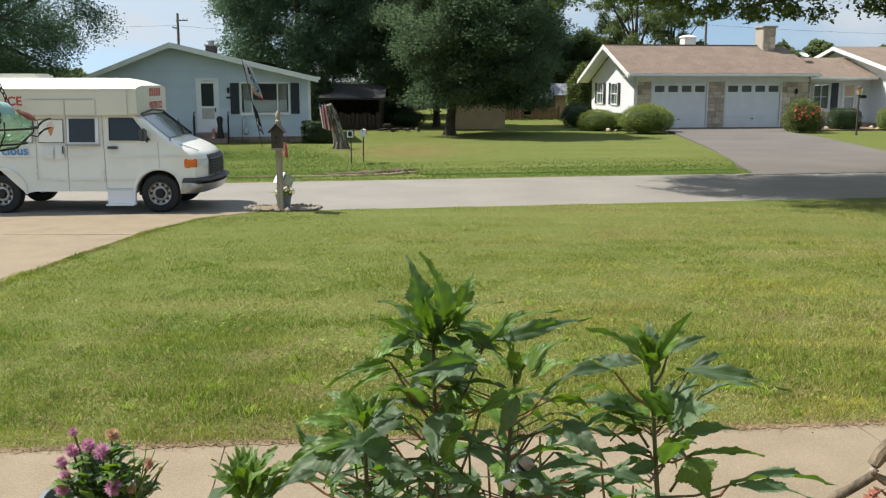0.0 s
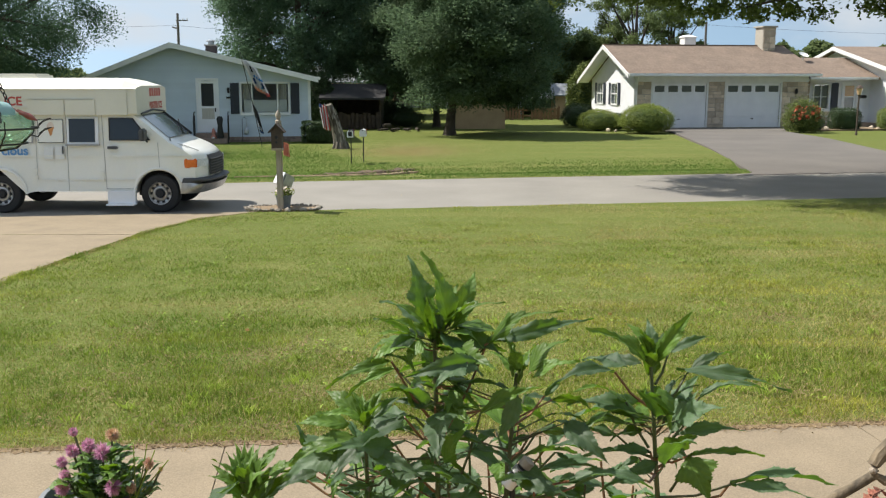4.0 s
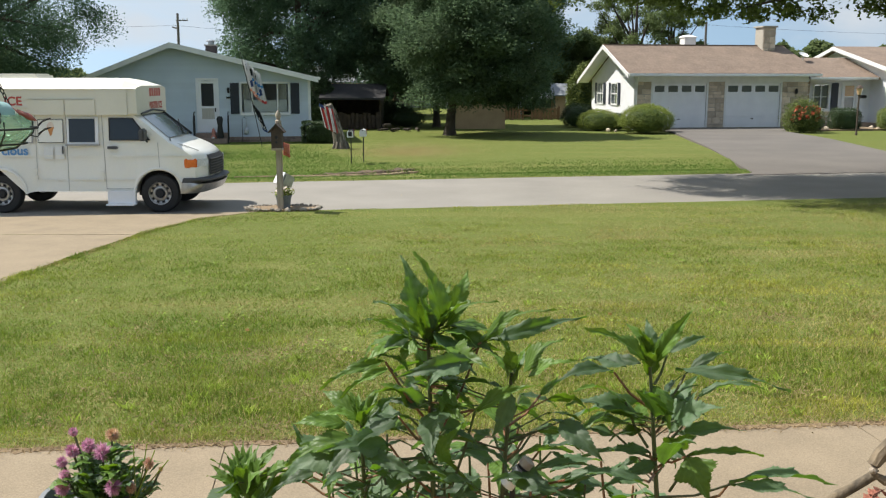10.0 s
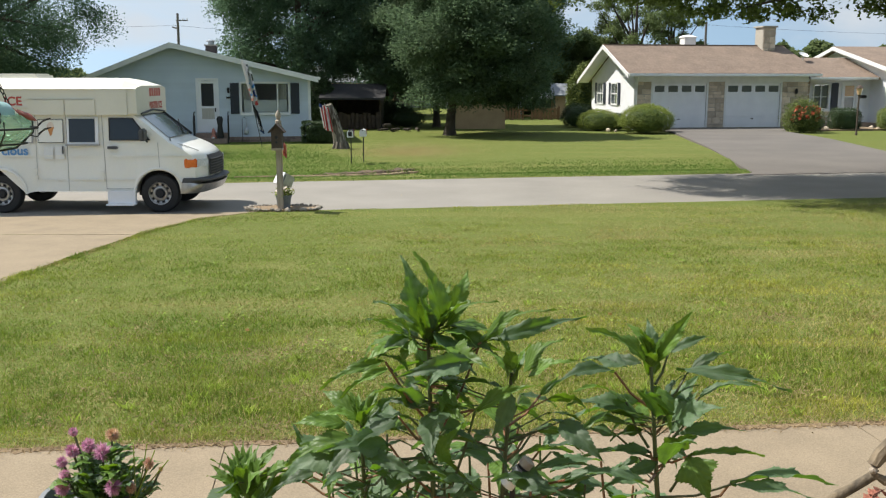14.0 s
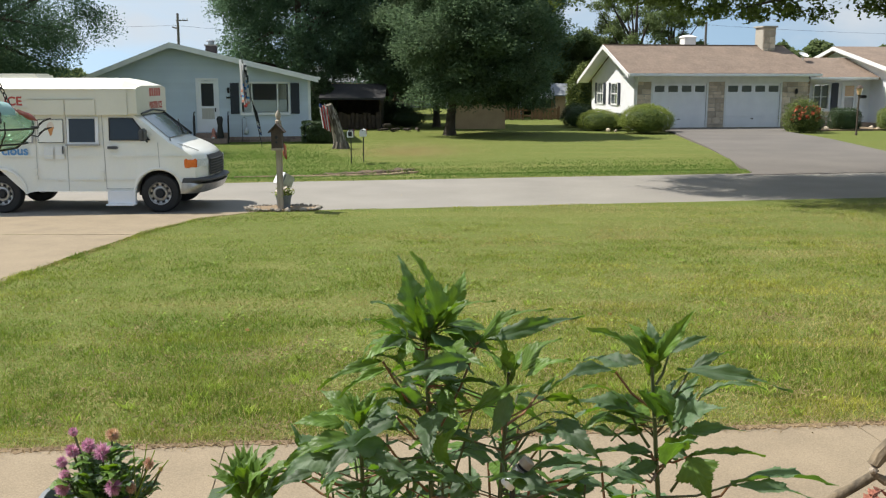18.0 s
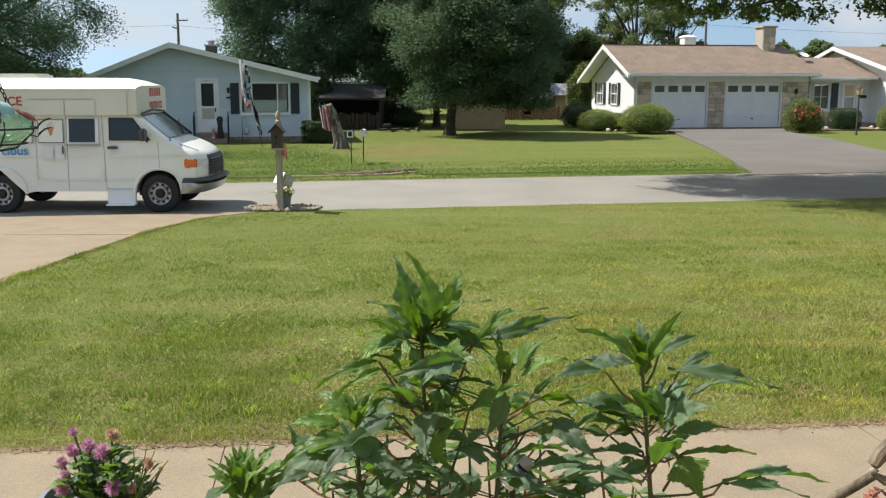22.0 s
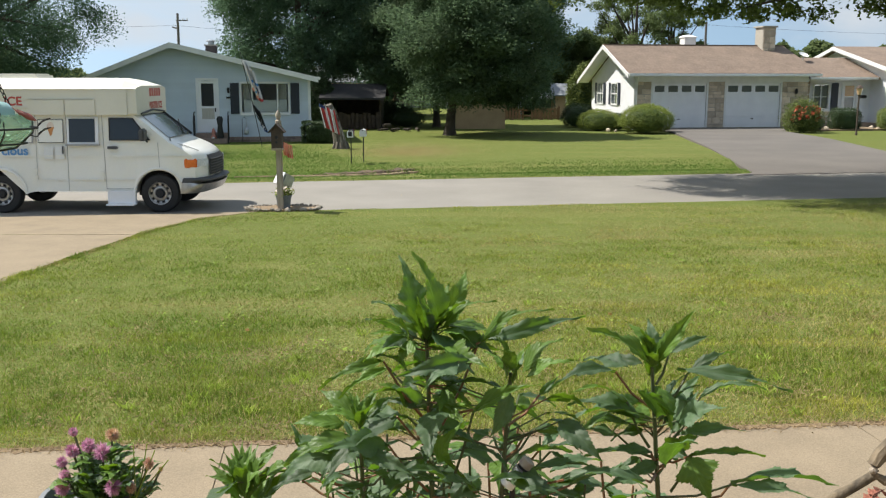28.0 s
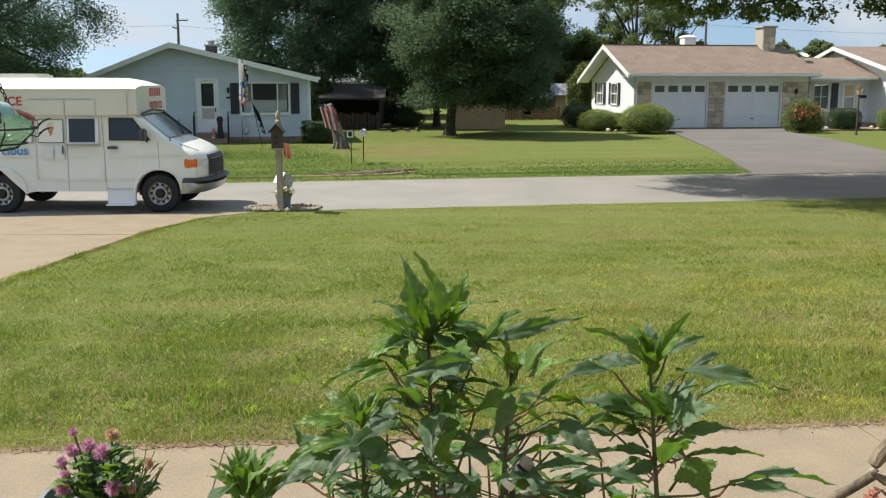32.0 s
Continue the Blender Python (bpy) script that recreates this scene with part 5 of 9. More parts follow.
def shrub(x, y, rx, ry, h, n, material, label, seed, leaf=0.05, flowers=None, rough=0.06, z=0.0, flat=0.0, category="shrub", name="shrub"):
    rng = np.random.default_rng(seed)
    n *= 2
    t = thing(name, pose(x, y, z), label, category)
    th, cphi = rng.uniform(0, 2 * np.pi, n), rng.uniform(-0.75, 1, n)
    s = np.sqrt(1 - cphi ** 2)
    p = np.stack([np.cos(th) * s, np.sin(th) * s, cphi], 1)
    if flat > 0.6:
        p /= np.abs(p).max(axis=1, keepdims=True)
        p *= 0.86 + 0.14 / np.linalg.norm(p, axis=1, keepdims=True)
    elif flat:
        p = np.sign(p) * np.abs(p) ** (1 - flat)
    w = np.array([1 + 0.12 * noise.noise(Vector(q * 2.2) + Vector((seed * 3.1, 0, 0))) + 0.05 * noise.noise(Vector(q * 6) + Vector((seed, 9, 0))) for q in p])
    p = p * (w + rng.normal(0, rough, n))[:, None] * (rx, ry, h * 0.55) + (0, 0, h * 0.47)
    p = p[p[:, 2] > 0.02]
    ob = new("foliage", leaves("foliage", p, leaf, material, rng, up=0.7))
    ob.parent = t
    # solid dark core: the shade between the leaves is put into its colour
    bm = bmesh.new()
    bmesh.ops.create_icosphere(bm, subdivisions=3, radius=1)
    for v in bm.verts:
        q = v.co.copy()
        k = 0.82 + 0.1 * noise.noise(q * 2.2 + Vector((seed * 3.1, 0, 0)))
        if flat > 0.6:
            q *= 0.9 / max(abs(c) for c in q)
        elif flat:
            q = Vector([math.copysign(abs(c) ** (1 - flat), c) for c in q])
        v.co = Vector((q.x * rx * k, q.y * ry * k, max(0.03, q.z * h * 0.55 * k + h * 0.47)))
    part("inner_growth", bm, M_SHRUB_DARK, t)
    bm = bmesh.new()
    for i in range(4):
        a = i * 1.7
        tube(bm, [(0.1 * math.cos(a), 0.1 * math.sin(a), -0.02), (rx * 0.4 * math.cos(a), ry * 0.4 * math.sin(a), h * 0.5)], 0.02, 5)
    part("stem", bm, M_BARK, t)
    if flowers:
        k, material2, size = flowers
        th, cp = rng.uniform(np.pi * 1.2, np.pi * 2.15, k), rng.uniform(-0.1, 0.7, k)
        s = np.sqrt(1 - cp ** 2)
        q = np.stack([np.cos(th) * s * rx * 1.06, np.sin(th) * s * ry * 1.06, cp * h * 0.56 + h * 0.48], 1)
        q = np.repeat(q, 7, 0) + rng.normal(0, size * 0.5, (k * 7, 3))
        ob = new("blossom", leaves("blossom", q, size, material2, rng, aspect=0.9))
        ob.parent = t
    return t


# the dark maple on the lawn and its neighbours
tree(0.30, 43.0, 8.4, 3.95, 0.8, 120000, 0.115, M_LEAF_DARK, "broad dark green maple with low hanging branches", 1, 0.25, (1.15, 0), clumps=330, hole=0.15)
tree(-0.35, 51.0, 11.0, 4.2, 1.7, 40000, 0.17, M_LEAF_DARK, "slim dark shade tree behind the maple", 9, 0.2, clumps=150)
tree(-7.9, 53.0, 12.5, 5.0, 1.2, 110000, 0.125, M_LEAF_MID, "tall leafy shade tree behind the blue house", 2, 0.34, clumps=260)
tree(-3.2, 66.0, 15.0, 6.2, 0.8, 60000, 0.21, M_LEAF_MID, "dense leafy shade tree in the back yard", 3, 0.34, clumps=240)
tree(4.2, 76.0, 15.0, 6.0, 2.2, 50000, 0.20, M_LEAF_MID, "tall dark shade tree in the back yard", 4, 0.3, clumps=200)
SKIRT = [(-17.0 + 0.33 * i, 33.0 + 0.8 * math.sin(i * 2.3), 3.35 + 0.75 * math.sin(i * 1.7), 0.85 + 0.15 * math.sin(i * 2.9)) for i in range(12)]
SKIRT += [(-15.4 + 0.3 * i, 33.4 + 0.3 * math.sin(i * 1.6), 2.75 + 0.3 * math.sin(i * 2.2), 0.6 + 0.1 * math.sin(i)) for i in range(9)]
SKIRT += [(-13.1 + 0.22 * i, 32.8 + 0.4 * math.sin(i * 2.1), 3.7 + 0.28 * i, 0.5 + 0.1 * math.sin(i * 1.9)) for i in range(9)]
tree(-16.9, 33.0, 10.5, 6.2, 1.9, 120000, 0.085, M_LEAF_MID, "wide dark tree beside the blue house", 5, 0.35, clumps=240, hole=0.2, size=(0.09, 0.18), limbs=26, extra=SKIRT)
tree(14.3, 72.0, 11.0, 3.9, 2.5, 22000, 0.15, M_LEAF_FAR, "tall airy tree behind the garage", 6, 0.3, clumps=62, limbs=18, size=(0.12, 0.2))
tree(17.6, 75.0, 9.5, 2.8, 3.0, 14000, 0.17, M_LEAF_FAR, "tall airy tree behind the garage", 7, 0.3, clumps=40, limbs=12)
tree(11.3, 80.0, 6.8, 4.2, 0.6, 36000, 0.20, M_LEAF_FAR, "sunlit green tree in the distance", 8, 0.3, clumps=150)
for i, (tx, ty, th, tr) in enumerate(((34.2, 92, 6.6, 4.0), (39.0, 96, 6.6, 4.2), (29.0, 98, 5.0, 3.4), (24.5, 98, 5.0, 3.6), (43.5, 92, 7.0, 3.0), (-37, 92, 3.6, 5), (-17, 92, 4.6, 6), (-44, 92, 6, 6), (3, 96, 7, 6), (-5, 90, 6, 6), (52, 96, 7, 6))):
    tree(tx, ty, th, tr, 0.4, 6500, 0.38, M_LEAF_FAR, "hazy green tree in the distance", 30 + i, 0.25, clumps=60, limbs=5)
# street tree whose boughs hang over the view
BOUGHS = [(5.2 + 0.26 * i, 21.4 + 0.5 * math.sin(i * 2.1), 4.06 - 0.16 * math.sin(i * 0.75) ** 2 + 0.05 * math.sin(i * 3.3), 0.38 + 0.1 * math.sin(i * 1.7)) for i in range(12)]
BOUGHS += [(4.2 + 0.36 * i, 22.2 + 0.3 * math.sin(i * 1.9), 4.5 + 0.12 * math.sin(i * 2.6), 0.45 + 0.1 * math.sin(i * 1.1)) for i in range(11)]
BOUGHS += [(3.7 + 0.4 * i, 21.8, 4.30 + 0.05 * math.sin(i * 2), 0.3) for i in range(5)] + [(9.15 + 0.3 * i, 21.0, 4.05 - 0.05 * i, 0.36) for i in range(6)]
# unseen clumps above the view, added to cast the shadow on the street
BOUGHS += [(2.6 + 0.55 * (i % 9), 21.4 + 1.2 * (i // 9) + 0.4 * math.sin(i * 2.7), 4.95 + 0.35 * math.sin(i * 1.9), 0.62 + 0.12 * math.sin(i * 4.1)) for i in range(27)]
BOUGHS += [(4.9 + 0.8 * (i % 9), 20.2 + 1.15 * (i // 9) + 0.4 * math.sin(i * 2.3), 5.5 + 0.5 * math.sin(i * 1.3), 0.85 + 0.15 * math.sin(i * 3.1)) for i in range(45)]
BOUGHS += [(2.9 + 0.42 * i, 19.2 + 0.25 * math.sin(i * 2.2), 6.0 + 0.2 * math.sin(i), 0.42 + 0.1 * math.sin(i * 1.3)) for i in range(8)]
BOUGHS += [(1.9 + 0.62 * (i % 10), 21.6 + 1.1 * (i // 10) + 0.4 * math.sin(i * 2.9), 5.9 + 0.45 * math.sin(i * 1.7), 0.85 + 0.15 * math.sin(i * 2.1)) for i in range(40)]
tree(14.6, 18.4, 11.0, 10.4, 4.7, 240000, 0.115, M_LEAF_STREET, "large street tree with low spreading boughs", 11, 0.42, (-2.6, 3.6), clumps=330, limbs=26, hole=0.2, squash=0.6, extra=BOUGHS, size=(0.12, 0.2))
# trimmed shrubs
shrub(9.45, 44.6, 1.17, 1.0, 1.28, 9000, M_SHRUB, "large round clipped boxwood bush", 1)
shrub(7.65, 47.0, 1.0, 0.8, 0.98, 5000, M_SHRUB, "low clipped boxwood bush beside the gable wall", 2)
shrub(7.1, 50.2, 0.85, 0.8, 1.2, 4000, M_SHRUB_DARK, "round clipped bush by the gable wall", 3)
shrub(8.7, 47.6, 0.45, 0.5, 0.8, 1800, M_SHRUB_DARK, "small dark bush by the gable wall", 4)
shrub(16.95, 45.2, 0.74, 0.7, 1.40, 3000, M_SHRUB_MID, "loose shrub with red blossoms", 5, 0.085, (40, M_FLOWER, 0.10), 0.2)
# added dark mass for the low right part of the blossoming shrub
shrub(17.95, 46.6, 0.5, 0.5, 0.7, 2200, M_SHRUB_DARK, "dark lower part of the blossoming shrub", 6)
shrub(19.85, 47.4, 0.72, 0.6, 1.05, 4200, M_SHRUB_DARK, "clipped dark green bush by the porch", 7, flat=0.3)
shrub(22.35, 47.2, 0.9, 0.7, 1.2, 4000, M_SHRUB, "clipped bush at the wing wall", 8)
# dark leaf colour carries the shade that lies on this hedge
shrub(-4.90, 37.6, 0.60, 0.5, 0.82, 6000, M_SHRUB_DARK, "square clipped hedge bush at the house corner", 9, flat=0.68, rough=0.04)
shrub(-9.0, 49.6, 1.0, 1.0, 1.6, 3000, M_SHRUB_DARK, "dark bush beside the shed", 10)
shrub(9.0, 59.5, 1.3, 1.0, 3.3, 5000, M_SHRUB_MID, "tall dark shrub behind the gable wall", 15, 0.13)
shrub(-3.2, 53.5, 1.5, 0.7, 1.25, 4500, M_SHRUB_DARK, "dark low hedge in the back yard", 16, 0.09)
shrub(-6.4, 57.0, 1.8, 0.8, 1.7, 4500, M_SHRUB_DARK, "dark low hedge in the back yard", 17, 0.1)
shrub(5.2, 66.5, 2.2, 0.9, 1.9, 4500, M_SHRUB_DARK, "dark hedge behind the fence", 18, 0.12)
# added bush that darkens the bright gap between house and shed
shrub(-6.15, 48.6, 0.75, 0.7, 2.5, 4000, M_SHRUB_DARK, "tall dark bush added to fill the gap beside the blue house", 14, 0.1)
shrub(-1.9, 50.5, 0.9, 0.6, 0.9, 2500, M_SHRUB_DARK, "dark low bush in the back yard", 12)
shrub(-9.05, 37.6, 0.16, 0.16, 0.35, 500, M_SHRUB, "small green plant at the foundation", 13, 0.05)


# ---- yard things across the street ----
def shed_dark():
    s = thing("shed", pose(-4.5, 48.0, 0) @ Matrix.Diagonal((0.86, 1, 0.85, 1)), "dark brown open-fronted wooden shed under the trees", "shed")
    for w in ((-1.6, 1.6, 2.4, 2.5, 0, 1.9), (-1.6, -1.5, 0, 2.4, 0, 1.9), (1.5, 1.6, 0, 2.4, 0, 1.9)):
        part("wall", boxes(w), M_WOODDARK, s)
    part("roof", prism(bmesh.new(), [(-0.5, 1.75), (1.3, 2.55), (2.9, 1.9), (2.9, 2.0), (1.3, 2.67), (-0.5, 1.87)], -1.9, 1.9, "x"), M_DARKROOF, s, "dark shingle roof with tree shade in its colour")
    for i in range(13):
        part("fence_board", box(bmesh.new(), -1.5 + i * 0.235, -1.32 + i * 0.235, -0.06, -0.02, 0.05, 1.0 - 0.06 * (i % 3), 0.005), M_WOODDARK, s)
    for z in (0.3, 0.75):
        part("rail", boxes((-1.5, 1.55, -0.02, 0.03, z, z + 0.08)), M_WOODDARK, s)


shed_dark()


def shed_beige():
    s = thing("shed", pose(1.9, 48.6, 0), "small beige garden shed with a low dark roof", "shed")
    part("wall", boxes((-1.25, 1.25, 0, 2.0, 0, 1.55)), M_BEIGE, s)
    part("roof", prism(bmesh.new(), [(-1.45, 1.45), (0, 2.2), (1.45, 1.45), (1.45, 1.53), (0, 2.3), (-1.45, 1.53)], -0.2, 2.2, "y"), M_WOODDARK, s)
    for i in range(6):
        part("panel_batten", box(bmesh.new(), -1.22 + i * 0.48, -1.18 + i * 0.48, -0.02, -0.001, 0.02, 1.5), M_BEIGE, s)


shed_beige()


def wood_fence():
    f = thing("fence", pose(4.5, 60.0, 0), "red-brown cedar picket fence in the back yard", "fence")
    me = mesh_of("fence_board", prism(bmesh.new(), [(0, 0.05), (0.16, 0.05), (0.16, 0.72), (0.08, 0.79), (0, 0.72)], 0, 0.025, "y"), M_FENCE)
    for i in range(14):
        piece("fence_board", me, f, pose(i * 0.2 - (0.6 if i < 5 else 0), 0, -0.02 * (i % 3)))
    for z in (0.2, 0.55):
        part("rail", box(bmesh.new(), -0.6, 2.8, 0.03, 0.08, z, z + 0.09), M_FENCE, f)
    for x in (-0.6, 0.5, 1.6, 2.75):
        part("post", box(bmesh.new(), x - 0.05, x + 0.05, 0.03, 0.12, 0, 0.86), M_FENCE, f)


wood_fence()


def far_house(x, y, w, label, mw, mr):
    h = thing("house", pose(x, y, 0), label, "house")
    part("wall", boxes((-w / 2, w / 2, 0, 6, 0, 2.3)), mw, h)
    part("roof", prism(bmesh.new(), [(-0.5, 2.2), (3, 3.5), (6.5, 2.2), (6.5, 2.32), (3, 3.64), (-0.5, 2.32)], -w / 2 - 0.4, w / 2 + 0.4, "x"), mr, h)
    for wx in (-w * 0.3, w * 0.12):
        wn_ = part("window", boxes((wx - 0.5, wx + 0.5, -0.04, -0.002, 1.0, 2.0)), M_TRIM, h)
        part("pane", boxes((wx - 0.4, wx + 0.4, -0.06, -0.041, 1.1, 1.9)), M_PANE, wn_)
    return h




def small_shed():
    s = thing("shed", pose(8.15, 63.0, 0), "small tan outbuilding with a grey roof and a white sign", "shed")
    part("wall", box(bmesh.new(), -0.85, 0.9, 0, 1.8, 0, 1.5), M_BEIGE, s)
    part("roof", prism(bmesh.new(), [(-0.3, 1.42), (0.9, 2.15), (2.1, 1.42), (2.1, 1.5), (0.9, 2.24), (-0.3, 1.5)], -1.1, 1.1, "x"), M_SHINGLE_GREY, s, "grey shingle roof")
    part("door", box(bmesh.new(), -0.1, 0.6, -0.03, -0.002, 0.05, 1.32), M_WOODDARK, s, "dark brown door")
    part("sign", box(bmesh.new(), -0.12, 0.42, -0.06, -0.032, 1.0, 1.28), M_TRIM, s, "white board")
    for x in (-0.85, 0.84):
        part("corner_board", box(bmesh.new(), x, x + 0.06, -0.02, -0.001, 0, 1.44), M_WOODDARK, s)


small_shed()
far_house(-12.0, 80.0, 16, "distant pale house behind the trees", M_BEIGE, M_SHINGLE_GREY)
far_house(2.0, 88.0, 14, "distant pale house behind the trees", M_TRIM, M_SHINGLE_GREY)


def canopy():
    c = thing("canopy", pose(6.35, 64.5, -0.45), "white fabric yard canopy on thin poles", "canopy")
    for x, y in ((-1.2, -1), (1.2, -1), (-1.2, 1), (1.2, 1)):
        part("pole", tube(bmesh.new(), [(x, y, 0.4), (x, y, 1.9)], 0.03, 6), M_GALV, c)
    bm = bmesh.new()
    ring = [bm.verts.new((x, y, 1.85)) for x, y in ((-1.35, -1.15), (1.35, -1.15), (1.35, 1.15), (-1.35, 1.15))]
    low = [bm.verts.new((v.co.x, v.co.y, 1.68)) for v in ring]
    apex = bm.verts.new((0, 0, 2.2))
    for i in range(4):
        bm.faces.new((ring[i], ring[(i + 1) % 4], apex))
        bm.faces.new((low[i], low[(i + 1) % 4], ring[(i + 1) % 4], ring[i]))
    part("top", bm, M_WHITE, c, "white fabric top")


canopy()


def wood_pile():
    rng = random.Random(8)
    t = thing("log_pile", pose(-1.9, 46.6, 0), "heap of cut logs under the tree", "log pile")
    for i in range(7):
        r = rng.uniform(0.05, 0.09)
        row = i // 6
        part("log", lathe(bmesh.new(), [(r, 0), (r, rng.uniform(0.5, 0.9))], 8), M_BARK, t,
             m=pose(-0.8 + (i % 6) * 0.28 + row * 0.12, rng.uniform(-0.2, 0.1), 0.1 + row * 0.2, 90, rng.uniform(-8, 8), rng.uniform(-30, 30)))


wood_pile()


def broken_trunk():
    t = thing("tree_stump", pose(-3.66, 34.2, 0.0), "tall leaning snag of a dead tree with pale flaking bark", "tree stump")
    bm = bmesh.new()
    path = [(0.02, 0, -0.05), (0.0, 0, 0.12), (-0.08, 0, 0.5), (-0.22, 0, 0.95), (-0.34, 0, 1.28), (-0.43, 0, 1.57)]
    tube(bm, path, [0.27, 0.235, 0.205, 0.19, 0.18, 0.175], 18)
    for v in bm.verts:
        k = 1 + 0.16 * noise.noise(Vector((v.co.x * 5, v.co.y * 5, v.co.z * 1.6)))
        v.co.x *= k
        v.co.y *= k
        if v.co.z > 1.5:
            v.co.z += 0.08 * noise.noise(Vector((v.co.x * 9, v.co.y * 9, 3)))
    part("trunk", bm, M_STUMP, t, "pale flaking trunk", smooth=True)
    rs = random.Random(41)
    for i in range(120):
        zz, a = rs.uniform(0.1, 1.5), rs.uniform(0, 6.283)
        rad = 0.178 + 0.05 * max(0, 0.7 - zz)
        cx = np.interp(zz, [0, 0.5, 0.95, 1.57], [0.0, -0.08, -0.22, -0.43])
        w, hh = rs.uniform(0.014, 0.032), rs.uniform(0.14, 0.34)
        m = Matrix.Translation((cx + rad * math.cos(a), rad * math.sin(a), zz)) @ Matrix.Rotation(radians(-15), 4, "Y") @ Matrix.Rotation(a, 4, "Z") @ Matrix.Rotation(radians(rs.uniform(-9, 9)), 4, "X")
        part("bark_flake", prism(bmesh.new(), [(-w, -hh * 0.5), (w * 0.6, -hh * 0.45), (w, hh * 0.2), (w * 0.2, hh * 0.5), (-w * 0.8, hh * 0.35)], -0.012, rs.uniform(0.012, 0.034), "x"), M_BARK if i % 3 == 0 else M_PALEBARK, t, m=m)
    for i in range(9):
        a = i * 0.7
        part("root_flare", tube(bmesh.new(), [(0.18 * math.cos(a), 0.18 * math.sin(a), 0.25), (0.25 * math.cos(a), 0.25 * math.sin(a), 0.07), (0.32 * math.cos(a), 0.32 * math.sin(a), -0.03)], [0.08, 0.07, 0.03], 6), M_STUMP, t)


broken_trunk()


def mailbox(x, y, material, label, lid):
    b = thing("mailbox", pose(x, y, 0.0), label, "mailbox", "roadside mailboxes")
    part("post", tube(bmesh.new(), [(0, 0, -0.05), (0, 0, 0.82)], 0.017, 7), M_BLACKIRON, b)
    bm = bmesh.new()
    poly = [(-0.085, 0.0), (0.085, 0.0), (0.085, 0.12)] + [(0.085 * math.cos(a), 0.12 + 0.085 * math.sin(a)) for a in [math.pi * i / 8 for i in range(1, 8)]] + [(-0.085, 0.12)]
    prism(bm, poly, -0.26, 0.22, "y")
    bmesh.ops.translate(bm, vec=(0, 0, 0.82), verts=bm.verts)
    body = part("box", bm, material, b)
    bm = bmesh.new()
    prism(bm, [(p * 1.06, q * 1.05) for p, q in poly], -0.28, -0.26, "y")
    bmesh.ops.translate(bm, vec=(0, 0, 0.818), verts=bm.verts)
    d = part("door", bm, lid, b)
    if material is M_BLACKIRON:
        part("door_panel", box(bmesh.new(), -0.055, 0.055, -0.286, -0.28, 0.85, 0.98), M_BLACKIRON, d)
    part("latch", box(bmesh.new(), -0.02, 0.02, -0.30, -0.28, 0.99, 1.03), M_BLACKIRON, d)
    part("signal_flag", boxes((0.088, 0.096, -0.1, -0.08, 0.89, 1.04), (0.088, 0.096, -0.1, -0.0, 1.01, 1.04)), M_FLAGRED, b)
    return b


mailbox(-2.66, 27.6, M_BLACKIRON, "black metal mailbox with a pale door on a thin post", M_TRIM)
mailbox(-2.33, 27.95, M_TRIM, "white metal mailbox on a dark post", M_TRIM)


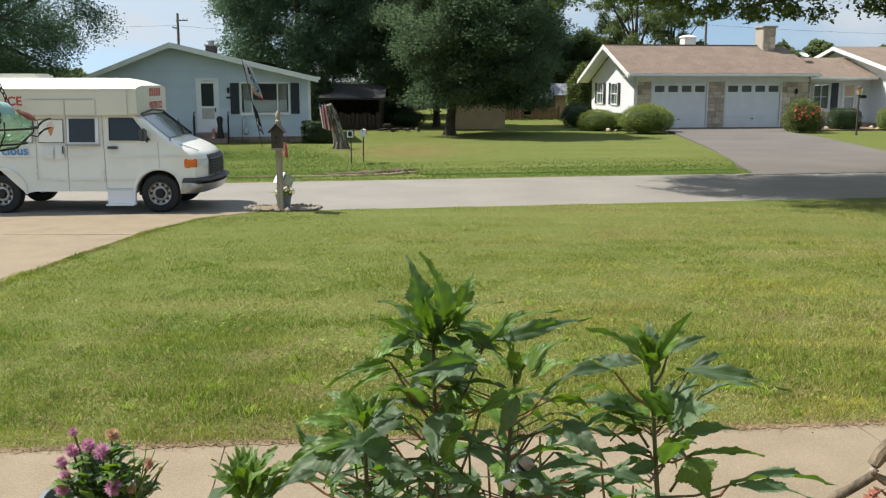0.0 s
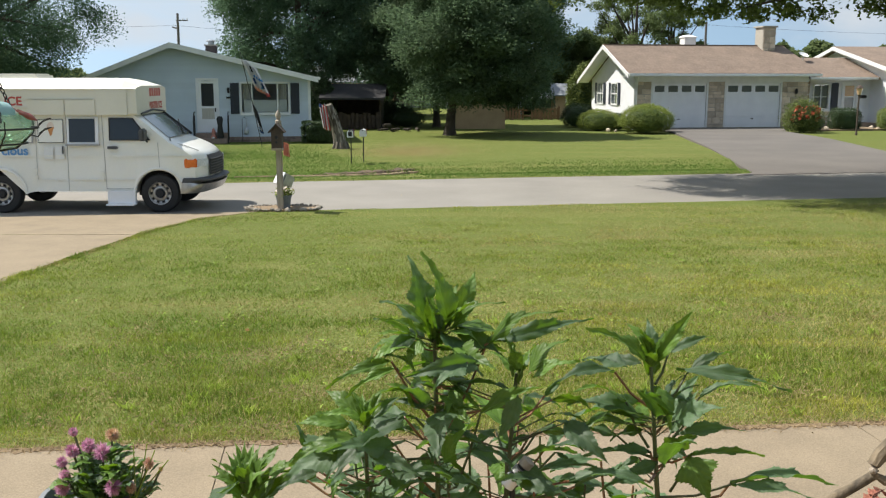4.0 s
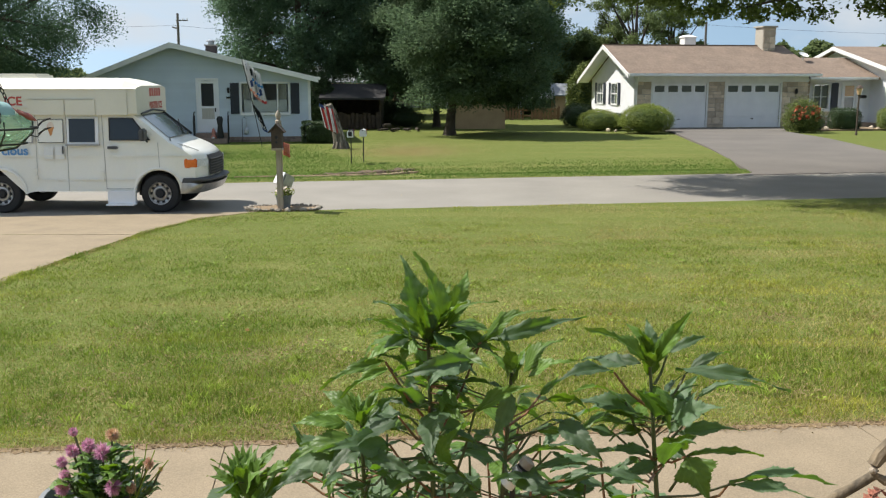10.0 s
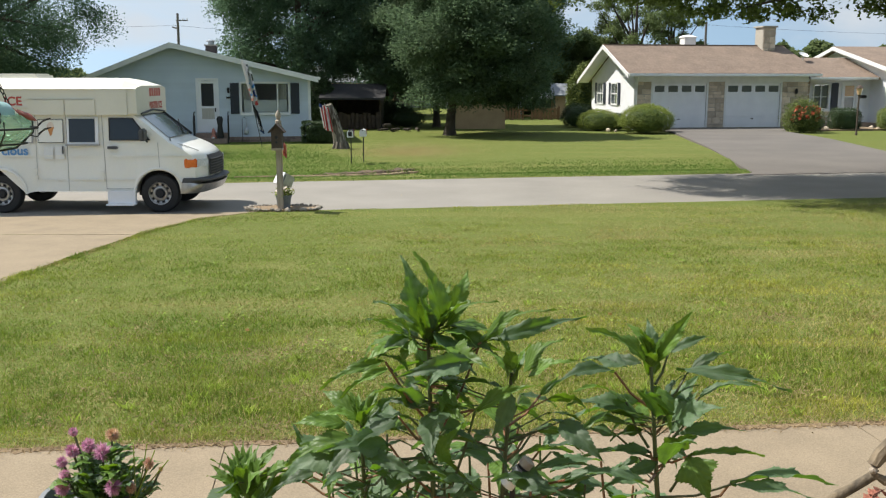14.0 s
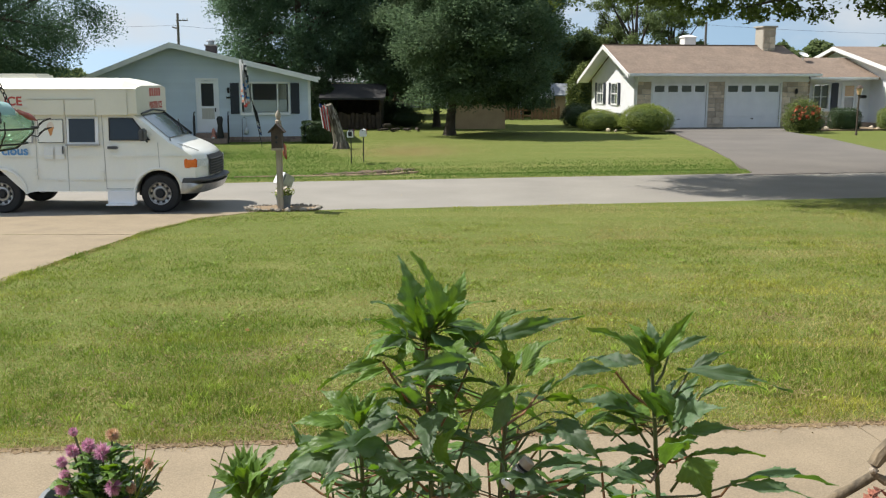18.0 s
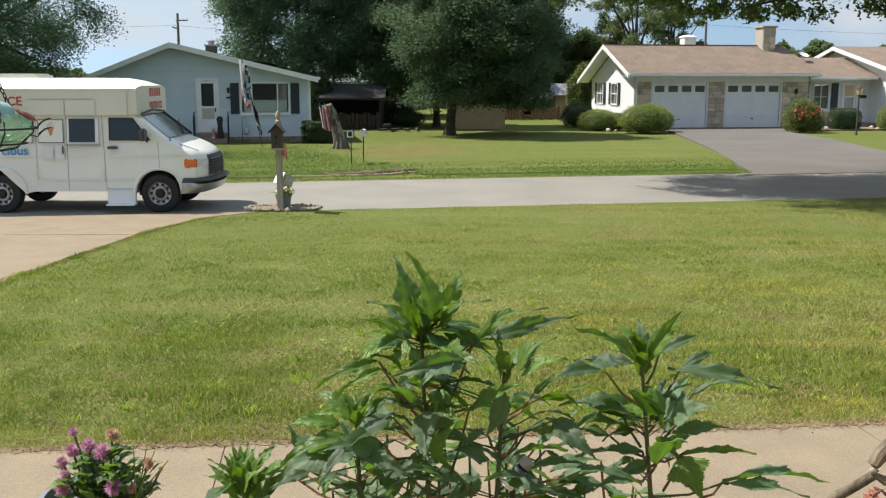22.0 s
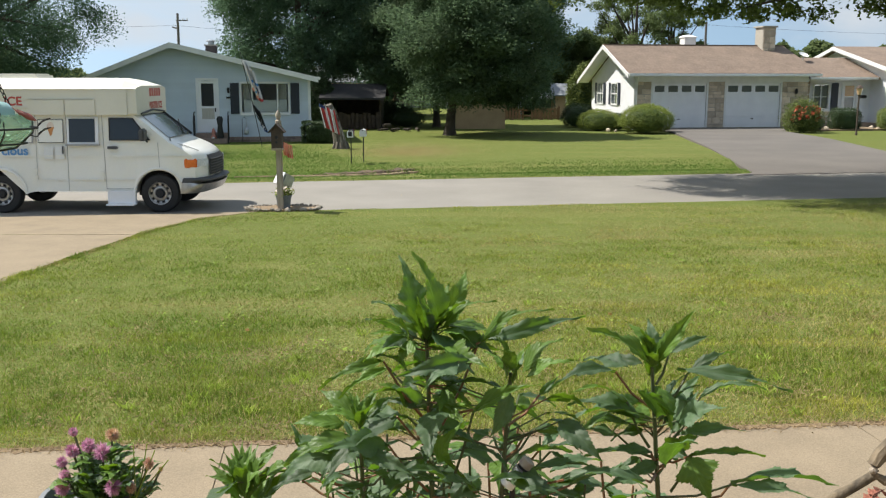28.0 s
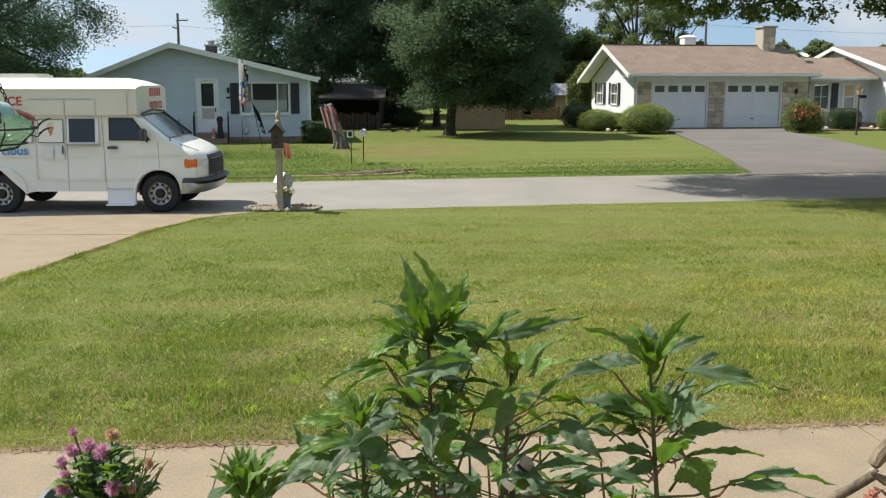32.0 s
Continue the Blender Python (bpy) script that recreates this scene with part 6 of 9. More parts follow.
def birdhouse_post():
    p = thing("birdhouse_post", pose(-3.02, 17.55, 0.03), "weathered wooden post carrying a small birdhouse", "post")
    part("post", box(bmesh.new(), -0.052, 0.052, -0.052, 0.052, -0.1, 1.62, 0.008), M_WOOD, p)
    part("finial", lathe(bmesh.new(), [(0.055, 1.62), (0.06, 1.66), (0.03, 1.69), (0.048, 1.73), (0.05, 1.78), (0.02, 1.84), (0.004, 1.86)], 12), M_WOOD, p, "turned wooden finial", smooth=True)
    b = part("birdhouse", prism(bmesh.new(), [(-0.095, 1.18), (0.095, 1.18), (0.095, 1.48), (0, 1.60), (-0.095, 1.48)], -0.24, -0.055, "y"), M_WOODDARK, p, "brown wooden birdhouse")
    for s in (-1, 1):
        part("roof_board", prism(bmesh.new(), [(0, 1.605), (s * 0.135, 1.455), (s * 0.15, 1.47), (0, 1.63)], -0.28, -0.02, "y"), M_WOODDARK, b)
    # dark discs on the uncut front give the entrance holes their shade
    part("entrance_shade_disc", lathe(bmesh.new(), [(0.03, 0), (0.03, 0.01)], 12, pose(0, -0.245, 1.38, 90, 0, 0)), M_DARK, b)
    part("entrance_shade_disc", lathe(bmesh.new(), [(0.022, 0), (0.022, 0.01)], 12, pose(0, -0.245, 1.29, 90, 0, 0)), M_DARK, b)
    part("bracket", boxes((-0.1, 0.1, -0.25, -0.05, 1.14, 1.18)), M_WOOD, p)
    r = thing("mailbox", pose(-2.97, 18.0, 0.03), "grey and white roadside mailbox behind the post", "mailbox", "roadside mailboxes")
    part("post", box(bmesh.new(), -0.04, 0.04, -0.04, 0.04, -0.1, 0.42), M_WOODDARK, r)
    part("box", box(bmesh.new(), -0.12, 0.12, -0.08, 0.24, -0.12, 0.12, 0.03), M_CHROME, r, m=pose(0, 0, 0.52, 0, 28, 35))
    part("door", box(bmesh.new(), -0.135, -0.12, -0.08, 0.24, -0.12, 0.12, 0.005), M_WHITE, r, m=pose(0, 0, 0.52, 0, 28, 35))
    # planter with trailing flowers
    t = thing("flower_pot", pose(-2.99, 17.72, 0.03), "grey pot with pale trailing flowers at the post", "flower pot")
    part("pot", lathe(bmesh.new(), [(0.11, 0), (0.145, 0.24), (0.157, 0.25), (0.157, 0.28), (0.138, 0.28), (0.125, 0.24)], 16), M_POT, t)
    rng = np.random.default_rng(4)
    q = rng.normal(0, 1, (420, 3)) * (0.072, 0.06, 0.045) + (0.02, 0, 0.315)
    ob = new("foliage", leaves("foliage", q, 0.05, M_SHRUB, rng))
    ob.parent = t
    q = rng.normal(0, 1, (70, 3)) * (0.08, 0.06, 0.035) + (0.01, -0.04, 0.365)
    ob = new("blossom", leaves("blossom", q, 0.045, M_CREAM, rng, aspect=0.9))
    ob.parent = t
    # ring of edging stones
    rs = random.Random(3)
    for i in range(44):
        a = i / 44 * 2 * math.pi
        x, y = -3.0 + 0.68 * math.cos(a) + rs.uniform(-0.04, 0.04), 17.75 + 0.36 * math.sin(a) + rs.uniform(-0.04, 0.04)
        bm = bmesh.new()
        bmesh.ops.create_icosphere(bm, subdivisions=2, radius=1)
        sx, sy, sz = rs.uniform(0.03, 0.068), rs.uniform(0.03, 0.055), rs.uniform(0.02, 0.045)
        for v in bm.verts:
            k = 1 + 0.35 * noise.noise(v.co * 1.6 + Vector((i, 0, 0)))
            v.co = Vector((v.co.x * sx * k, v.co.y * sy * k, v.co.z * sz * k))
        solid("edging_stone", bm, M_STONEGREY, "rough grey stone edging the post bed", "stone", "stones round the post", m=pose(x, y, 0.065, 0, 0, rs.uniform(0, 180)))
    solid("soil_bed", prism(bmesh.new(), [(-3.0 + 0.66 * math.cos(i * 0.314), 17.75 + 0.34 * math.sin(i * 0.314)) for i in range(20)], 0.0, 0.068), M_SOIL, "bare brown soil bed round the post", "soil bed")


birdhouse_post()


def lamp_post():
    p = thing("lamp_post", pose(18.55, 42.9, 0), "dark garden lamp post with an amber glass lantern", "lamp post")
    part("pole", lathe(bmesh.new(), [(0.06, -0.05), (0.06, 0.08), (0.042, 0.12), (0.036, 1.75), (0.07, 1.8)], 10), M_WOODDARK, p)
    part("lantern", lathe(bmesh.new(), [(0.08, 1.8), (0.15, 2.05), (0.16, 2.08)], 6), M_TAN, p, "amber lantern glass")
    part("cap", lathe(bmesh.new(), [(0.19, 2.08), (0.17, 2.11), (0.05, 2.21), (0.01, 2.25)], 6), M_WOODDARK, p)


lamp_post()


def utility_pole(x, y, h, arm, label="weathered wooden utility pole with a cross-arm"):
    p = thing("utility_pole", pose(x, y, 0), label, "utility pole", "utility poles")
    part("pole", tube(bmesh.new(), [(0, 0, -0.2), (0.05, 0, h)], [0.12, 0.08], 8), M_POLE, p)
    if arm:
        part("cross_arm", box(bmesh.new(), -0.08, 0.72, -0.04, 0.04, h - 0.50, h - 0.43), M_POLE, p)
        part("bracket", tube(bmesh.new(), [(0, 0, h - 1.0), (-0.35, 0, h - 0.9)], 0.05, 5), M_POLE, p)
        for k in (0.4, 0.68):
            part("insulator", lathe(bmesh.new(), [(0.03, h - 0.43), (0.04, h - 0.37), (0.02, h - 0.32)], 8, Matrix.Translation((k, 0, 0))), M_TRIM, p)
    return p


utility_pole(-18.0, 66.0, 6.9, True)
utility_pole(19.0, 70.5, 6.6, False, "dark bare utility pole behind the roof")


def cable(a, b, sag, r=0.007, label="thin dark overhead cable"):
    a, b = Vector(a), Vector(b)
    pts = []
    for i in range(15):
        f = i / 14
        p = a.lerp(b, f)
        p.z -= sag * 4 * f * (1 - f)
        pts.append(p)
    solid("overhead_cable", tube(bmesh.new(), pts, r, 4), M_DARK, label, "cable")


cable((-60, 66, 6.9), (-18.1, 66, 6.1), 0.5)
cable((-18.1, 66, 6.1), (19.0, 70.5, 6.4), 0.9)
cable((19.0, 70.5, 6.4), (70, 76, 6.6), 0.8)


def yard_bits():
    # a red and white garden ornament and a black urn by the steps
    o = solid("garden_ornament", lathe(bmesh.new(), [(0.09, 0), (0.13, 0.12), (0.11, 0.26), (0.06, 0.34), (0.08, 0.44), (0.05, 0.54), (0.01, 0.6)], 14), M_FLAGPINK,
              "red and white garden ornament beside the steps", "ornament", smooth=True, m=pose(-8.95, 37.3, 0.0))
    part("white_front", lathe(bmesh.new(), [(0.05, 0.0), (0.09, 0.05), (0.08, 0.16), (0.03, 0.22)], 12), M_TRIM, o, m=pose(0, -0.075, 0.05))
    u = solid("urn", lathe(bmesh.new(), [(0.1, 0), (0.14, 0.3), (0.09, 0.7), (0.13, 0.95), (0.08, 1.05)], 12), M_BLACKIRON, "tall black urn beside the steps", "urn", smooth=True, m=pose(-8.68, 37.25, 0))
    b = thing("hanging_lantern", pose(-7.95, 37.9, 0), "small white lantern hanging on a garden hook", "lantern")
    part("hook", tube(bmesh.new(), [(0, 0, 0), (0, 0, 0.9), (0.08, 0, 1.0), (0.16, 0, 0.92)], 0.012, 5), M_BLACKIRON, b)
    part("lantern", lathe(bmesh.new(), [(0.03, 0.3), (0.1, 0.36), (0.1, 0.5), (0.03, 0.6), (0.01, 0.9)], 10, Matrix.Translation((0.16, 0, 0))), M_GALV, b)
    for i, (x, y, s) in enumerate(((7.95, 46.0, 0.11), (8.3, 45.9, 0.07), (18.8, 46.9, 0.14), (21.4, 47.8, 0.13), (21.7, 47.7, 0.1))):
        bm = bmesh.new()
        bmesh.ops.create_icosphere(bm, subdivisions=2, radius=s)
        for v in bm.verts:
            v.co *= 1 + 0.3 * noise.noise(v.co * 9 + Vector((i, 1, 0)))
        solid("garden_stone", bm, M_STONE, "pale rounded garden stone", "stone", "garden stones", m=pose(x, y, s * 0.6))
    # bare soil along the bed by the porch and the eroded verge
    slab("soil_bed_porch", [(17.4, 46.2), (21.9, 47.2), (21.9, 49.9), (18.7, 49.3)], -0.02, 0.07, M_SOIL, "brown mulched bed in front of the porch", "bed")


yard_bits()


# ---- the near garden ----
def make_mallow_leaf(seed, lobes):
    """A toothed leaf one metre long with sunken veins, folded along its midrib and arched; it is scaled when placed."""
    rng = random.Random(seed)
    bm = bmesh.new()
    n = 36
    arch, fold, twist = rng.uniform(0.14, 0.40), rng.uniform(0.2, 0.65), rng.uniform(-0.4, 0.4)
    curl = rng.uniform(-0.10, 0.10)
    mids, sides = [], ([], [])
    for i in range(n + 1):
        f = i / n
        zc = arch * math.sin(f * math.pi * 0.85) - arch * 0.5 * f * f
        yc = curl * math.sin(f * 3)
        mids.append(bm.verts.new((f, yc, zc - 0.012)))
        w = 0.5 * math.sin(math.pi * min(1, f ** 0.60)) ** 1.05 * (1 - 0.42 * f) * 1.18 + 0.004
        if lobes and 0.10 < f < 0.45:
            w *= 1 + 0.5 * math.sin((f - 0.10) / 0.35 * math.pi) ** 2
        for s, store in ((1, sides[0]), (-1, sides[1])):
            row = []
            for k in (0.3, 0.65, 1.0):
                ww = w * k
                if k == 1.0:
                    ww *= (1.07 if i % 2 else 0.93) * (1 + 0.05 * math.sin(i * 0.9 + seed))
                    if f < 0.04:
                        ww = 0.012
                ang = fold + twist * f * s
                wave = 0.06 * math.sin(f * 9 + seed + s) * k + 0.02 * math.sin(f * 31 + seed) * k + (0.002 if (i + (k > 0.5)) % 3 == 0 else -0.001) * (k < 0.9)
                row.append(bm.verts.new((f + (0.012 if i % 2 and k == 1.0 else 0) + 0.10 * k * (w if f < 0.6 else -w * 0.2), yc + s * ww * math.cos(ang), zc + ww * math.sin(ang) * (1 - 0.6 * k) + wave)))
            store.append(row)
    for s in (0, 1):
        for i in range(n):
            cols_a, cols_b = [mids[i]] + sides[s][i], [mids[i + 1]] + sides[s][i + 1]
            for k in range(3):
                q = (cols_a[k], cols_b[k], cols_b[k + 1], cols_a[k + 1])
                bm.faces.new(q if s else q[::-1])
    return bm


LEAF_MESHES = {}
for kind, material in ((0, M_HIB), (1, M_HIBNEW)):
    for j in range(5):
        me = bpy.data.meshes.new("mallow_leaf")
        b_ = make_mallow_leaf(j * 7 + kind, j in (1, 3))
        b_.to_mesh(me)
        b_.free()
        me.materials.append(material)
        me.shade_smooth()
        LEAF_MESHES[kind, j] = me


def mallow(x, y, z, tip, label, seed):
    p = thing("rose_mallow", pose(x, y, z), label, "plant", "mallow plants by the walk")
    rng = random.Random(seed)
    tx, tz = tip
    bm = bmesh.new()
    tube(bm, [(0.02, 0, -0.03), (0.015, 0.02, tz * 0.35), (tx * 0.4, 0.0, tz * 0.7), (tx, 0, tz)], [0.0095, 0.009, 0.0065, 0.004], 7)
    part("stem", bm, M_STEM, p, "brown-green stem", smooth=True)
    for k in range(3):
        a = rng.uniform(-0.10, 0.10)
        part("side_stem", tube(bmesh.new(), [(a * 0.5, 0.03, -0.03), (a * 1.0, 0.04, tz * 0.45), (a * 1.3 + tx * 0.5, 0.03, tz * rng.uniform(0.7, 0.86))], [0.006, 0.005, 0.003], 6), M_STEM if k else M_REDSTEM, p, smooth=True)
    p["tip_x"], p["tip_z"] = tx, tz
    return p


LEAF_COUNT = [0]


def mallow_leaf(p, base, tip, width, kind, root=None):
    base, tip = Vector(base), Vector(tip)
    crown = Vector((p["tip_x"], 0, p["tip_z"]))
    close = root is None and (base - crown).length < 0.11
    if close:
        base = base.lerp(crown + Vector((0, 0, 0.01)), 0.3)
    k = LEAF_COUNT[0]
    LEAF_COUNT[0] += 1
    rng = random.Random(k)
    d = tip - base
    ln = d.length
    xax = d.normalized()
    side = xax.cross(Vector((0.15 * rng.uniform(-1, 1), -0.45, 0.9)).normalized()).normalized()
    if side.length < 0.1:
        side = Vector((0, 1, 0))
    up = side.cross(xax).normalized()
    if up.z < 0:
        side, up = -side, -up
    roll = Matrix.Rotation(radians(rng.uniform(-40, 40) * (0.5 if close else 1)), 3, xax)
    side, up = roll @ side, roll @ up
    m = Matrix((( xax.x, -side.x, up.x, base.x), (xax.y, -side.y, up.y, base.y), (xax.z, -side.z, up.z, base.z), (0, 0, 0, 1)))
    m = m @ Matrix.Diagonal((ln, ln * width * (1.08 if close else 0.76), ln * 0.5, 1))
    lf = piece("leaf", LEAF_MESHES[kind, k % 5], p, m)
    # its stalk runs back to the main stem
    tx, tz = p["tip_x"], p["tip_z"]
    if root is None:
        zr = min(tz, base.z - 0.35 * abs(base.x - tx) - 0.02)
        root = Vector((tx * max(0, min(1, (zr / tz))) ** 2, 0, zr))
    else:
        root = Vector(root)
    mid = root.lerp(base, 0.55) + Vector((0, 0, -0.012))
    if not close:
        part("leaf_stalk", tube(bmesh.new(), [root, mid, base], [0.0036, 0.003, 0.0026], 5), M_REDSTEM if k % 2 == 0 else M_STEM, p)
    return lf


# tall leafy rose mallow with toothed green leaves
mallow_main = mallow(-0.012, 2.05, 0.40, (-0.021, 1.453), "tall leafy rose mallow with toothed green leaves", 4)
mallow_leaf(mallow_main, (0.024, 0.000, 1.490), (-0.053, 0.020, 1.648), 0.36, 1)
mallow_leaf(mallow_main, (-0.059, 0.020, 1.520), (-0.084, 0.050, 1.634), 0.30, 0)
mallow_leaf(mallow_main, (0.032, 0.030, 1.498), (0.069, 0.080, 1.594), 0.34, 1)
mallow_leaf(mallow_main, (0.026, 0.000, 1.482), (0.133, -0.030, 1.546), 0.24, 1)
mallow_leaf(mallow_main, (-0.028, -0.030, 1.472), (-0.115, -0.060, 1.555), 0.26, 1)
mallow_leaf(mallow_main, (-0.038, 0.020, 1.454), (-0.139, 0.000, 1.497), 0.22, 1)
mallow_leaf(mallow_main, (-0.048, 0.050, 1.473), (-0.151, 0.100, 1.515), 0.24, 0)
mallow_leaf(mallow_main, (-0.003, -0.040, 1.492), (-0.040, -0.050, 1.568), 0.30, 0)
mallow_leaf(mallow_main, (0.004, 0.060, 1.463), (0.033, 0.100, 1.561), 0.30, 1)
mallow_leaf(mallow_main, (0.051, 0.040, 1.547), (0.074, 0.050, 1.571), 0.50, 0)
mallow_leaf(mallow_main, (-0.115, -0.040, 1.413), (-0.253, -0.100, 1.369), 0.30, 1, (-0.009, 0.000, 1.242))
mallow_leaf(mallow_main, (-0.108, 0.050, 1.370), (-0.225, 0.020, 1.307), 0.26, 1, (-0.009, 0.000, 1.295))
mallow_leaf(mallow_main, (-0.078, 0.060, 1.434), (-0.179, 0.100, 1.371), 0.26, 1)
mallow_leaf(mallow_main, (-0.061, -0.050, 1.459), (-0.083, -0.060, 1.409), 0.50, 1)
mallow_leaf(mallow_main, (-0.052, 0.050, 1.439), (-0.112, 0.100, 1.439), 0.30, 0)
mallow_leaf(mallow_main, (0.076, -0.120, 1.437), (-0.086, -0.160, 1.415), 0.42, 0)
mallow_leaf(mallow_main, (0.048, -0.140, 1.443), (-0.022, -0.200, 1.402), 0.50, 0)
mallow_leaf(mallow_main, (0.031, -0.050, 1.416), (0.077, -0.080, 1.406), 0.60, 0)
mallow_leaf(mallow_main, (0.095, 0.000, 1.443), (0.256, -0.060, 1.535), 0.24, 1, (0.009, 0.000, 1.242))
mallow_leaf(mallow_main, (0.112, 0.040, 1.437), (0.348, 0.100, 1.480), 0.20, 0)
mallow_leaf(mallow_main, (0.097, -0.010, 1.448), (0.109, -0.020, 1.472), 0.60, 0)
mallow_leaf(mallow_main, (0.081, -0.060, 1.301), (0.225, -0.120, 1.388), 0.30, 1, (0.032, 0.000, 1.105))
mallow_leaf(mallow_main, (0.161, -0.060, 1.349), (0.115, -0.080, 1.249), 0.55, 0)
mallow_leaf(mallow_main, (0.001, -0.100, 1.205), (0.062, -0.140, 1.313), 0.38, 1)
mallow_leaf(mallow_main, (-0.084, -0.100, 1.308), (-0.236, -0.200, 1.200), 0.36, 0, (-0.004, 0.000, 1.188))
mallow_leaf(mallow_main, (-0.063, -0.020, 1.278), (-0.204, -0.080, 1.220), 0.34, 0)
mallow_leaf(mallow_main, (-0.102, -0.120, 1.252), (-0.248, -0.200, 1.269), 0.34, 0, (-0.019, 0.000, 1.092))
mallow_leaf(mallow_main, (-0.161, -0.140, 1.244), (-0.034, -0.200, 1.207), 0.36, 0)
mallow_leaf(mallow_main, (-0.019, -0.020, 1.302), (-0.108, 0.000, 1.315), 0.28, 0)
mallow_leaf(mallow_main, (0.007, 0.050, 1.305), (0.072, 0.080, 1.336), 0.40, 0)
mallow_leaf(mallow_main, (-0.052, 0.040, 1.226), (-0.099, 0.060, 1.219), 0.50, 0)
mallow_leaf(mallow_main, (0.019, -0.050, 1.260), (0.092, -0.100, 1.241), 0.40, 0)
mallow_leaf(mallow_main, (-0.035, 0.000, 1.188), (-0.053, 0.020, 1.066), 0.45, 0)
mallow_leaf(mallow_main, (0.031, -0.100, 1.150), (-0.063, -0.200, 1.232), 0.45, 0)
mallow_leaf(mallow_main, (0.093, -0.100, 1.137), (0.007, -0.200, 1.207), 0.50, 0)

# smaller rose mallow shoots with dark lower leaves
mallow_middle = mallow(0.112, 2.05, 0.40, (0.042, 1.375), "smaller rose mallow shoots with dark lower leaves", 6)
mallow_leaf(mallow_middle, (0.048, 0.080, 1.339), (-0.014, 0.100, 1.396), 0.36, 1)
mallow_leaf(mallow_middle, (0.054, 0.080, 1.347), (0.038, 0.120, 1.404), 0.34, 1)
mallow_leaf(mallow_middle, (0.067, 0.100, 1.341), (0.086, 0.120, 1.395), 0.36, 0)
mallow_leaf(mallow_middle, (0.087, 0.080, 1.347), (0.168, 0.060, 1.437), 0.34, 1)
mallow_leaf(mallow_middle, (0.098, 0.050, 1.343), (0.184, 0.000, 1.404), 0.28, 1)
mallow_leaf(mallow_middle, (0.115, 0.080, 1.295), (0.162, 0.100, 1.336), 0.40, 0)
mallow_leaf(mallow_middle, (0.070, 0.100, 1.288), (0.160, 0.120, 1.253), 0.40, 0)
mallow_leaf(mallow_middle, (0.029, 0.080, 1.239), (0.080, 0.050, 1.209), 0.50, 0)
mallow_leaf(mallow_middle, (0.105, 0.100, 1.204), (0.192, 0.100, 1.189), 0.40, 0)
mallow_leaf(mallow_middle, (0.081, 0.060, 1.205), (0.013, 0.020, 1.179), 0.40, 0)
mallow_leaf(mallow_middle, (0.004, 0.100, 1.204), (-0.050, 0.100, 1.147), 0.45, 0)
mallow_leaf(mallow_middle, (0.128, 0.120, 1.153), (0.187, 0.160, 1.181), 0.35, 0)
mallow_leaf(mallow_middle, (0.146, 0.100, 1.147), (0.194, 0.100, 1.104), 0.45, 0)
mallow_leaf(mallow_middle, (0.072, -0.050, 1.155), (0.231, -0.080, 1.186), 0.30, 0)
mallow_leaf(mallow_middle, (0.027, -0.150, 1.185), (0.153, -0.200, 1.170), 0.40, 0)
mallow_leaf(mallow_middle, (0.151, -0.120, 1.172), (0.323, -0.160, 1.174), 0.36, 0)
mallow_leaf(mallow_middle, (0.130, -0.100, 1.137), (-0.011, -0.200, 1.207), 0.45, 0)
mallow_leaf(mallow_middle, (0.174, -0.050, 1.128), (0.301, -0.100, 1.183), 0.34, 0)

# rose mallow plant with long drooping leaves
mallow_side = mallow(0.525, 2.05, 0.40, (-0.061, 1.388), "rose mallow plant with long drooping leaves", 4)
mallow_leaf(mallow_side, (-0.062, 0.000, 1.398), (-0.117, 0.030, 1.487), 0.34, 1)
mallow_leaf(mallow_side, (-0.045, 0.050, 1.383), (-0.055, 0.090, 1.480), 0.36, 0)
mallow_leaf(mallow_side, (-0.049, 0.000, 1.398), (0.030, -0.030, 1.538), 0.26, 1)
mallow_leaf(mallow_side, (-0.081, -0.030, 1.408), (-0.218, -0.050, 1.493), 0.24, 1)
mallow_leaf(mallow_side, (-0.017, 0.030, 1.409), (0.092, 0.050, 1.447), 0.34, 0, (-0.050, 0.000, 1.348))
mallow_leaf(mallow_side, (-0.030, 0.060, 1.388), (0.015, 0.090, 1.464), 0.36, 0)
mallow_leaf(mallow_side, (-0.053, 0.040, 1.392), (-0.088, 0.070, 1.447), 0.36, 1)
mallow_leaf(mallow_side, (-0.142, 0.000, 1.377), (-0.300, -0.060, 1.350), 0.34, 0, (-0.058, 0.000, 1.292))
mallow_leaf(mallow_side, (-0.127, 0.040, 1.369), (-0.201, 0.100, 1.374), 0.30, 0)
mallow_leaf(mallow_side, (-0.079, 0.050, 1.378), (-0.175, 0.100, 1.379), 0.26, 0)
mallow_leaf(mallow_side, (0.026, 0.030, 1.360), (0.148, 0.060, 1.410), 0.28, 0, (-0.030, 0.000, 1.300))
mallow_leaf(mallow_side, (0.020, 0.000, 1.377), (0.240, -0.050, 1.349), 0.13, 0)
mallow_leaf(mallow_side, (0.051, 0.000, 1.319), (0.190, -0.020, 1.344), 0.30, 0, (-0.018, 0.000, 1.201))
mallow_leaf(mallow_side, (-0.002, 0.060, 1.267), (0.084, 0.100, 1.343), 0.34, 0)
mallow_leaf(mallow_side, (-0.114, 0.000, 1.306), (-0.244, -0.030, 1.340), 0.24, 1, (-0.059, 0.000, 1.198))
mallow_leaf(mallow_side, (-0.110, 0.060, 1.277), (-0.242, 0.050, 1.236), 0.36, 0)
mallow_leaf(mallow_side, (-0.048, -0.050, 1.332), (-0.026, -0.060, 1.264), 0.50, 1)
mallow_leaf(mallow_side, (-0.052, 0.030, 1.312), (-0.034, 0.040, 1.233), 0.60, 0)
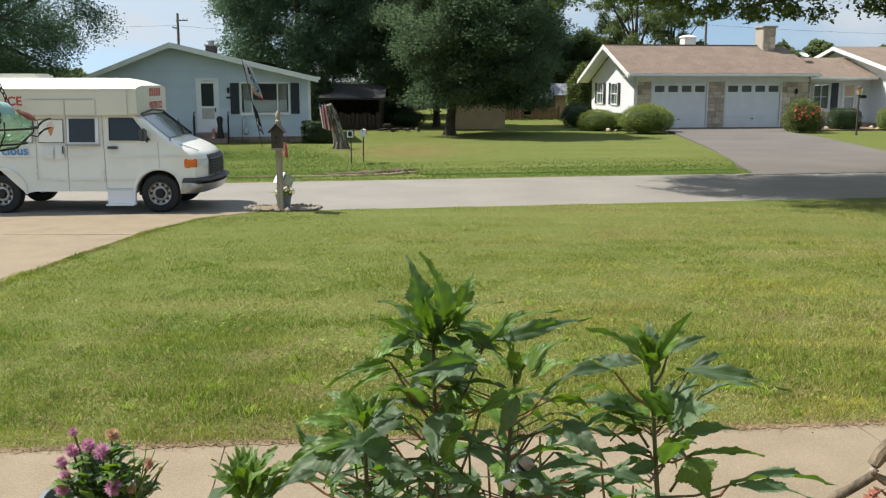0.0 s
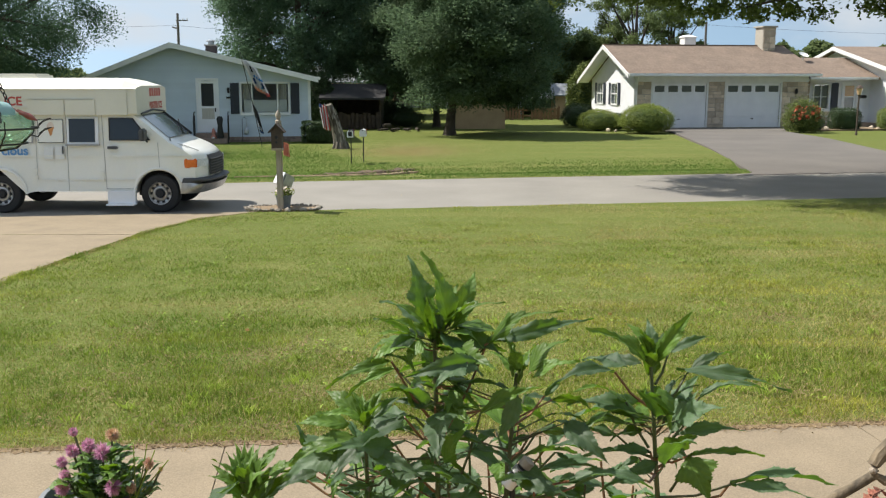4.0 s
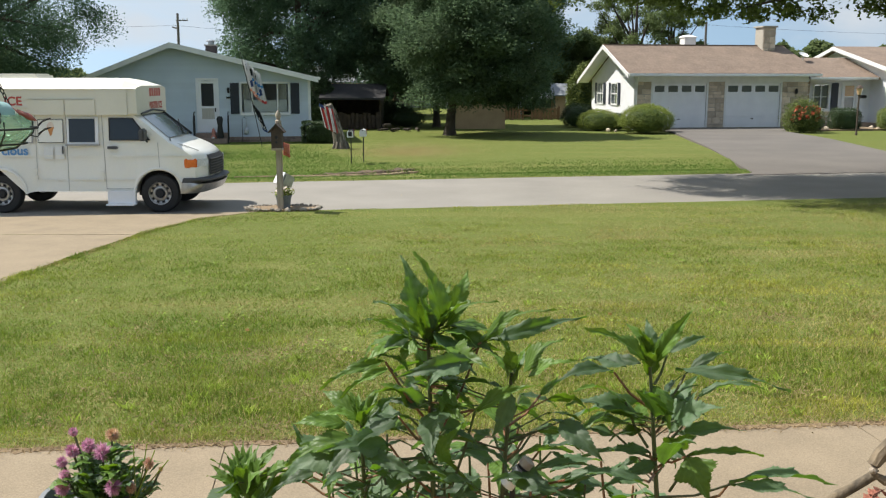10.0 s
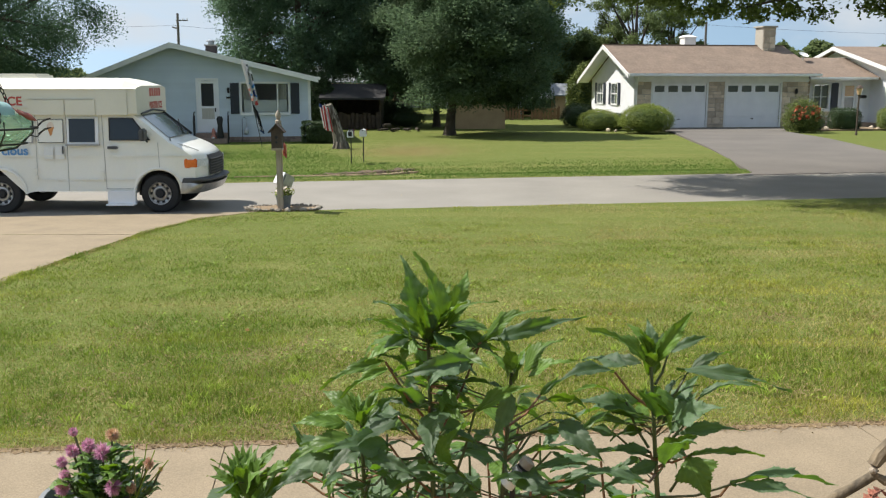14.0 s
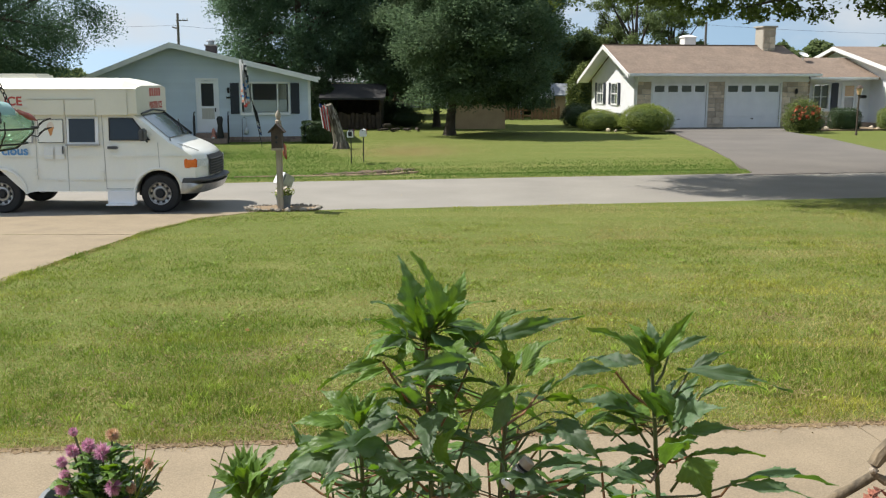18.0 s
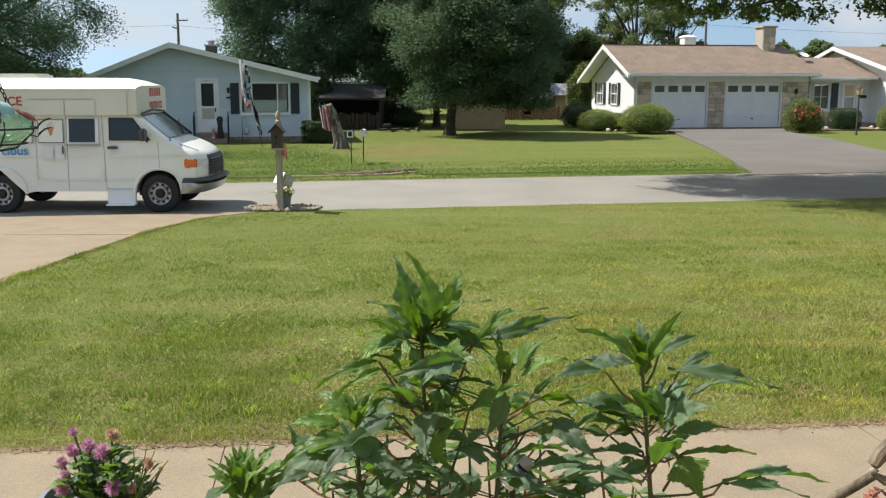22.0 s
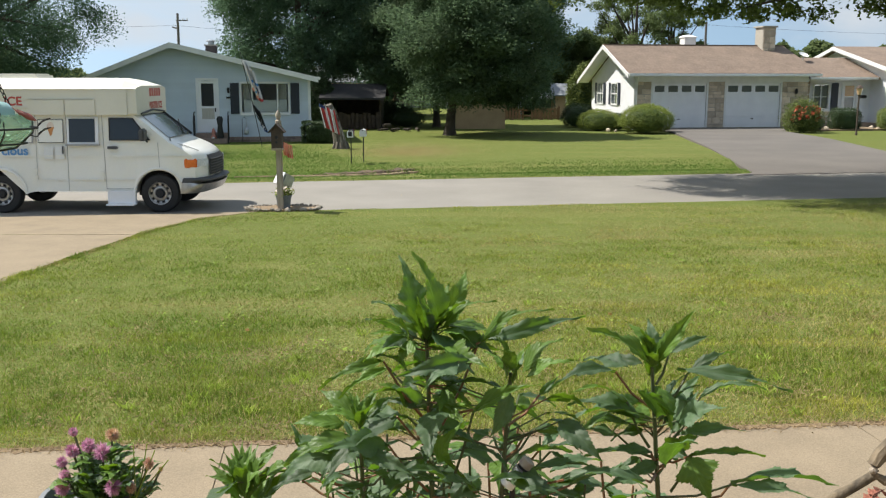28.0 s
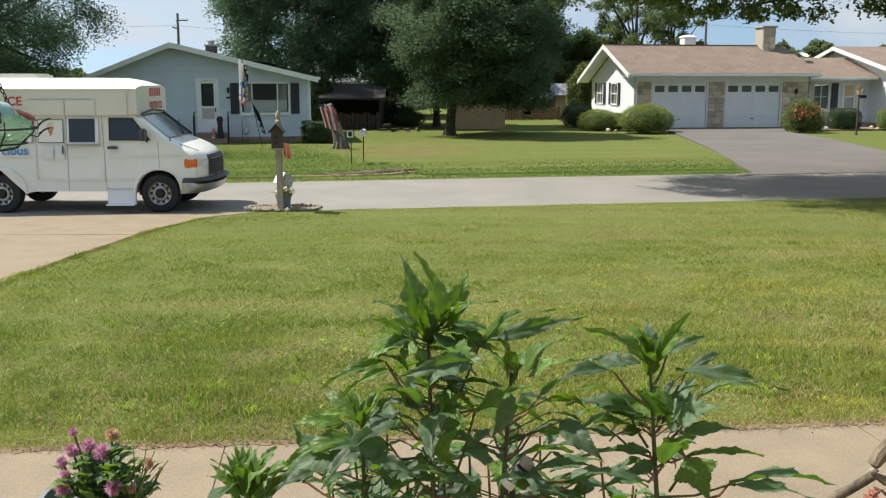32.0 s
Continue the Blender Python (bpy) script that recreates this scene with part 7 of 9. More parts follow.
mallow_leaf(mallow_side, (-0.124, 0.030, 1.214), (-0.226, 0.020, 1.228), 0.36, 0)
mallow_leaf(mallow_side, (-0.058, -0.020, 1.193), (-0.217, -0.060, 1.204), 0.30, 0)
mallow_leaf(mallow_side, (0.004, 0.030, 1.214), (0.172, 0.020, 1.231), 0.26, 0)
mallow_leaf(mallow_side, (0.015, 0.020, 1.193), (0.016, 0.040, 1.130), 0.60, 0)
mallow_leaf(mallow_side, (0.009, -0.080, 1.209), (0.171, -0.100, 1.220), 0.20, 1, (-0.005, 0.000, 1.092))
mallow_leaf(mallow_side, (0.006, -0.090, 1.214), (0.046, -0.140, 1.130), 1.0, 1)
mallow_leaf(mallow_side, (-0.047, -0.030, 1.173), (-0.150, -0.080, 1.154), 0.40, 0)
mallow_leaf(mallow_side, (0.105, -0.080, 1.146), (0.326, -0.120, 1.162), 0.24, 0, (0.087, 0.000, 1.075))
mallow_leaf(mallow_side, (0.101, -0.100, 1.153), (0.276, -0.140, 1.137), 0.26, 0)
mallow_leaf(mallow_side, (-0.087, -0.100, 1.163), (-0.191, -0.140, 1.155), 0.50, 0)
mallow_leaf(mallow_side, (-0.003, 0.050, 1.167), (0.083, 0.080, 1.197), 0.40, 0)
mallow_leaf(mallow_side, (-0.068, 0.050, 1.153), (-0.118, 0.060, 1.121), 0.50, 0)

# young bright green mallow shoot
mallow_low = mallow(-0.458, 2.05, 0.40, (0.007, 1.103), "young bright green mallow shoot", 3)
mallow_leaf(mallow_low, (0.001, 0.000, 1.078), (-0.077, -0.020, 1.139), 0.34, 1)
mallow_leaf(mallow_low, (-0.014, 0.000, 1.081), (-0.045, 0.020, 1.179), 0.34, 1)
mallow_leaf(mallow_low, (-0.004, 0.050, 1.075), (-0.038, 0.080, 1.180), 0.30, 1)
mallow_leaf(mallow_low, (0.006, 0.060, 1.067), (-0.016, 0.090, 1.185), 0.30, 1)
mallow_leaf(mallow_low, (0.023, 0.020, 1.085), (0.029, 0.050, 1.188), 0.36, 1)
mallow_leaf(mallow_low, (0.035, 0.000, 1.089), (0.080, 0.000, 1.198), 0.34, 1)
mallow_leaf(mallow_low, (-0.001, 0.000, 1.089), (-0.011, 0.000, 1.167), 0.34, 1)
mallow_leaf(mallow_low, (-0.020, 0.050, 1.052), (-0.097, 0.090, 1.120), 0.26, 1)
mallow_leaf(mallow_low, (0.028, 0.060, 1.056), (0.078, 0.080, 1.134), 0.34, 1)
mallow_leaf(mallow_low, (0.022, -0.050, 1.101), (0.066, -0.070, 1.176), 0.40, 1)
mallow_leaf(mallow_low, (-0.003, -0.050, 1.095), (-0.046, -0.080, 1.125), 0.40, 1)

# spreading mallow stems with broad blue-green leaves
mallow_left = mallow(-0.168, 2.05, 0.40, (-0.017, 1.262), "spreading mallow stems with broad blue-green leaves", 4)
mallow_leaf(mallow_left, (-0.026, 0.050, 1.247), (-0.123, 0.100, 1.302), 0.34, 1)
mallow_leaf(mallow_left, (-0.019, 0.060, 1.241), (-0.056, 0.080, 1.308), 0.36, 1)
mallow_leaf(mallow_left, (-0.009, 0.060, 1.241), (0.018, 0.100, 1.302), 0.36, 1)
mallow_leaf(mallow_left, (-0.004, 0.080, 1.232), (0.062, 0.100, 1.288), 0.34, 0)
mallow_leaf(mallow_left, (-0.017, 0.000, 1.258), (-0.114, -0.030, 1.286), 0.30, 1)
mallow_leaf(mallow_left, (-0.070, 0.020, 1.239), (-0.177, 0.000, 1.252), 0.36, 1)
mallow_leaf(mallow_left, (-0.041, -0.020, 1.209), (-0.182, -0.060, 1.179), 0.36, 1)
mallow_leaf(mallow_left, (-0.084, 0.020, 1.179), (-0.210, -0.020, 1.103), 0.36, 0)
mallow_leaf(mallow_left, (-0.118, -0.030, 1.153), (-0.224, -0.080, 1.115), 0.40, 0)
mallow_leaf(mallow_left, (-0.154, 0.050, 1.167), (-0.190, 0.080, 1.232), 0.30, 0)
mallow_leaf(mallow_left, (-0.197, 0.060, 1.121), (-0.151, 0.080, 1.190), 0.40, 0)
mallow_leaf(mallow_left, (-0.071, 0.020, 1.179), (-0.105, 0.020, 1.117), 0.50, 0)
mallow_leaf(mallow_left, (-0.014, -0.050, 1.181), (-0.096, -0.100, 1.163), 0.40, 0)
mallow_leaf(mallow_left, (-0.001, -0.060, 1.132), (-0.090, -0.100, 1.130), 0.34, 0)
mallow_leaf(mallow_left, (0.011, -0.040, 1.164), (0.063, -0.060, 1.212), 0.40, 1)
mallow_leaf(mallow_left, (0.035, -0.020, 1.142), (0.086, -0.020, 1.155), 0.40, 1)
mallow_leaf(mallow_left, (0.001, 0.000, 1.119), (-0.019, 0.000, 1.071), 0.50, 0)


def fill_leaves(p, n, z0, z1, reach, seed, young=0.25, xs=(-1, 1)):
    """Smaller leaves on short stalks all round a stem."""
    rng = random.Random(seed)
    tx, tz = p["tip_x"], p["tip_z"]
    for i in range(n):
        z = rng.uniform(z0, z1)
        f = max(0, min(1, z / tz))
        x = tx * f * f
        a = rng.uniform(0, 6.283)
        rr = reach * rng.uniform(0.25, 1.0)
        base = Vector((x + rr * math.cos(a) * abs(xs[1] if math.cos(a) > 0 else xs[0]), rr * math.sin(a), z + rr * rng.uniform(0.1, 0.6)))
        ln = rng.uniform(0.07, 0.17)
        m = Matrix.Translation(base) @ Matrix.Rotation(a + rng.uniform(-0.5, 0.5), 4, "Z") @ Matrix.Rotation(rng.uniform(-0.75, 0.65), 4, "Y") @ Matrix.Rotation(rng.uniform(-0.7, 0.7), 4, "X")
        k = 1 if rng.random() < young else 0
        piece("leaf", LEAF_MESHES[k, i % 5], p, m @ Matrix.Diagonal((ln, ln * rng.uniform(0.35, 0.5), ln * 0.5, 1)))
        part("leaf_stalk", tube(bmesh.new(), [(x, 0, z), base], [0.002, 0.0016], 4), M_REDSTEM if i % 4 == 0 else M_STEM, p)


fill_leaves(mallow_main, 26, 1.28, 1.47, 0.05, 1, 0.6)
fill_leaves(mallow_main, 24, 0.98, 1.36, 0.15, 2, 0.2)
fill_leaves(mallow_middle, 15, 1.0, 1.30, 0.14, 3, 0.3)
fill_leaves(mallow_side, 14, 1.22, 1.36, 0.05, 4, 0.6)
fill_leaves(mallow_side, 11, 0.95, 1.25, 0.12, 5, 0.2)
fill_leaves(mallow_left, 16, 0.96, 1.2, 0.14, 6, 0.35)
fill_leaves(mallow_low, 16, 0.98, 1.12, 0.05, 7, 0.8)


def crown_leaves(p, n, reach, seed):
    """Young folded leaves that stand up round the tip of a stem."""
    rng = random.Random(seed)
    at = Vector((p["tip_x"], 0, p["tip_z"]))
    for i in range(n):
        a = i * 2.4 + rng.uniform(-0.3, 0.3)
        ln = reach * rng.uniform(0.55, 1.0)
        m = Matrix.Translation(at + Vector((0.008 * math.cos(a), 0.008 * math.sin(a), rng.uniform(-0.03, 0.02)))) @ Matrix.Rotation(a, 4, "Z")
        m = m @ Matrix.Rotation(-radians(rng.uniform(38, 76)), 4, "Y") @ Matrix.Diagonal((ln, ln * rng.uniform(0.30, 0.42), ln * 0.5, 1))
        piece("leaf", LEAF_MESHES[1, i % 5], p, m)


crown_leaves(mallow_main, 9, 0.125, 51)
crown_leaves(mallow_side, 9, 0.11, 52)
crown_leaves(mallow_middle, 7, 0.085, 53)
crown_leaves(mallow_low, 8, 0.11, 54)
crown_leaves(mallow_left, 7, 0.08, 55)


# ground shoots that fill the foot of the bed
def foot_shoots():
    t = thing("foliage_clump", pose(0.05, 2.25, 0.40), "low tangle of mallow shoots and dark leaves", "plant")
    rng = random.Random(17)
    for i in range(36):
        x = rng.uniform(-0.30, 0.52)
        h = rng.uniform(0.92, 1.14)
        y = rng.uniform(-0.12, 0.22)
        part("shoot", tube(bmesh.new(), [(x, y, -0.02), (x + rng.uniform(-0.03, 0.03), y, h * 0.6), (x + rng.uniform(-0.05, 0.05), y, h)], [0.006, 0.005, 0.003], 5), M_STEM if i % 3 else M_REDSTEM, t)
        for j in range(3):
            z = h * rng.uniform(0.78, 1.0)
            a = rng.uniform(0, 6.28)
            ln = rng.uniform(0.11, 0.20)
            m = Matrix.Translation((x, y, z)) @ Matrix.Rotation(a, 4, "Z") @ Matrix.Rotation(rng.uniform(-0.5, 0.4), 4, "Y") @ Matrix.Diagonal((ln, ln * 0.4, ln * 0.5, 1))
            piece("leaf", LEAF_MESHES[0 if rng.random() < 0.75 else 1, i % 5], t, m)


foot_shoots()
slab("soil_bed_front", [(-2.6, 1.3), (3.0, 1.3), (3.0, 3.4), (-2.6, 3.4)], -0.05, 0.40, M_SOIL, "dark raised planting bed before the walk", "bed")
slab("porch_floor", [(-4.5, -1.6), (4.5, -1.6), (4.5, 1.28), (-4.5, 1.28)], -0.05, 0.75, M_CONC, "plain concrete porch floor", "porch")
slab("wall_north", [(-7.0, -2.2), (7.0, -2.2), (7.0, -1.62), (-7.0, -1.62)], -0.05, 3.6, M_BEIGE, "plain house wall behind the porch", "wall")
slab("porch_wall", [(-3.2, 1.95), (-0.62, 1.95), (-0.62, 2.75), (-3.2, 2.75)], 0.405, 1.06, M_CONC, "low plain porch wall carrying a flower pot", "wall")


def dahlia_pot():
    p = thing("flower_pot", pose(-0.875, 2.3, 1.068), "dark blue-grey pot of fading purple dahlias", "flower pot")
    part("pot", lathe(bmesh.new(), [(0.085, 0.0), (0.11, 0.28), (0.118, 0.292), (0.118, 0.307), (0.105, 0.307), (0.10, 0.27)], 26, Matrix.Translation((-0.04, 0, 0))), M_POT, p, "dark blue-grey pot", smooth=True)
    part("soil", lathe(bmesh.new(), [(0.1, 0.25), (0.1, 0.262)], 20, Matrix.Translation((-0.04, 0, 0))), M_SOIL, p)
    rng = random.Random(6)
    for i in range(230):
        a, r = rng.uniform(0, 6.28), rng.uniform(0.0, 0.105)
        x, y = 0.01 + r * math.cos(a) * 1.05, r * math.sin(a) * 0.8
        z = 0.265 + rng.uniform(0.0, 0.16) * (1.1 - r * 5)
        ln = rng.uniform(0.028, 0.058)
        m = Matrix.Translation((x, y, z)) @ Matrix.Rotation(a + rng.uniform(-0.6, 0.6), 4, "Z") @ Matrix.Rotation(rng.uniform(-0.8, 0.3), 4, "Y") @ Matrix.Diagonal((ln, ln * 0.75, ln * 0.5, 1))
        piece("leaf", LEAF_MESHES[0 if rng.random() < 0.35 else 1, i % 5], p, m)
    heads = ((-0.058, -0.02, 0.479, 0.017, 0), (0.026, 0.02, 0.456, 0.025, 1), (-0.064, -0.02, 0.428, 0.027, 0), (-0.088, -0.03, 0.403, 0.021, 0), (-0.030, 0.0, 0.435, 0.026, 0), (0.012, -0.02, 0.426, 0.032, 0),
             (-0.075, -0.05, 0.378, 0.019, 0), (-0.080, -0.06, 0.345, 0.027, 0), (0.057, -0.08, 0.358, 0.030, 0), (0.128, -0.02, 0.395, 0.020, 1), (0.094, -0.06, 0.346, 0.018, 1), (0.152, 0.0, 0.372, 0.009, 1))
    for i, (x, y, z, r, old) in enumerate(heads):
        r *= 0.88
        part("flower_stalk", tube(bmesh.new(), [(x * 0.4, 0, 0.26), (x * 0.8, y * 0.6, z - 0.06), (x, y, z)], [0.004, 0.003, 0.003], 5), M_STEM, p)
        bm = bmesh.new()
        axis = Vector((rng.uniform(-0.3, 0.3), -0.5, 0.75)).normalized()
        q = axis.to_track_quat("Z", "Y").to_matrix()
        for ring in range(8):
            k = 9 + ring * 3 - max(0, ring - 5) * 4
            el = radians(85 - ring * 19)
            for j in range(k):
                a = j / k * 6.283 + ring * 0.3 + rng.uniform(-0.1, 0.1)
                d = Vector((math.cos(a) * math.cos(el), math.sin(a) * math.cos(el), math.sin(el)))
                s = d.cross(Vector((0.01, 0.02, 1))).normalized()
                u = s.cross(d)
                ln, wd = r * rng.uniform(0.72, 1.05), r * 0.085
                c = Vector((x, y, z))
                pts = [d * 0.15 * r, d * ln * 0.6 + s * wd, d * ln, d * ln * 0.6 - s * wd]
                mid = d * ln * 0.6 - u * wd * 0.5
                vs = [bm.verts.new(c + q @ w) for w in pts]
                vm = bm.verts.new(c + q @ mid)
                for f in ((vs[0], vs[1], vm), (vs[1], vs[2], vm), (vs[2], vs[3], vm), (vs[3], vs[0], vm)):
                    bm.faces.new(f)
        part("flower_head", bm, M_PETALOLD if old else M_PETAL, p, "faded yellow-pink bloom" if old else "purple pink bloom with pale petal tips")
    for a, b in (((0.09, -0.02, 0.3), (0.145, -0.02, 0.43)), ((0.09, -0.02, 0.31), (0.085, 0.0, 0.435)), ((0.10, 0, 0.31), (0.175, -0.01, 0.40)), ((0.09, 0, 0.3), (0.12, 0.0, 0.44))):
        part("bare_stalk", tube(bmesh.new(), [a, b], [0.0022, 0.0014], 5), M_TUFT, p)


dahlia_pot()


def hanging_basket():
    # the origin is at the top of the chains, so that it can swing there
    b = thing("hanging_basket", pose(-1.43, 3.0, 2.78), "wire hanging planter with teal and pale green glass bowls on chains", "hanging planter")
    z0 = -0.519
    part("bowl", lathe(bmesh.new(), [(0.02, z0 - 0.058), (0.07, z0 - 0.052), (0.112, z0 - 0.030), (0.136, z0 + 0.004), (0.138, z0 + 0.030), (0.122, z0 + 0.056), (0.114, z0 + 0.054), (0.128, z0 + 0.028), (0.126, z0 + 0.004),
                                     (0.10, z0 - 0.024), (0.0, z0 - 0.046)], 28), M_PALEGREEN, b, "pale green glass bowl", smooth=True)
    part("dome", lathe(bmesh.new(), [(0.088, z0 + 0.050), (0.084, z0 + 0.072), (0.066, z0 + 0.090), (0.03, z0 + 0.100), (0.0, z0 + 0.102)], 24), M_TEAL, b, "teal glass dome", smooth=True)
    part("rim", tube(bmesh.new(), [(0.15 * math.cos(a), 0.15 * math.sin(a), z0 + 0.012) for a in [i * 6.2832 / 24 for i in range(25)]], 0.0035, 5), M_BLACKIRON, b)
    part("rim", tube(bmesh.new(), [(0.115 * math.cos(a), 0.115 * math.sin(a), z0 - 0.036) for a in [i * 6.2832 / 24 for i in range(25)]], 0.003, 5), M_BLACKIRON, b)
    for i in range(8):
        a = i * math.pi / 4
        part("basket_wire", tube(bmesh.new(), [(0.145 * math.cos(a), 0.145 * math.sin(a), z0 + 0.035), (0.146 * math.cos(a), 0.146 * math.sin(a), z0 + 0.0), (0.09 * math.cos(a), 0.09 * math.sin(a), z0 - 0.05),
                                               (0.02 * math.cos(a), 0.02 * math.sin(a), z0 - 0.062)], 0.0025, 4), M_BLACKIRON, b)
    for s, zz in ((1, 0.0), (1, -0.028)):
        pts = [(0.15, -0.03, z0 + 0.02 + zz), (0.17, -0.03, z0 + 0.016 + zz), (0.19, -0.03, z0 + 0.035 + zz), (0.215, -0.03, z0 + 0.045 + zz), (0.195, -0.03, z0 + 0.04 + zz), (0.175, -0.03, z0 + 0.025 + zz)]
        part("scroll", tube(bmesh.new(), pts, 0.002, 5), M_BLACKIRON, b, "dark wire leaf scroll")
    me = mesh_of("chain_link", tube(bmesh.new(), [(0.006 * math.cos(a), 0, 0.012 * math.sin(a)) for a in [i * 6.2832 / 8 for i in range(9)]], 0.0022, 4), M_BLACKIRON)
    ring = Vector((0, 0, -0.25))
    for a in (1.36, 3.4, 5.43, None):
        e = Vector((0, 0, 0)) if a is None else Vector((0.145 * math.cos(a), 0.145 * math.sin(a), z0 + 0.035))
        e -= ring
        ln = e.length
        n = int(ln / 0.0195)
        ch = new("chain")
        ch.parent = b
        q = e.to_track_quat("Z", "Y").to_matrix().to_4x4()
        for i in range(n):
            piece("chain_link", me, ch, Matrix.Translation(ring) @ q @ Matrix.Translation((0, 0, (i + 0.5) * ln / n)) @ Matrix.Rotation(radians(90 * (i % 2)), 4, "Z"))
    # a small rust-red bird figure perched on the rim
    bird = part("bird_figure", lathe(bmesh.new(), [(0.001, -0.034), (0.005, -0.030), (0.007, -0.011), (0.0095, 0.004), (0.009, 0.016), (0.005, 0.026), (0.0015, 0.036)], 12, pose(0.140, -0.03, z0 + 0.054, 0, 118, 0)), M_RUST, b,
                "rust-red bird figure on the rim", smooth=True)
    part("wing", prism(bmesh.new(), [(0.104, z0 + 0.080), (0.122, z0 + 0.066), (0.142, z0 + 0.056), (0.128, z0 + 0.054)], -0.046, -0.042, "y"), M_RUST, bird)
    h = thing("garden_hook", pose(-2.1, 3.0, 0.38), "black iron shepherd's hook standing in the bed", "garden hook")
    part("pole", tube(bmesh.new(), [(0, 0, -0.2), (0, 0, 2.2), (0.05, 0, 2.45), (0.2, 0, 2.6), (0.4, 0, 2.62), (0.6, 0, 2.52), (0.672, 0, 2.41)], 0.01, 8), M_BLACKIRON, h)
    return b


basket = hanging_basket()


def cut_branch():
    t = thing("wooden_branch", pose(0, 2.2, 0), "grey driftwood stick with a forked end leaning over the bed", "branch")
    part("branch", tube(bmesh.new(), [(0.70, 0, 0.42), (0.917, 0, 1.372), (0.967, 0, 1.409), (1.023, 0, 1.443), (1.065, 0, 1.471)], [0.013, 0.013, 0.0135, 0.0125, 0.012], 10), M_WOODGREY, t, "grey weathered stick", smooth=True)
    part("fork", tube(bmesh.new(), [(1.060, 0, 1.477), (1.056, 0, 1.494), (1.073, 0.004, 1.518), (1.111, 0.01, 1.558)], [0.009, 0.0165, 0.0185, 0.0175], 9), M_WOODGREY, t, smooth=True)
    part("fork", tube(bmesh.new(), [(1.063, 0, 1.465), (1.080, -0.01, 1.456), (1.121, -0.02, 1.465)], [0.008, 0.013, 0.012], 8), M_WOODGREY, t, smooth=True)
    part("knot", lathe(bmesh.new(), [(0.002, -0.008), (0.009, -0.006), (0.010, 0.002), (0.006, 0.008), (0.002, 0.009)], 9, pose(1.052, -0.008, 1.482, 60, 20, 0)), M_WOOD, t, "pale cut knot", smooth=True)
    c = thing("red_leaf_plant", pose(1.12, 2.22, 0.40), "dark red leaves in the corner of the bed", "plant")
    rng = random.Random(9)
    part("stem", tube(bmesh.new(), [(0, 0, -0.02), (0, 0, 0.98)], 0.006, 5), M_REDSTEM, c)
    me = bpy.data.meshes.new("red_leaf")
    b_ = make_mallow_leaf(55, True)
    b_.to_mesh(me)
    b_.free()
    me.materials.append(M_MULCH)
    for i in range(22):
        ln = rng.uniform(0.025, 0.045)
        piece("red_leaf", me, c, Matrix.Translation((rng.uniform(-0.08, 0.05), rng.uniform(-0.04, 0.04), rng.uniform(0.955, 1.005))) @ Matrix.Rotation(rng.uniform(0, 6.28), 4, "Z") @ Matrix.Rotation(rng.uniform(-0.8, 0.3), 4, "Y") @ Matrix.Diagonal((ln, ln * 0.6, ln * 0.5, 1)))
    s = thing("garden_light", pose(0.150, 1.93, 0.40), "small white and grey garden stake light among the leaves", "garden light")
    part("stake", tube(bmesh.new(), [(0, 0, -0.05), (0, 0, 1.165)], 0.006, 6), M_BLACKIRON, s)
    lean = pose(0.0, 0, 1.175, 0, 40, 0)
    for nm, z0, z1, rad, mt, lb in (("head", -0.022, 0.006, 0.0165, M_WHITE, "shiny white ribbed head"), ("band", 0.006, 0.014, 0.0135, M_DARK, "dark band"), ("collar", 0.014, 0.030, 0.0165, M_CHROME, "grey metal collar"),
                                    ("band", 0.030, 0.036, 0.0135, M_DARK, ""), ("cap", 0.036, 0.056, 0.0155, M_STONEGREY, "dull grey end cap")):
        part(nm, lathe(bmesh.new(), [(rad * 0.8, z0), (rad, z0 + 0.002), (rad * 0.94, (z0 + z1) / 2), (rad, z1 - 0.002), (rad * 0.8, z1)], 16, lean), mt, s, lb, smooth=True)


cut_branch()


# ---- turf: single blades, denser near the walk ----
def field(x, y, sx, sy, seed):
    """Smooth random values from 0 to 1, with patches of the given size."""
    g = np.random.default_rng(seed).uniform(0, 1, (128, 128))
    u, w = x / sx + 41.3, y / sy + 17.7
    i, j = np.floor(u).astype(int), np.floor(w).astype(int)
    fu, fw = u - i, w - j
    fu, fw = fu * fu * (3 - 2 * fu), fw * fw * (3 - 2 * fw)
    i0, i1, j0, j1 = i % 128, (i + 1) % 128, j % 128, (j + 1) % 128
    return (g[i0, j0] * (1 - fu) + g[i1, j0] * fu) * (1 - fw) + (g[i0, j1] * (1 - fu) + g[i1, j1] * fu) * fw


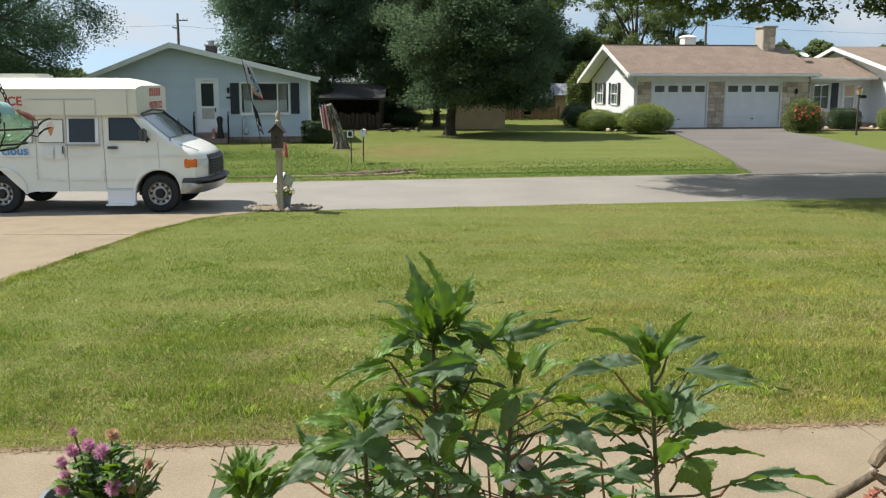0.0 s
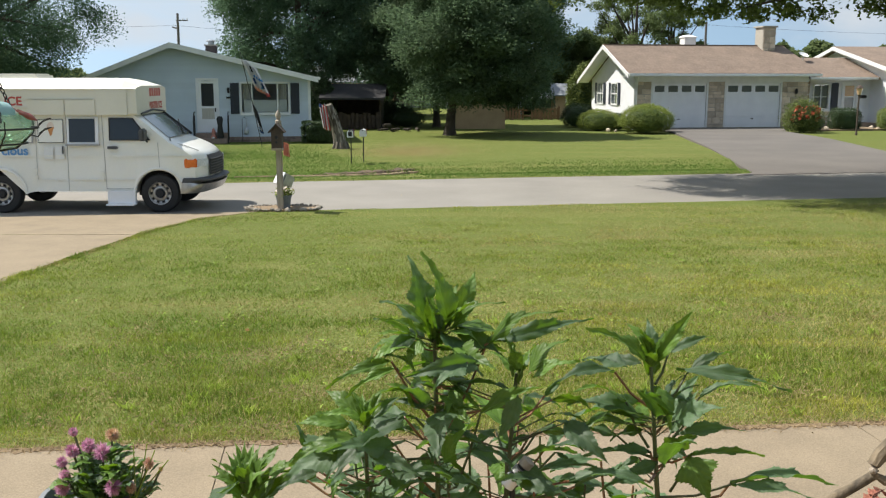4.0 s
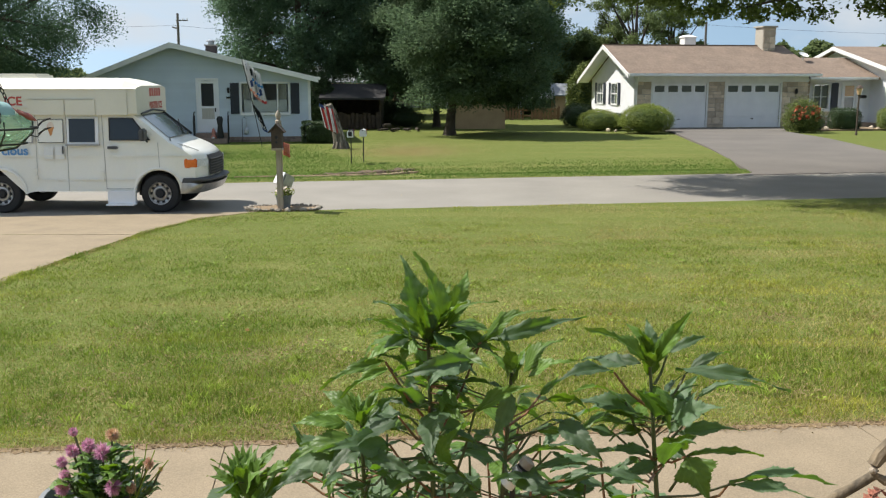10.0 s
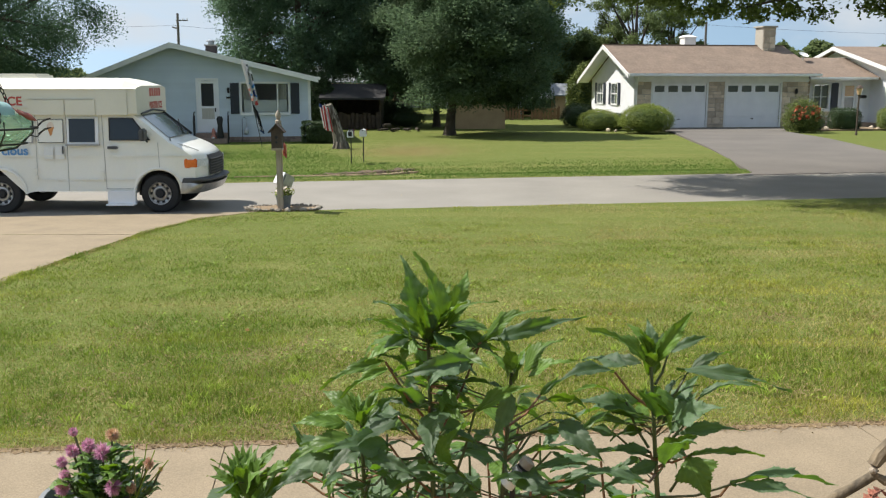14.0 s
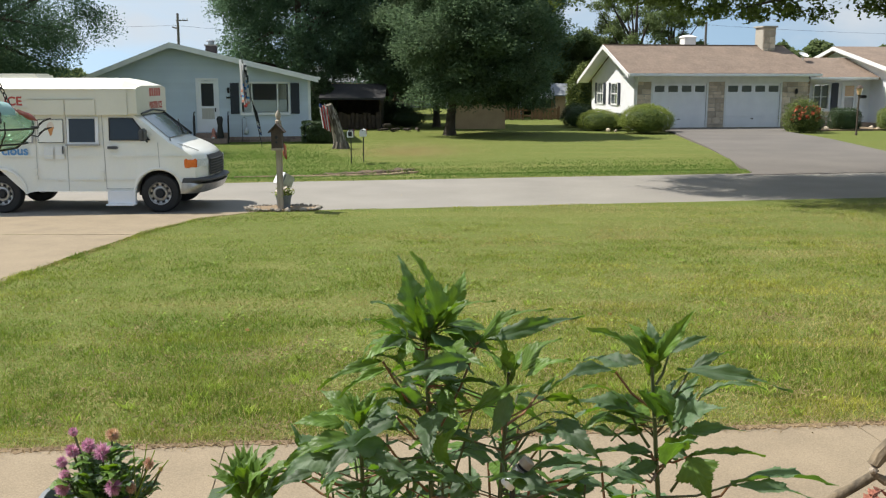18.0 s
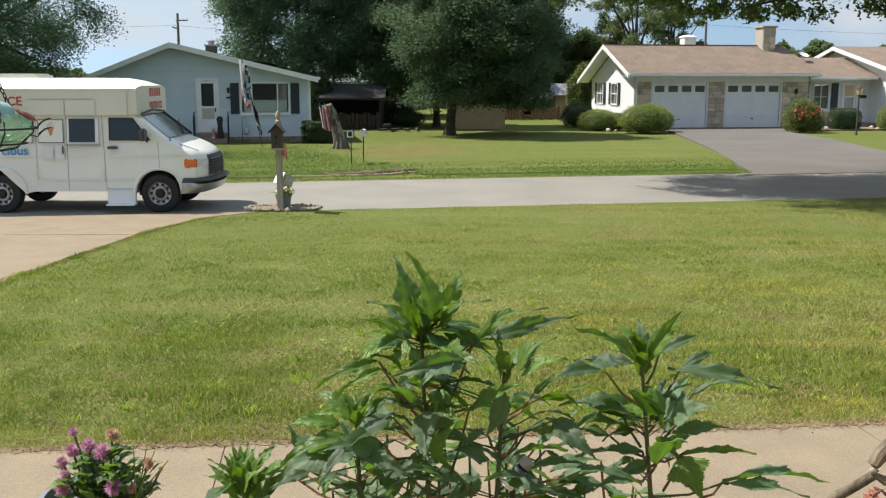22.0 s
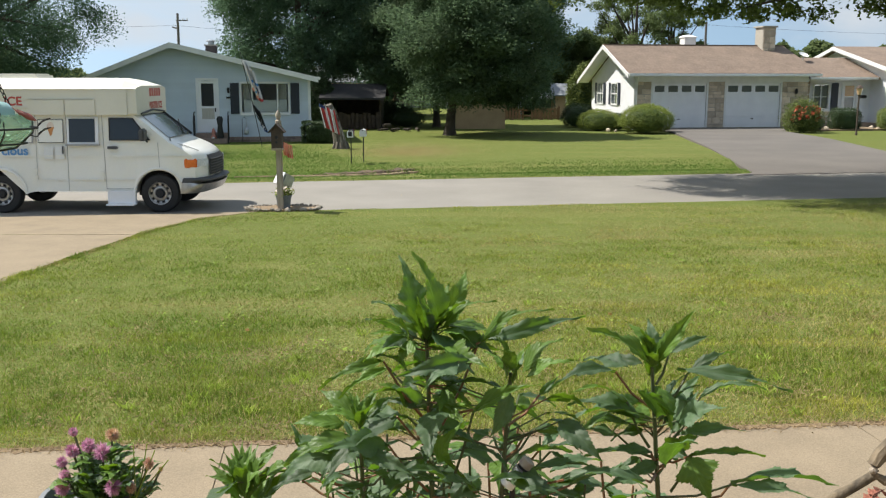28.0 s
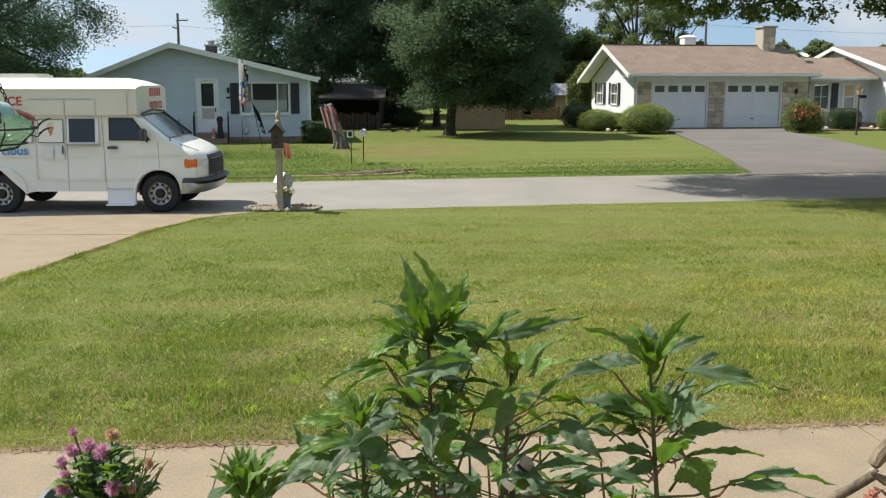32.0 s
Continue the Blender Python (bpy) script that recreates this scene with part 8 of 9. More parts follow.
def turf():
    rng = np.random.default_rng(12)
    tufts, per = 92000, 8
    u = rng.uniform(0, 1, tufts)
    ty = 5.7 * (18.6 / 5.7) ** u
    tx = rng.uniform(-1, 1, tufts) * (0.5 * ty + 0.9)
    n = tufts * per
    spread = np.repeat(0.010 + 0.0055 * ty, per)
    y = np.repeat(ty, per) + rng.normal(0, 1, n) * spread
    x = np.repeat(tx, per) + rng.normal(0, 1, n) * spread
    tall = np.repeat(rng.uniform(0.7, 1.35, tufts), per)
    rim_y = rng.uniform(5.2, 17.3, 26000)
    rim_x = np.interp(rim_y, [5, 8.2, 11.6, 15.1, 16.4, 16.9, 17.4], [-5.58, -5.44, -5.24, -4.7, -4.28, -3.95, -3.2]) + rng.normal(0.02, 0.05, 26000)
    x, y, tall, n = np.append(x, rim_x), np.append(y, rim_y), np.append(tall, rng.uniform(0.9, 1.7, 26000)), n + 26000
    edge_near = 5.955 + (x + 1.28) * 0.0856 + 0.03 * np.sin(x * 9) + 0.02 * np.sin(x * 31)
    road_near = 18.05 + x * math.tan(ROAD) - 0.02 + 0.06 * np.sin(x * 3.1)
    drive = np.interp(y, [5, 8.2, 11.6, 15.1, 16.4, 16.9, 17.4], [-5.58, -5.44, -5.24, -4.7, -4.28, -3.95, -3.2]) - 0.09 + 0.035 * np.sin(y * 7)
    bed = ((x + 3.0) / 0.7) ** 2 + ((y - 17.75) / 0.38) ** 2 > 1
    lush = 0.5 * field(x, y, 0.75, 0.6, 1) + 0.3 * field(x, y, 0.28, 0.24, 2) + 0.2 * field(x, y, 2.4, 1.6, 3)
    band = field(x - 0.25 * y, y, 6.0, 0.75, 4)
    ok = (y > edge_near) & (y < road_near) & (x > drive) & bed & (rng.random(n) < 0.28 + 1.15 * lush)
    x, y, tall, lush, band = x[ok], y[ok], tall[ok], lush[ok], band[ok]
    n = len(x)
    near = np.clip((y - edge_near[ok]) / 0.35, 0, 1)
    h = rng.uniform(0.016, 0.046, n) * tall * (0.40 + 1.2 * np.clip(lush, 0, 1))
    h *= np.where(rng.random(n) < 0.05, 1.8, 1.0) * (0.85 + 0.15 * near) * np.clip(1.15 - 0.065 * (y - 6), 0.5, 1.1)
    wd = 0.0030 + 0.00050 * y * rng.uniform(0.6, 1.3, n)
    a = rng.uniform(0, 2 * np.pi, n)
    lean = rng.uniform(0.15, 1.15, n)
    b = rng.uniform(0, 2 * np.pi, n)
    dx, dy = np.cos(a) * wd / 2, np.sin(a) * wd / 2
    lx, ly = np.cos(b) * h * lean, np.sin(b) * h * lean
    z0 = np.full(n, 0.034)
    v = np.stack([np.stack([x - dx, y - dy, z0], 1), np.stack([x + dx, y + dy, z0], 1), np.stack([x + lx, y + ly, z0 + h * (1 - 0.32 * lean)], 1)], 1)
    thirst = np.clip((0.50 - lush) / 0.20, 0, 1) * 0.38 + np.clip((band - 0.5) / 0.25, 0, 1) * 0.22 * np.clip((y - 6.5) / 2, 0, 1)
    thirst = thirst + np.clip((field(x, y, 1.7, 0.8, 9) - 0.56) / 0.16, 0, 1) * 0.55 * np.clip((y - 8.5) / 3, 0, 1) * np.clip((x + 1.5) / 3, 0.15, 1)
    drychance = 0.13 + 0.05 * np.clip(x / 3, -1, 1) + thirst + 0.45 * (1 - near) + 0.10 * np.clip((9.0 - y) / 3, 0, 1)
    dry = rng.random(n) < drychance
    for sel, mt, nm, lb in ((~dry, M_BLADE, "grass", "short mown green grass blades"), (dry, M_DRYBLADE, "dry_grass", "straw-coloured dry grass blades")):
        k = int(sel.sum())
        ob = new(nm, raw(nm, v[sel].reshape(-1, 3), np.arange(3 * k).reshape(k, 3), mt))
        tagged(ob, lb, "grass", kind="stuff")
    # taller tufts of coarse grass
    k = 45
    cy = rng.uniform(6.15, 10, k)
    cx = rng.uniform(-1, 1, k) * 0.47 * cy
    keep = (cx > -4.9) & (cy > 6.15 + (cx + 1.28) * 0.0856)
    cx, cy = np.append(cx[keep], [2.35, 2.5, 2.2]), np.append(cy[keep], [7.05, 7.0, 7.1])
    per = 26
    x, y = np.repeat(cx, per) + rng.normal(0, 0.035, len(cx) * per), np.repeat(cy, per) + rng.normal(0, 0.03, len(cx) * per)
    n = len(x)
    h, a = rng.uniform(0.05, 0.10, n), rng.uniform(0, 6.283, n)
    lx, ly, w = np.cos(a) * h * 0.6, np.sin(a) * h * 0.6, 0.0032
    v = np.stack([np.stack([x - w, y, np.full(n, 0.035)], 1), np.stack([x + w, y, np.full(n, 0.035)], 1), np.stack([x + w * 0.8 + lx * 0.5, y + ly * 0.5, 0.035 + h * 0.56], 1),
                  np.stack([x + lx, y + ly, 0.035 + h * 0.85], 1)], 1)
    ob = new("grass_tufts", raw("grass_tufts", v.reshape(-1, 3), np.arange(4 * n).reshape(n, 4), M_TUFT))
    tagged(ob, "coarse bright green tufts standing above the lawn", "grass", kind="stuff")
    # broad weeds in the turf
    k = 170
    yy = rng.uniform(6.1, 14, k)
    xx = rng.uniform(-1, 1, k) * (0.48 * yy)
    keep = (xx > -5.0) & (yy > 6.2 + (xx + 1.28) * 0.0856)
    c = np.repeat(np.stack([xx[keep], yy[keep], np.full(keep.sum(), 0.075)], 1), 8, 0)
    c += rng.normal(0, 0.032, c.shape) * (1, 1, 0.4)
    ob = new("lawn_weeds", leaves("lawn_weeds", c, 0.036, M_LEAF_LIME, rng, up=1.2))
    tagged(ob, "scattered pale broadleaf weeds and clover", "weeds", kind="stuff")
    # worn spots where dead thatch shows
    k = 34
    yy = rng.uniform(6.2, 9.5, k)
    xx = rng.uniform(-1, 1, k) * 0.45 * yy
    keep = (xx > -4.8) & (yy > 6.25 + (xx + 1.28) * 0.0856)
    c = np.repeat(np.stack([xx[keep], yy[keep], np.full(keep.sum(), 0.052)], 1), 110, 0)
    c += rng.normal(0, 1, c.shape) * (0.17, 0.12, 0.006)
    ob = new("thatch", leaves("thatch", c, 0.045, M_THATCH, rng, up=1.6, aspect=0.16))
    tagged(ob, "pale brown dead thatch showing in worn spots", "thatch", kind="stuff")
    # ragged verge beyond the street
    k = 120000
    s, nn = rng.uniform(-14, 24, k), np.where(rng.random(k) < 0.8, rng.uniform(5.5, 8.3, k), 8.0 + np.abs(rng.normal(0, 1.2, k)))
    px = s * RD.x + nn * RN.x
    py = 18.05 + s * RD.y + nn * RN.y
    bare = (s > -2.5) & (s < 0.6) & (nn > 5.9) & (nn < 7.7)
    ok = ~((px > 8.2 + (py - 25) * 0.155) & (px < 15.7)) & ~(bare & (rng.random(k) < 0.85))
    px, py, nn = px[ok], py[ok], nn[ok]
    s2, n2 = rng.uniform(-10, 1.5, 120000), rng.uniform(6.2, 21, 120000)
    fade = np.clip((0.6 - s2 - 0.12 * n2 + 1.2 * field(s2, n2, 0.9, 1.4, 8)) / 1.6, 0, 1) * np.clip((22 - n2) / 9, 0, 1)
    thick = rng.random(120000) < fade
    s2, n2 = s2[thick], n2[thick]
    px, py, nn = np.append(px, s2 * RD.x + n2 * RN.x), np.append(py, 18.05 + s2 * RD.y + n2 * RN.y), np.append(nn, n2)
    k = len(px)
    z = np.array([lawn_height(q) for q in nn])
    h = rng.uniform(0.015, 0.05, k)
    a = rng.uniform(0, 6.28, k)
    w = 0.008
    v = np.stack([np.stack([px - np.cos(a) * w, py - np.sin(a) * w, z - 0.02], 1), np.stack([px + np.cos(a) * w, py + np.sin(a) * w, z - 0.02], 1),
                  np.stack([px + np.cos(a + 1) * h * 0.5, py + np.sin(a + 1) * h * 0.5, z + h], 1)], 1).reshape(-1, 3)
    kd = 30000
    dpx, dpy = rng.normal(-1.0, 1.1, kd), rng.normal(31.5, 2.3, kd)
    dz = np.full(kd, 0.02)
    dh, da, dw = rng.uniform(0.01, 0.035, kd), rng.uniform(0, 6.28, kd), 0.006
    dv = np.stack([np.stack([dpx - np.cos(da) * dw, dpy - np.sin(da) * dw, dz], 1), np.stack([dpx + np.cos(da) * dw, dpy + np.sin(da) * dw, dz], 1),
                   np.stack([dpx + np.cos(da + 1) * dh, dpy + np.sin(da + 1) * dh, dz + dh], 1)], 1).reshape(-1, 3)
    ob = new("dry_grass", raw("dry_grass", dv, np.arange(3 * kd).reshape(kd, 3), M_DRYBLADE))
    tagged(ob, "straw-coloured dry patch across the street", "grass", kind="stuff")
    ob = new("verge_grass", raw("verge_grass", v, np.arange(3 * k).reshape(k, 3), M_VERGE))
    tagged(ob, "longer ragged grass along the street verge", "grass", kind="stuff")


turf()


def walk_edge():
    """Crumbled soil and dead clippings where the turf meets the walk."""
    rng = random.Random(21)
    bm = bmesh.new()
    lo, hi = [], []
    for i in range(180):
        x = -4.2 + i * 0.05
        y = 5.955 + (x + 1.28) * 0.0856
        lo.append((x, y - 0.0 - 0.05 * rng.random() ** 3))
        hi.append((x, y + 0.045 + 0.02 * rng.random()))
    prism(bm, lo + hi[::-1], 0.02, 0.058)
    solid("soil_edge", bm, M_SOIL, "crumbly brown soil along the walk", "soil", kind="structure")
    nr = np.random.default_rng(3)
    k = 5500
    x = nr.uniform(-4.2, 4.6, k)
    y = 5.955 + (x + 1.28) * 0.0856 + nr.normal(0.025, 0.045, k)
    ob = new("dead_clippings", leaves("dead_clippings", np.stack([x, y, np.full(k, 0.064)], 1), 0.028, M_THATCH, nr, up=1.0, aspect=0.22))
    tagged(ob, "dead grass clippings along the walk edge", "clippings", kind="stuff")


walk_edge()


def fallen_leaves():
    rng = random.Random(14)
    for x, y in ((-1.83, 8.69), (1.70, 9.30)):
        bm = make_mallow_leaf(rng.randint(1, 90), False)
        solid("fallen_leaf", bm, M_DRYLEAF, "dry tan leaf lying on the lawn", "leaf", "fallen leaves", m=pose(x, y, 0.092, 35, -30, rng.uniform(0, 360)) @ Matrix.Diagonal((0.06, 0.05, 0.03, 1)))


fallen_leaves()


def worn_verge():
    """Bare eroded soil that follows the dip of the verge: pale washed grit below, a crumbling bank above with its shade
    put into the dark colour.
    """
    def strip(name, label, material, q0, q1, seed, base, wide, lift):
        bm = bmesh.new()
        rows = []
        for i in range(90):
            f = i / 89
            q = q0 + (q1 - q0) * f
            lo = base(q) + 0.10 * noise.noise(Vector((q * 2.3, seed, 0))) + 0.07 * noise.noise(Vector((q * 9, seed, 2)))
            w = max(0.02, wide * (math.sin(math.pi * f) ** 0.5 + 0.7 * noise.noise(Vector((q * 3.1, seed + 4, 0))) + 0.4 * noise.noise(Vector((q * 11, seed + 7, 0)))))
            rows.append([bm.verts.new(road_point(q, lo + w * k / 5, lawn_height(lo + w * k / 5) + ((lift + 0.012 * noise.noise(Vector((q * 14, k * 2.1, seed)))) if 0 < k < 5 else -0.02))) for k in range(6)])
        for a, b in zip(rows, rows[1:]):
            for k in range(5):
                bm.faces.new((a[k], b[k], b[k + 1], a[k + 1]))
        solid(name, bm, material, label, "soil", kind="structure", smooth=True)

    def bend(q):
        return 6.70 + 0.95 * (max(0.0, q + 2.5) / 3.1) ** 2

    strip("washed_verge", "pale washed grit along the verge", M_GRIT, -4.2, 0.65, 3, bend, 0.32, 0.05)
    strip("worn_verge", "crumbling soil bank along the verge, its shade in the dark colour", M_DIRT, -2.2, 0.6, 8, lambda q: bend(q) + 0.34, 0.5, 0.075)
    nr = np.random.default_rng(12)
    pts = []
    for _ in range(1700):
        q = nr.uniform(-4.3, 0.9)
        n = bend(q) + nr.normal(0.62, 0.42)
        if noise.noise(Vector((q * 3.3, n * 2.6, 5))) > -0.12:
            pts.append(road_point(q, n, lawn_height(n) + nr.uniform(0.03, 0.08)))
    ob = new("bank_grass", leaves("bank_grass", np.array([tuple(p) for p in pts]), 0.08, M_VERGE, nr, up=0.1, aspect=0.16))
    tagged(ob, "thin ragged grass over the eroded bank", "grass", kind="stuff")


worn_verge()


# ---- flags ----
FLAG_N = 10


def flag(name, m, label, wide, high, paint, pole=None, pole_r=0.016):
    """Rigid strips of cloth, from the hoist outwards, that fold against one another."""
    f = thing(name, m, label, "flag", "flags")
    if pole:
        part("pole", tube(bmesh.new(), pole, pole_r, 7), M_BLACKIRON, f, "thin dark flag pole")
    strips = []
    w = wide / FLAG_N
    for i in range(FLAG_N):
        first, z = None, 0.0
        for share, mt in paint(i):
            bm = box(bmesh.new(), 0, w * 1.06, -0.003, 0.003, -z - high * share, -z)
            if first is None:
                first = part("cloth_strip", bm, mt, f)
            else:
                part("printed_band", bm, mt, first)
            z += high * share
        strips.append(first)
    return f, strips


def banner_paint(i):
    upper = M_FLAGBLACK if i in (1, 4, 7) else M_FLAGWHITE
    lower = M_FLAGBLUE if i in (2, 5, 8) else M_FLAGWHITE
    return ((0.10, M_FLAGWHITE), (0.22, upper), (0.09, M_FLAGWHITE), (0.09, M_FLAGSKY if i > 3 else M_FLAGWHITE), (0.07, M_FLAGWHITE), (0.20, lower), (0.07, M_FLAGSKY if i in (6, 7) else M_FLAGWHITE),
            (0.08, M_FLAGWHITE), (0.08, M_FLAGRED if i > 7 else M_FLAGPINK))


def black_paint(i):
    return ((0.45, M_FLAGBLACK), (0.12, M_FLAGWHITE if i % 3 == 1 else M_FLAGBLACK), (0.16, M_FLAGBLACK), (0.17, M_FLAGBLACK if i % 2 else M_FLAGWHITE), (0.10, M_FLAGBLUE))


def striped_paint(i):
    stripe = M_FLAGRED if i % 4 in (1, 2) else M_FLAGWHITE
    return ((0.14, M_FLAGBLUE), (0.86, stripe)) if i < 4 else ((1.0, stripe),)


def salmon_paint(i):
    return ((0.7, M_FLAGPINK), (0.3, M_FLAGRED if i % 2 else M_FLAGPINK))


banner, banner_strips = flag("banner_flag", pose(-7.31, 35.2, 3.16), "white and black printed banner flag on a leaning pole", 1.2, 1.15, banner_paint,
                             [(0.64, 0.0, -3.16), (0.30, 0, -1.4), (0.0, 0, 0.0), (-0.035, 0, 0.28)], 0.014)
lower_flag, lower_strips = flag("black_flag", pose(-6.975, 35.19, 1.55), "black flag with white marks below the banner", 0.5, 0.85, black_paint)
striped_flag, striped_strips = flag("striped_flag", pose(-4.36, 33.72, 1.62), "red and white striped flag with a blue corner by the snag", 0.5, 0.86, striped_paint,
                                    [(0.30, 0.46, -0.28), (0.06, 0.09, -0.03), (0.0, 0, 0.06), (-0.22, -0.2, 0.6)], 0.012)
salmon_flag, salmon_strips = flag("garden_flag", pose(-2.97, 17.62, 1.31), "salmon red garden flag hanging behind the post", 0.16, 0.25, salmon_paint)


def cloth(strips, high, rows):
    """rows: seconds, how far the free corner hangs out and down, how upright it hangs, how wide it bunches."""
    n = len(strips)
    for i, st in enumerate(strips):
        keys = []
        for t, tx, tz, *spread in rows:
            th = 0.75 * (1 - (spread[0] if spread else 0)) * math.atan2(tx, tz)
            bx, bz = (tx - high * math.sin(th)) / n, (tz - high * math.cos(th)) / n
            wide = math.hypot(bx, bz) * n
            fold = 18 + 45 * max(0.0, 1 - wide / (high * 1.3)) + 8 * math.sin(t * 2.1 + i * 0.9)
            sway = 6 * math.sin(t * 1.7 + i * 0.6)
            y = 0.02 * math.sin(i * 1.1 + t * 1.3)
            m = Matrix.Translation((bx * i + (spread[1] if len(spread) > 1 else 0) * ((i * 7 % 10) / 9 - 0.5), y, -bz * i)) @ Matrix.Rotation(-th + radians(sway * 0.3), 4, "Y") @ Matrix.Rotation(radians(fold if i % 2 else -fold), 4, "Z")
            keys.append((t, m))
        walk(st, keys)


def sway(ob, rows, lift=0.25):
    """rows: seconds and degrees of lean."""
    at = ob.matrix_basis.translation.copy()
    walk(ob, [(t, Matrix.Translation(at) @ pose(0, 0, 0, lift * a, a, 0)) for t, a in rows])


# ---- movement ----
def motions():
    cloth(banner_strips, 1.15, [(0, 0.67, 1.52), (1, 0.92, 1.40), (2, 0.85, 1.40), (3, 0.90, 1.44, 0.2), (4, 0.92, 1.38), (5, 0.95, 1.31), (6, 0.98, 1.27), (7, 1.02, 1.44, 0.7), (8, 0.78, 1.55), (9, 0.62, 1.52, 0.2),
                                (10, 0.80, 1.65, 0.4), (11, 1.02, 1.31, 0.2), (12, 1.22, 1.36, 0.2), (13, 1.06, 1.40), (14, 0.45, 1.70, 0, 0.1), (15.5, 0.15, 1.75, 0, 0.2), (17, 0.02, 1.81, 0, 0.22), (18, 0.02, 1.77, 0, 0.2), (19, 0.0, 1.72, 0, 0.2)]
          + [(20, 0.02, 1.75, 0, 0.2), (21, 0.05, 1.77, 0, 0.2), (22, 0.12, 1.82, 0, 0.22), (23, 0.32, 1.82, 0.2, 0.12), (24, 0.62, 1.82, 0.5), (25, 1.0, 1.40, 0.4), (26.5, 0.85, 1.44), (28, 0.68, 1.56), (29, 0.98, 1.50, 0.2), (30, 1.14, 1.31, 0.2), (31, 0.90, 1.77, 1.0), (32, -0.06, 1.70, 0, 0.26)])
    cloth(lower_strips, 0.85, [(0, 0.34, 1.12), (3, 0.36, 1.1), (6, 0.30, 1.12), (8, 0.42, 1.1), (10, 0.50, 1.05), (11, 0.48, 1.05), (12, 0.42, 1.08), (14, 0.36, 1.1), (17, 0.30, 1.15), (20, 0.30, 1.15), (23, 0.32, 1.15),
                               (25, 0.4, 1.1), (28, 0.52, 1.05), (29, 0.46, 1.05), (30, 0.4, 1.1), (31, 0.38, 1.1), (32, 0.42, 1.1)])
    cloth(striped_strips, 0.86, [(t, tx + 0.2, tz, 0.5) for t, tx, tz in [(0, 0.18, 0.95), (1, 0.30, 1.0), (2, 0.30, 1.0), (3, 0.16, 0.95), (6, 0.28, 1.0), (7, 0.40, 1.05), (8, 0.46, 1.05), (9, 0.56, 1.1), (10, 0.46, 1.05), (11, 0.42, 1.05), (12, 0.34, 1.0),
                                 (13, 0.18, 0.98), (14, 0.25, 1.0), (17, 0.20, 0.98), (20, 0.22, 0.98), (22, 0.18, 0.98), (24, 0.24, 0.98), (25, 0.36, 1.0), (28, 0.54, 1.1), (29, 0.5, 1.1), (30, 0.52, 1.1), (31, 0.44, 1.0), (32, 0.48, 0.95)]])
    cloth(salmon_strips, 0.25, [(t, tx, tz, 0.8) for t, tx, tz in [(0, 0.10, 0.30), (3, 0.13, 0.28), (6, 0.12, 0.30), (8, 0.16, 0.30), (9, 0.16, 0.30), (12, 0.10, 0.3), (17, 0.07, 0.33), (23, 0.07, 0.33), (27, 0.14, 0.30), (28, 0.20, 0.33), (29, 0.12, 0.33), (31, 0.09, 0.34), (32, 0.15, 0.33)]])
    walk(basket, [(k * 0.5, Matrix.Translation((-1.43, 3.0, 2.78)) @ pose(0, 0, 0, 0.2 * math.sin(k * 1.1), -0.22 * (1 if k % 2 else -1) * (0.6 + 0.4 * math.sin(k * 0.7)), 0)) for k in range(65)])
    sway(mallow_main, [(0, 0.44), (0.5, 0.51), (1, 0.66), (1.5, 0.88), (2, 0.81), (2.5, 0.44), (3, 0.22), (3.5, 0.66), (5.5, 0.08), (6, 0.3), (6.5, 0.08), (7, 0.22), (7.5, -0.22), (8, -0.07), (8.5, -0.14), (9, 0), (9.5, -0.14), (10, 0), (10.5, -0.07), (11, 0.08), (11.5, 0), (12, 0.15), (12.5, 0.15), (13, -0.07), (13.5, 0.15), (14, 0), (14.5, 0.15), (16.5, 0.59), (17, -0.14), (17.5, 0.37), (18, -0.22), (18.5, 0.22), (19, -0.36), (19.5, 0), (20, -0.29), (20.5, -0.14), (21, -0.66), (21.5, -0.88), (22, -0.59), (22.5, -0.81), (23, -0.22), (23.5, -0.59), (24, -0.07), (24.5, -0.29), (25, -0.07), (25.5, -0.22), (27.5, -0.07), (28, -0.14), (28.5, -0.22), (29, -0.07), (29.5, -0.14), (30, 0), (30.5, -0.14), (31, 0.08), (31.5, -0.22), (32, 0)])
    sway(mallow_left, [(0, 0.31), (0.5, 0.47), (1, 0.63), (1.5, 0.79), (2, 0.71), (2.5, 0.31), (3, 0.16), (3.5, 0.47), (5.5, 0), (6, 0.31), (6.5, 0), (7, 0.08), (7.5, -0.24), (8, -0.08), (8.5, -0.16), (9, 0), (9.5, -0.08), (10, 0), (10.5, 0), (11, 0), (11.5, 0), (12, 0.08), (12.5, 0), (13, 0), (13.5, 0.08), (14, 0), (14.5, 0.16), (16.5, 0.63), (17, -0.08), (17.5, 0.31), (18, -0.16), (18.5, 0.16), (19, -0.24), (19.5, 0), (20, -0.24), (20.5, -0.16), (21, -0.55), (21.5, -0.71), (22, -0.55), (22.5, -0.71), (23, -0.24), (23.5, -0.47), (24, -0.08), (24.5, -0.24), (25, 0), (25.5, -0.16), (27.5, 0), (28, -0.16), (28.5, -0.16), (29, 0), (29.5, -0.16), (30, 0), (30.5, -0.16), (31, 0.08), (31.5, -0.24), (32, 0)])
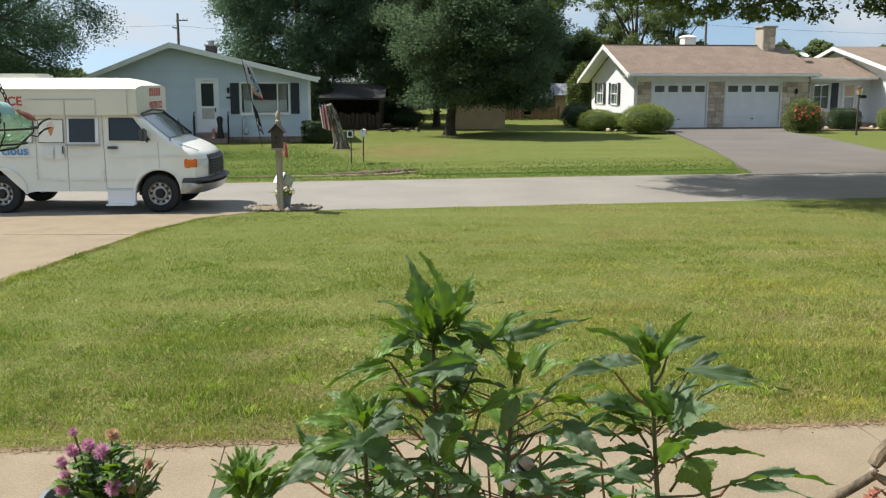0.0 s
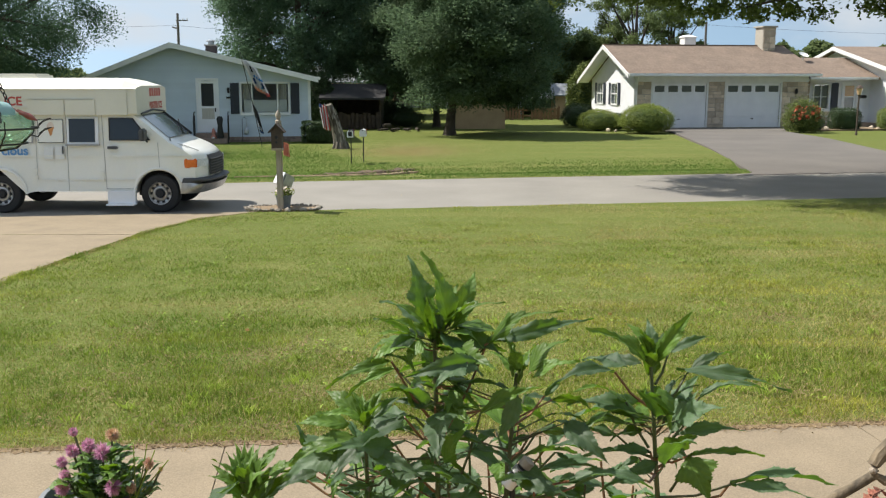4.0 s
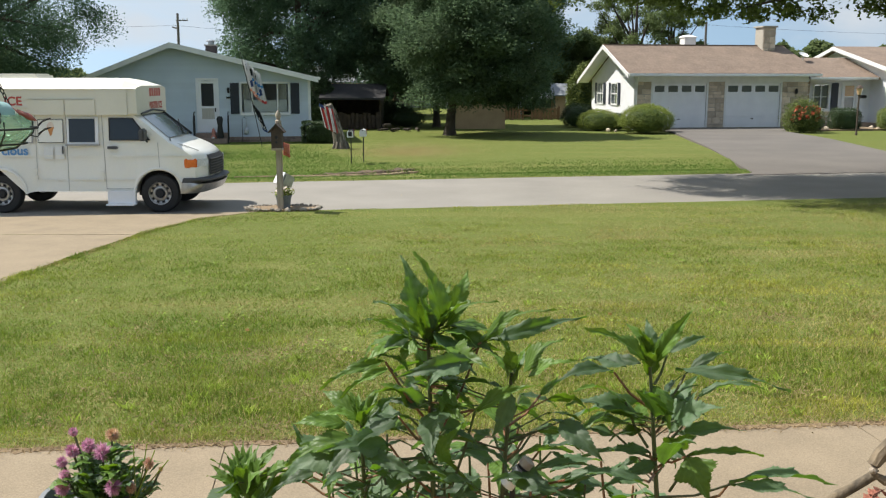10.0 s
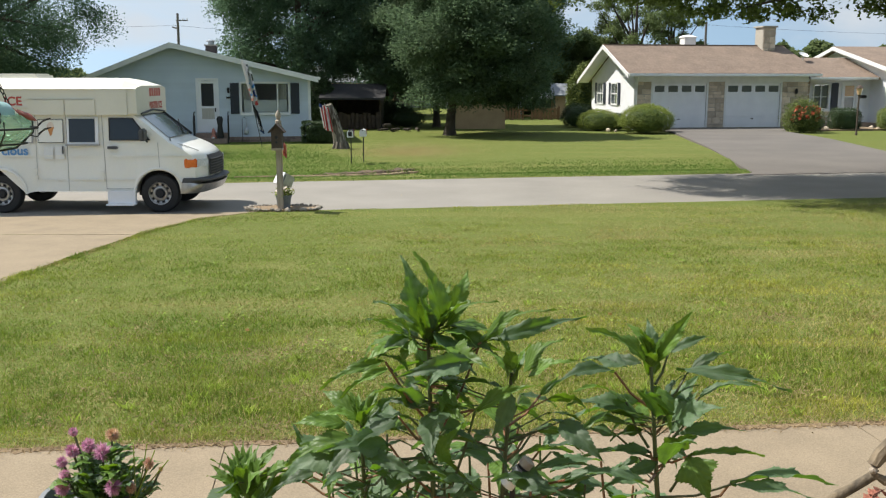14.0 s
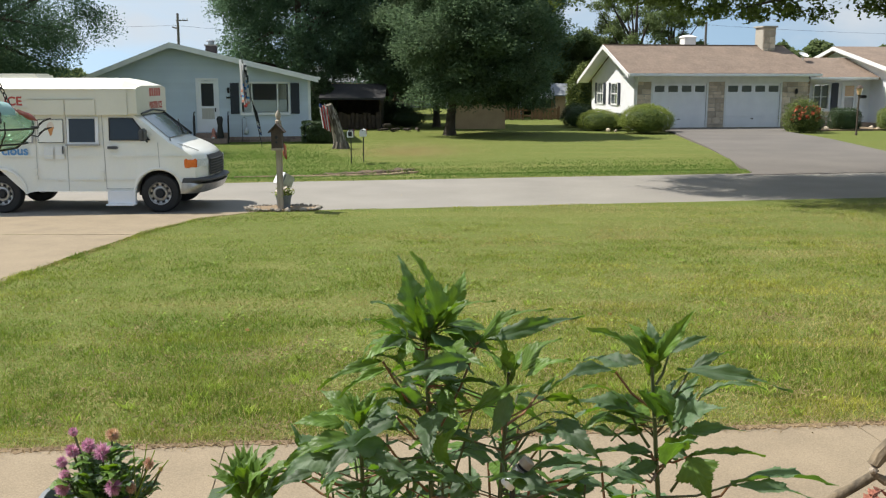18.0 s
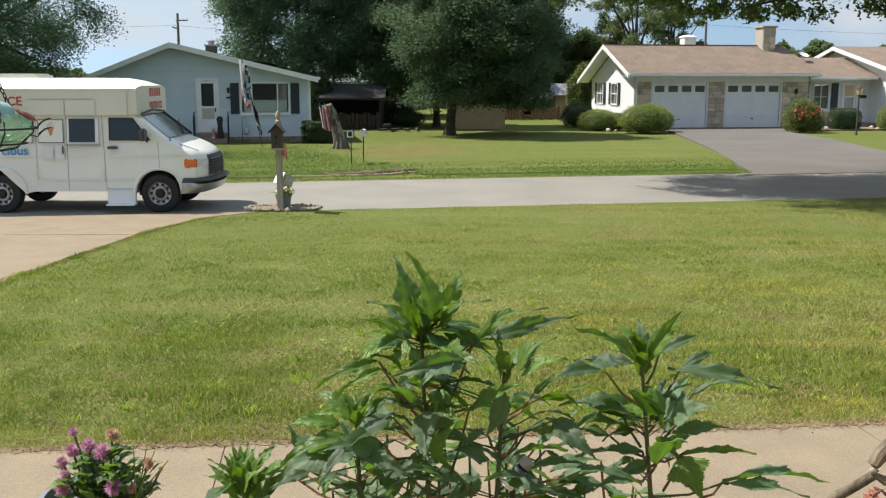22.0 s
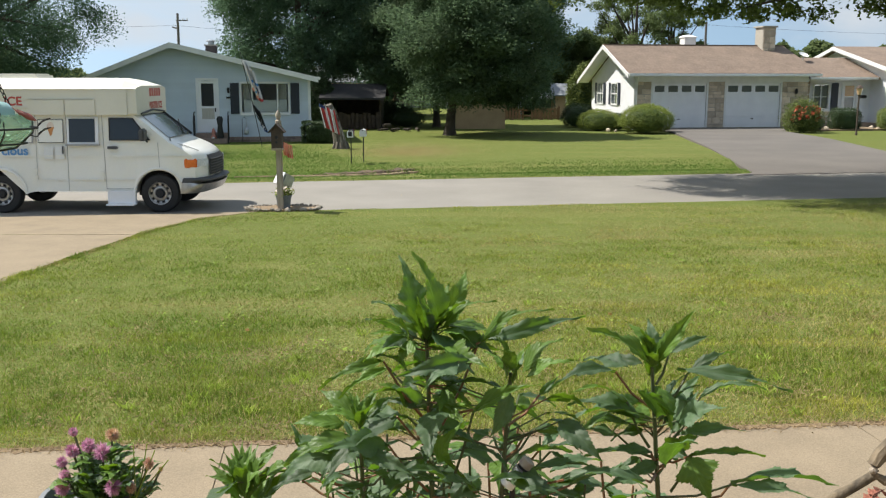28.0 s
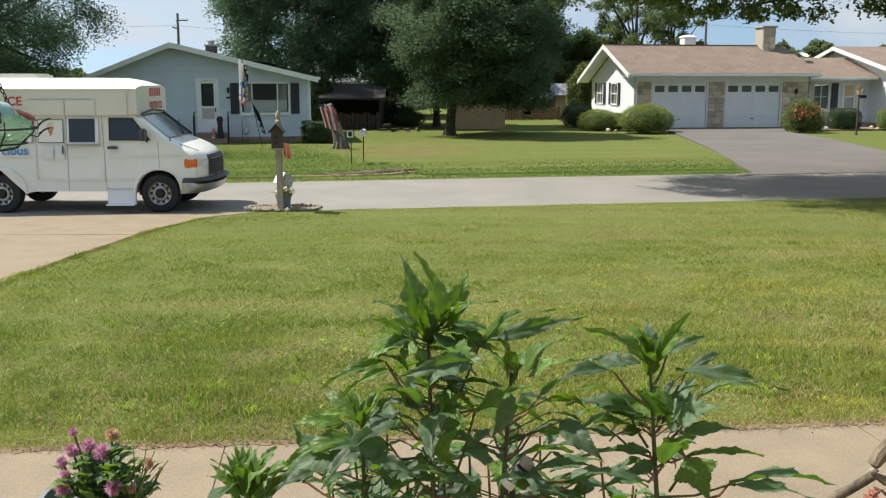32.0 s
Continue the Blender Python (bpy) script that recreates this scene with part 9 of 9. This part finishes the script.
    sway(mallow_middle, [(0, 0.33), (0.5, 0.5), (1, 0.58), (1.5, 0.75), (2, 0.58), (2.5, 0.33), (3, 0.25), (3.5, 0.5), (5.5, 0.16), (6, 0.33), (6.5, 0.16), (7, 0.16), (7.5, -0.17), (8, 0), (8.5, -0.09), (9, 0), (9.5, -0.09), (10, 0), (10.5, -0.09), (11, 0), (11.5, 0), (12, 0.08), (12.5, 0.08), (13, 0), (13.5, 0.16), (14, 0), (14.5, 0.16), (16.5, 0.66), (17, -0.17), (17.5, 0.33), (18, -0.25), (18.5, 0.16), (19, -0.33), (19.5, 0), (20, -0.25), (20.5, -0.17), (21, -0.66), (21.5, -0.75), (22, -0.66), (22.5, -0.83), (23, -0.25), (23.5, -0.5), (24, 0), (24.5, -0.25), (25, -0.09), (25.5, -0.25), (27.5, 0.08), (28, -0.09), (28.5, -0.25), (29, 0), (29.5, -0.17), (30, 0), (30.5, -0.17), (31, 0.08), (31.5, -0.17), (32, 0)])
    sway(mallow_side, [(0, 0.08), (0.5, 0.16), (1, 0.16), (1.5, 0.16), (2, 0.24), (2.5, 0.08), (3, 0.08), (3.5, 0.08), (5.5, 0.08), (6, 0), (6.5, 0.08), (7, 0), (7.5, 0), (8, 0), (8.5, -0.08), (9, 0), (9.5, -0.08), (10, 0), (10.5, -0.08), (11, 0), (11.5, 0), (12, 0), (12.5, 0), (13, 0.08), (13.5, 0), (14, 0.08), (14.5, 0.08), (16.5, 0.32), (17, 0.16), (17.5, 0.24), (18, 0.16), (18.5, 0.16), (19, -0.24), (19.5, -0.4), (20, -0.16), (20.5, -0.32), (21, -0.71), (21.5, -0.48), (22, -0.71), (22.5, -0.64), (23, -0.4), (23.5, -0.48), (24, -0.08), (24.5, -0.32), (25, -0.08), (25.5, -0.24), (27.5, 0.08), (28, 0.16), (28.5, 0.08), (29, 0.08), (29.5, -0.08), (30, 0), (30.5, -0.08), (31, 0), (31.5, 0), (32, 0)])
    sway(mallow_low, [(0, 0.09), (0.5, 0.19), (1, 0.19), (1.5, 0.29), (2, 0.09), (2.5, 0.09), (3, 0.38), (3.5, 0.19), (5.5, 0.19), (6, 0.38), (6.5, 0.19), (7, 0.09), (7.5, 0.09), (8, 0), (8.5, 0), (9, 0), (9.5, 0), (10, 0), (10.5, 0), (11, 0), (11.5, 0), (12, 0.09), (12.5, 0.09), (13, 0), (13.5, 0.09), (14, 0), (14.5, 0.09), (16.5, 0.29), (17, 0.09), (17.5, 0.09), (18, 0.09), (18.5, 0.09), (19, 0), (19.5, 0.09), (20, 0.09), (20.5, 0.19), (21, 0.09), (21.5, -0.19), (22, -0.29), (22.5, -0.19), (23, 0), (23.5, -0.09), (24, 0), (24.5, 0), (25, 0), (25.5, 0), (27.5, -0.09), (28, -0.09), (28.5, -0.09), (29, 0), (29.5, 0), (30, 0), (30.5, 0), (31, 0), (31.5, 0), (32, 0)])


motions()
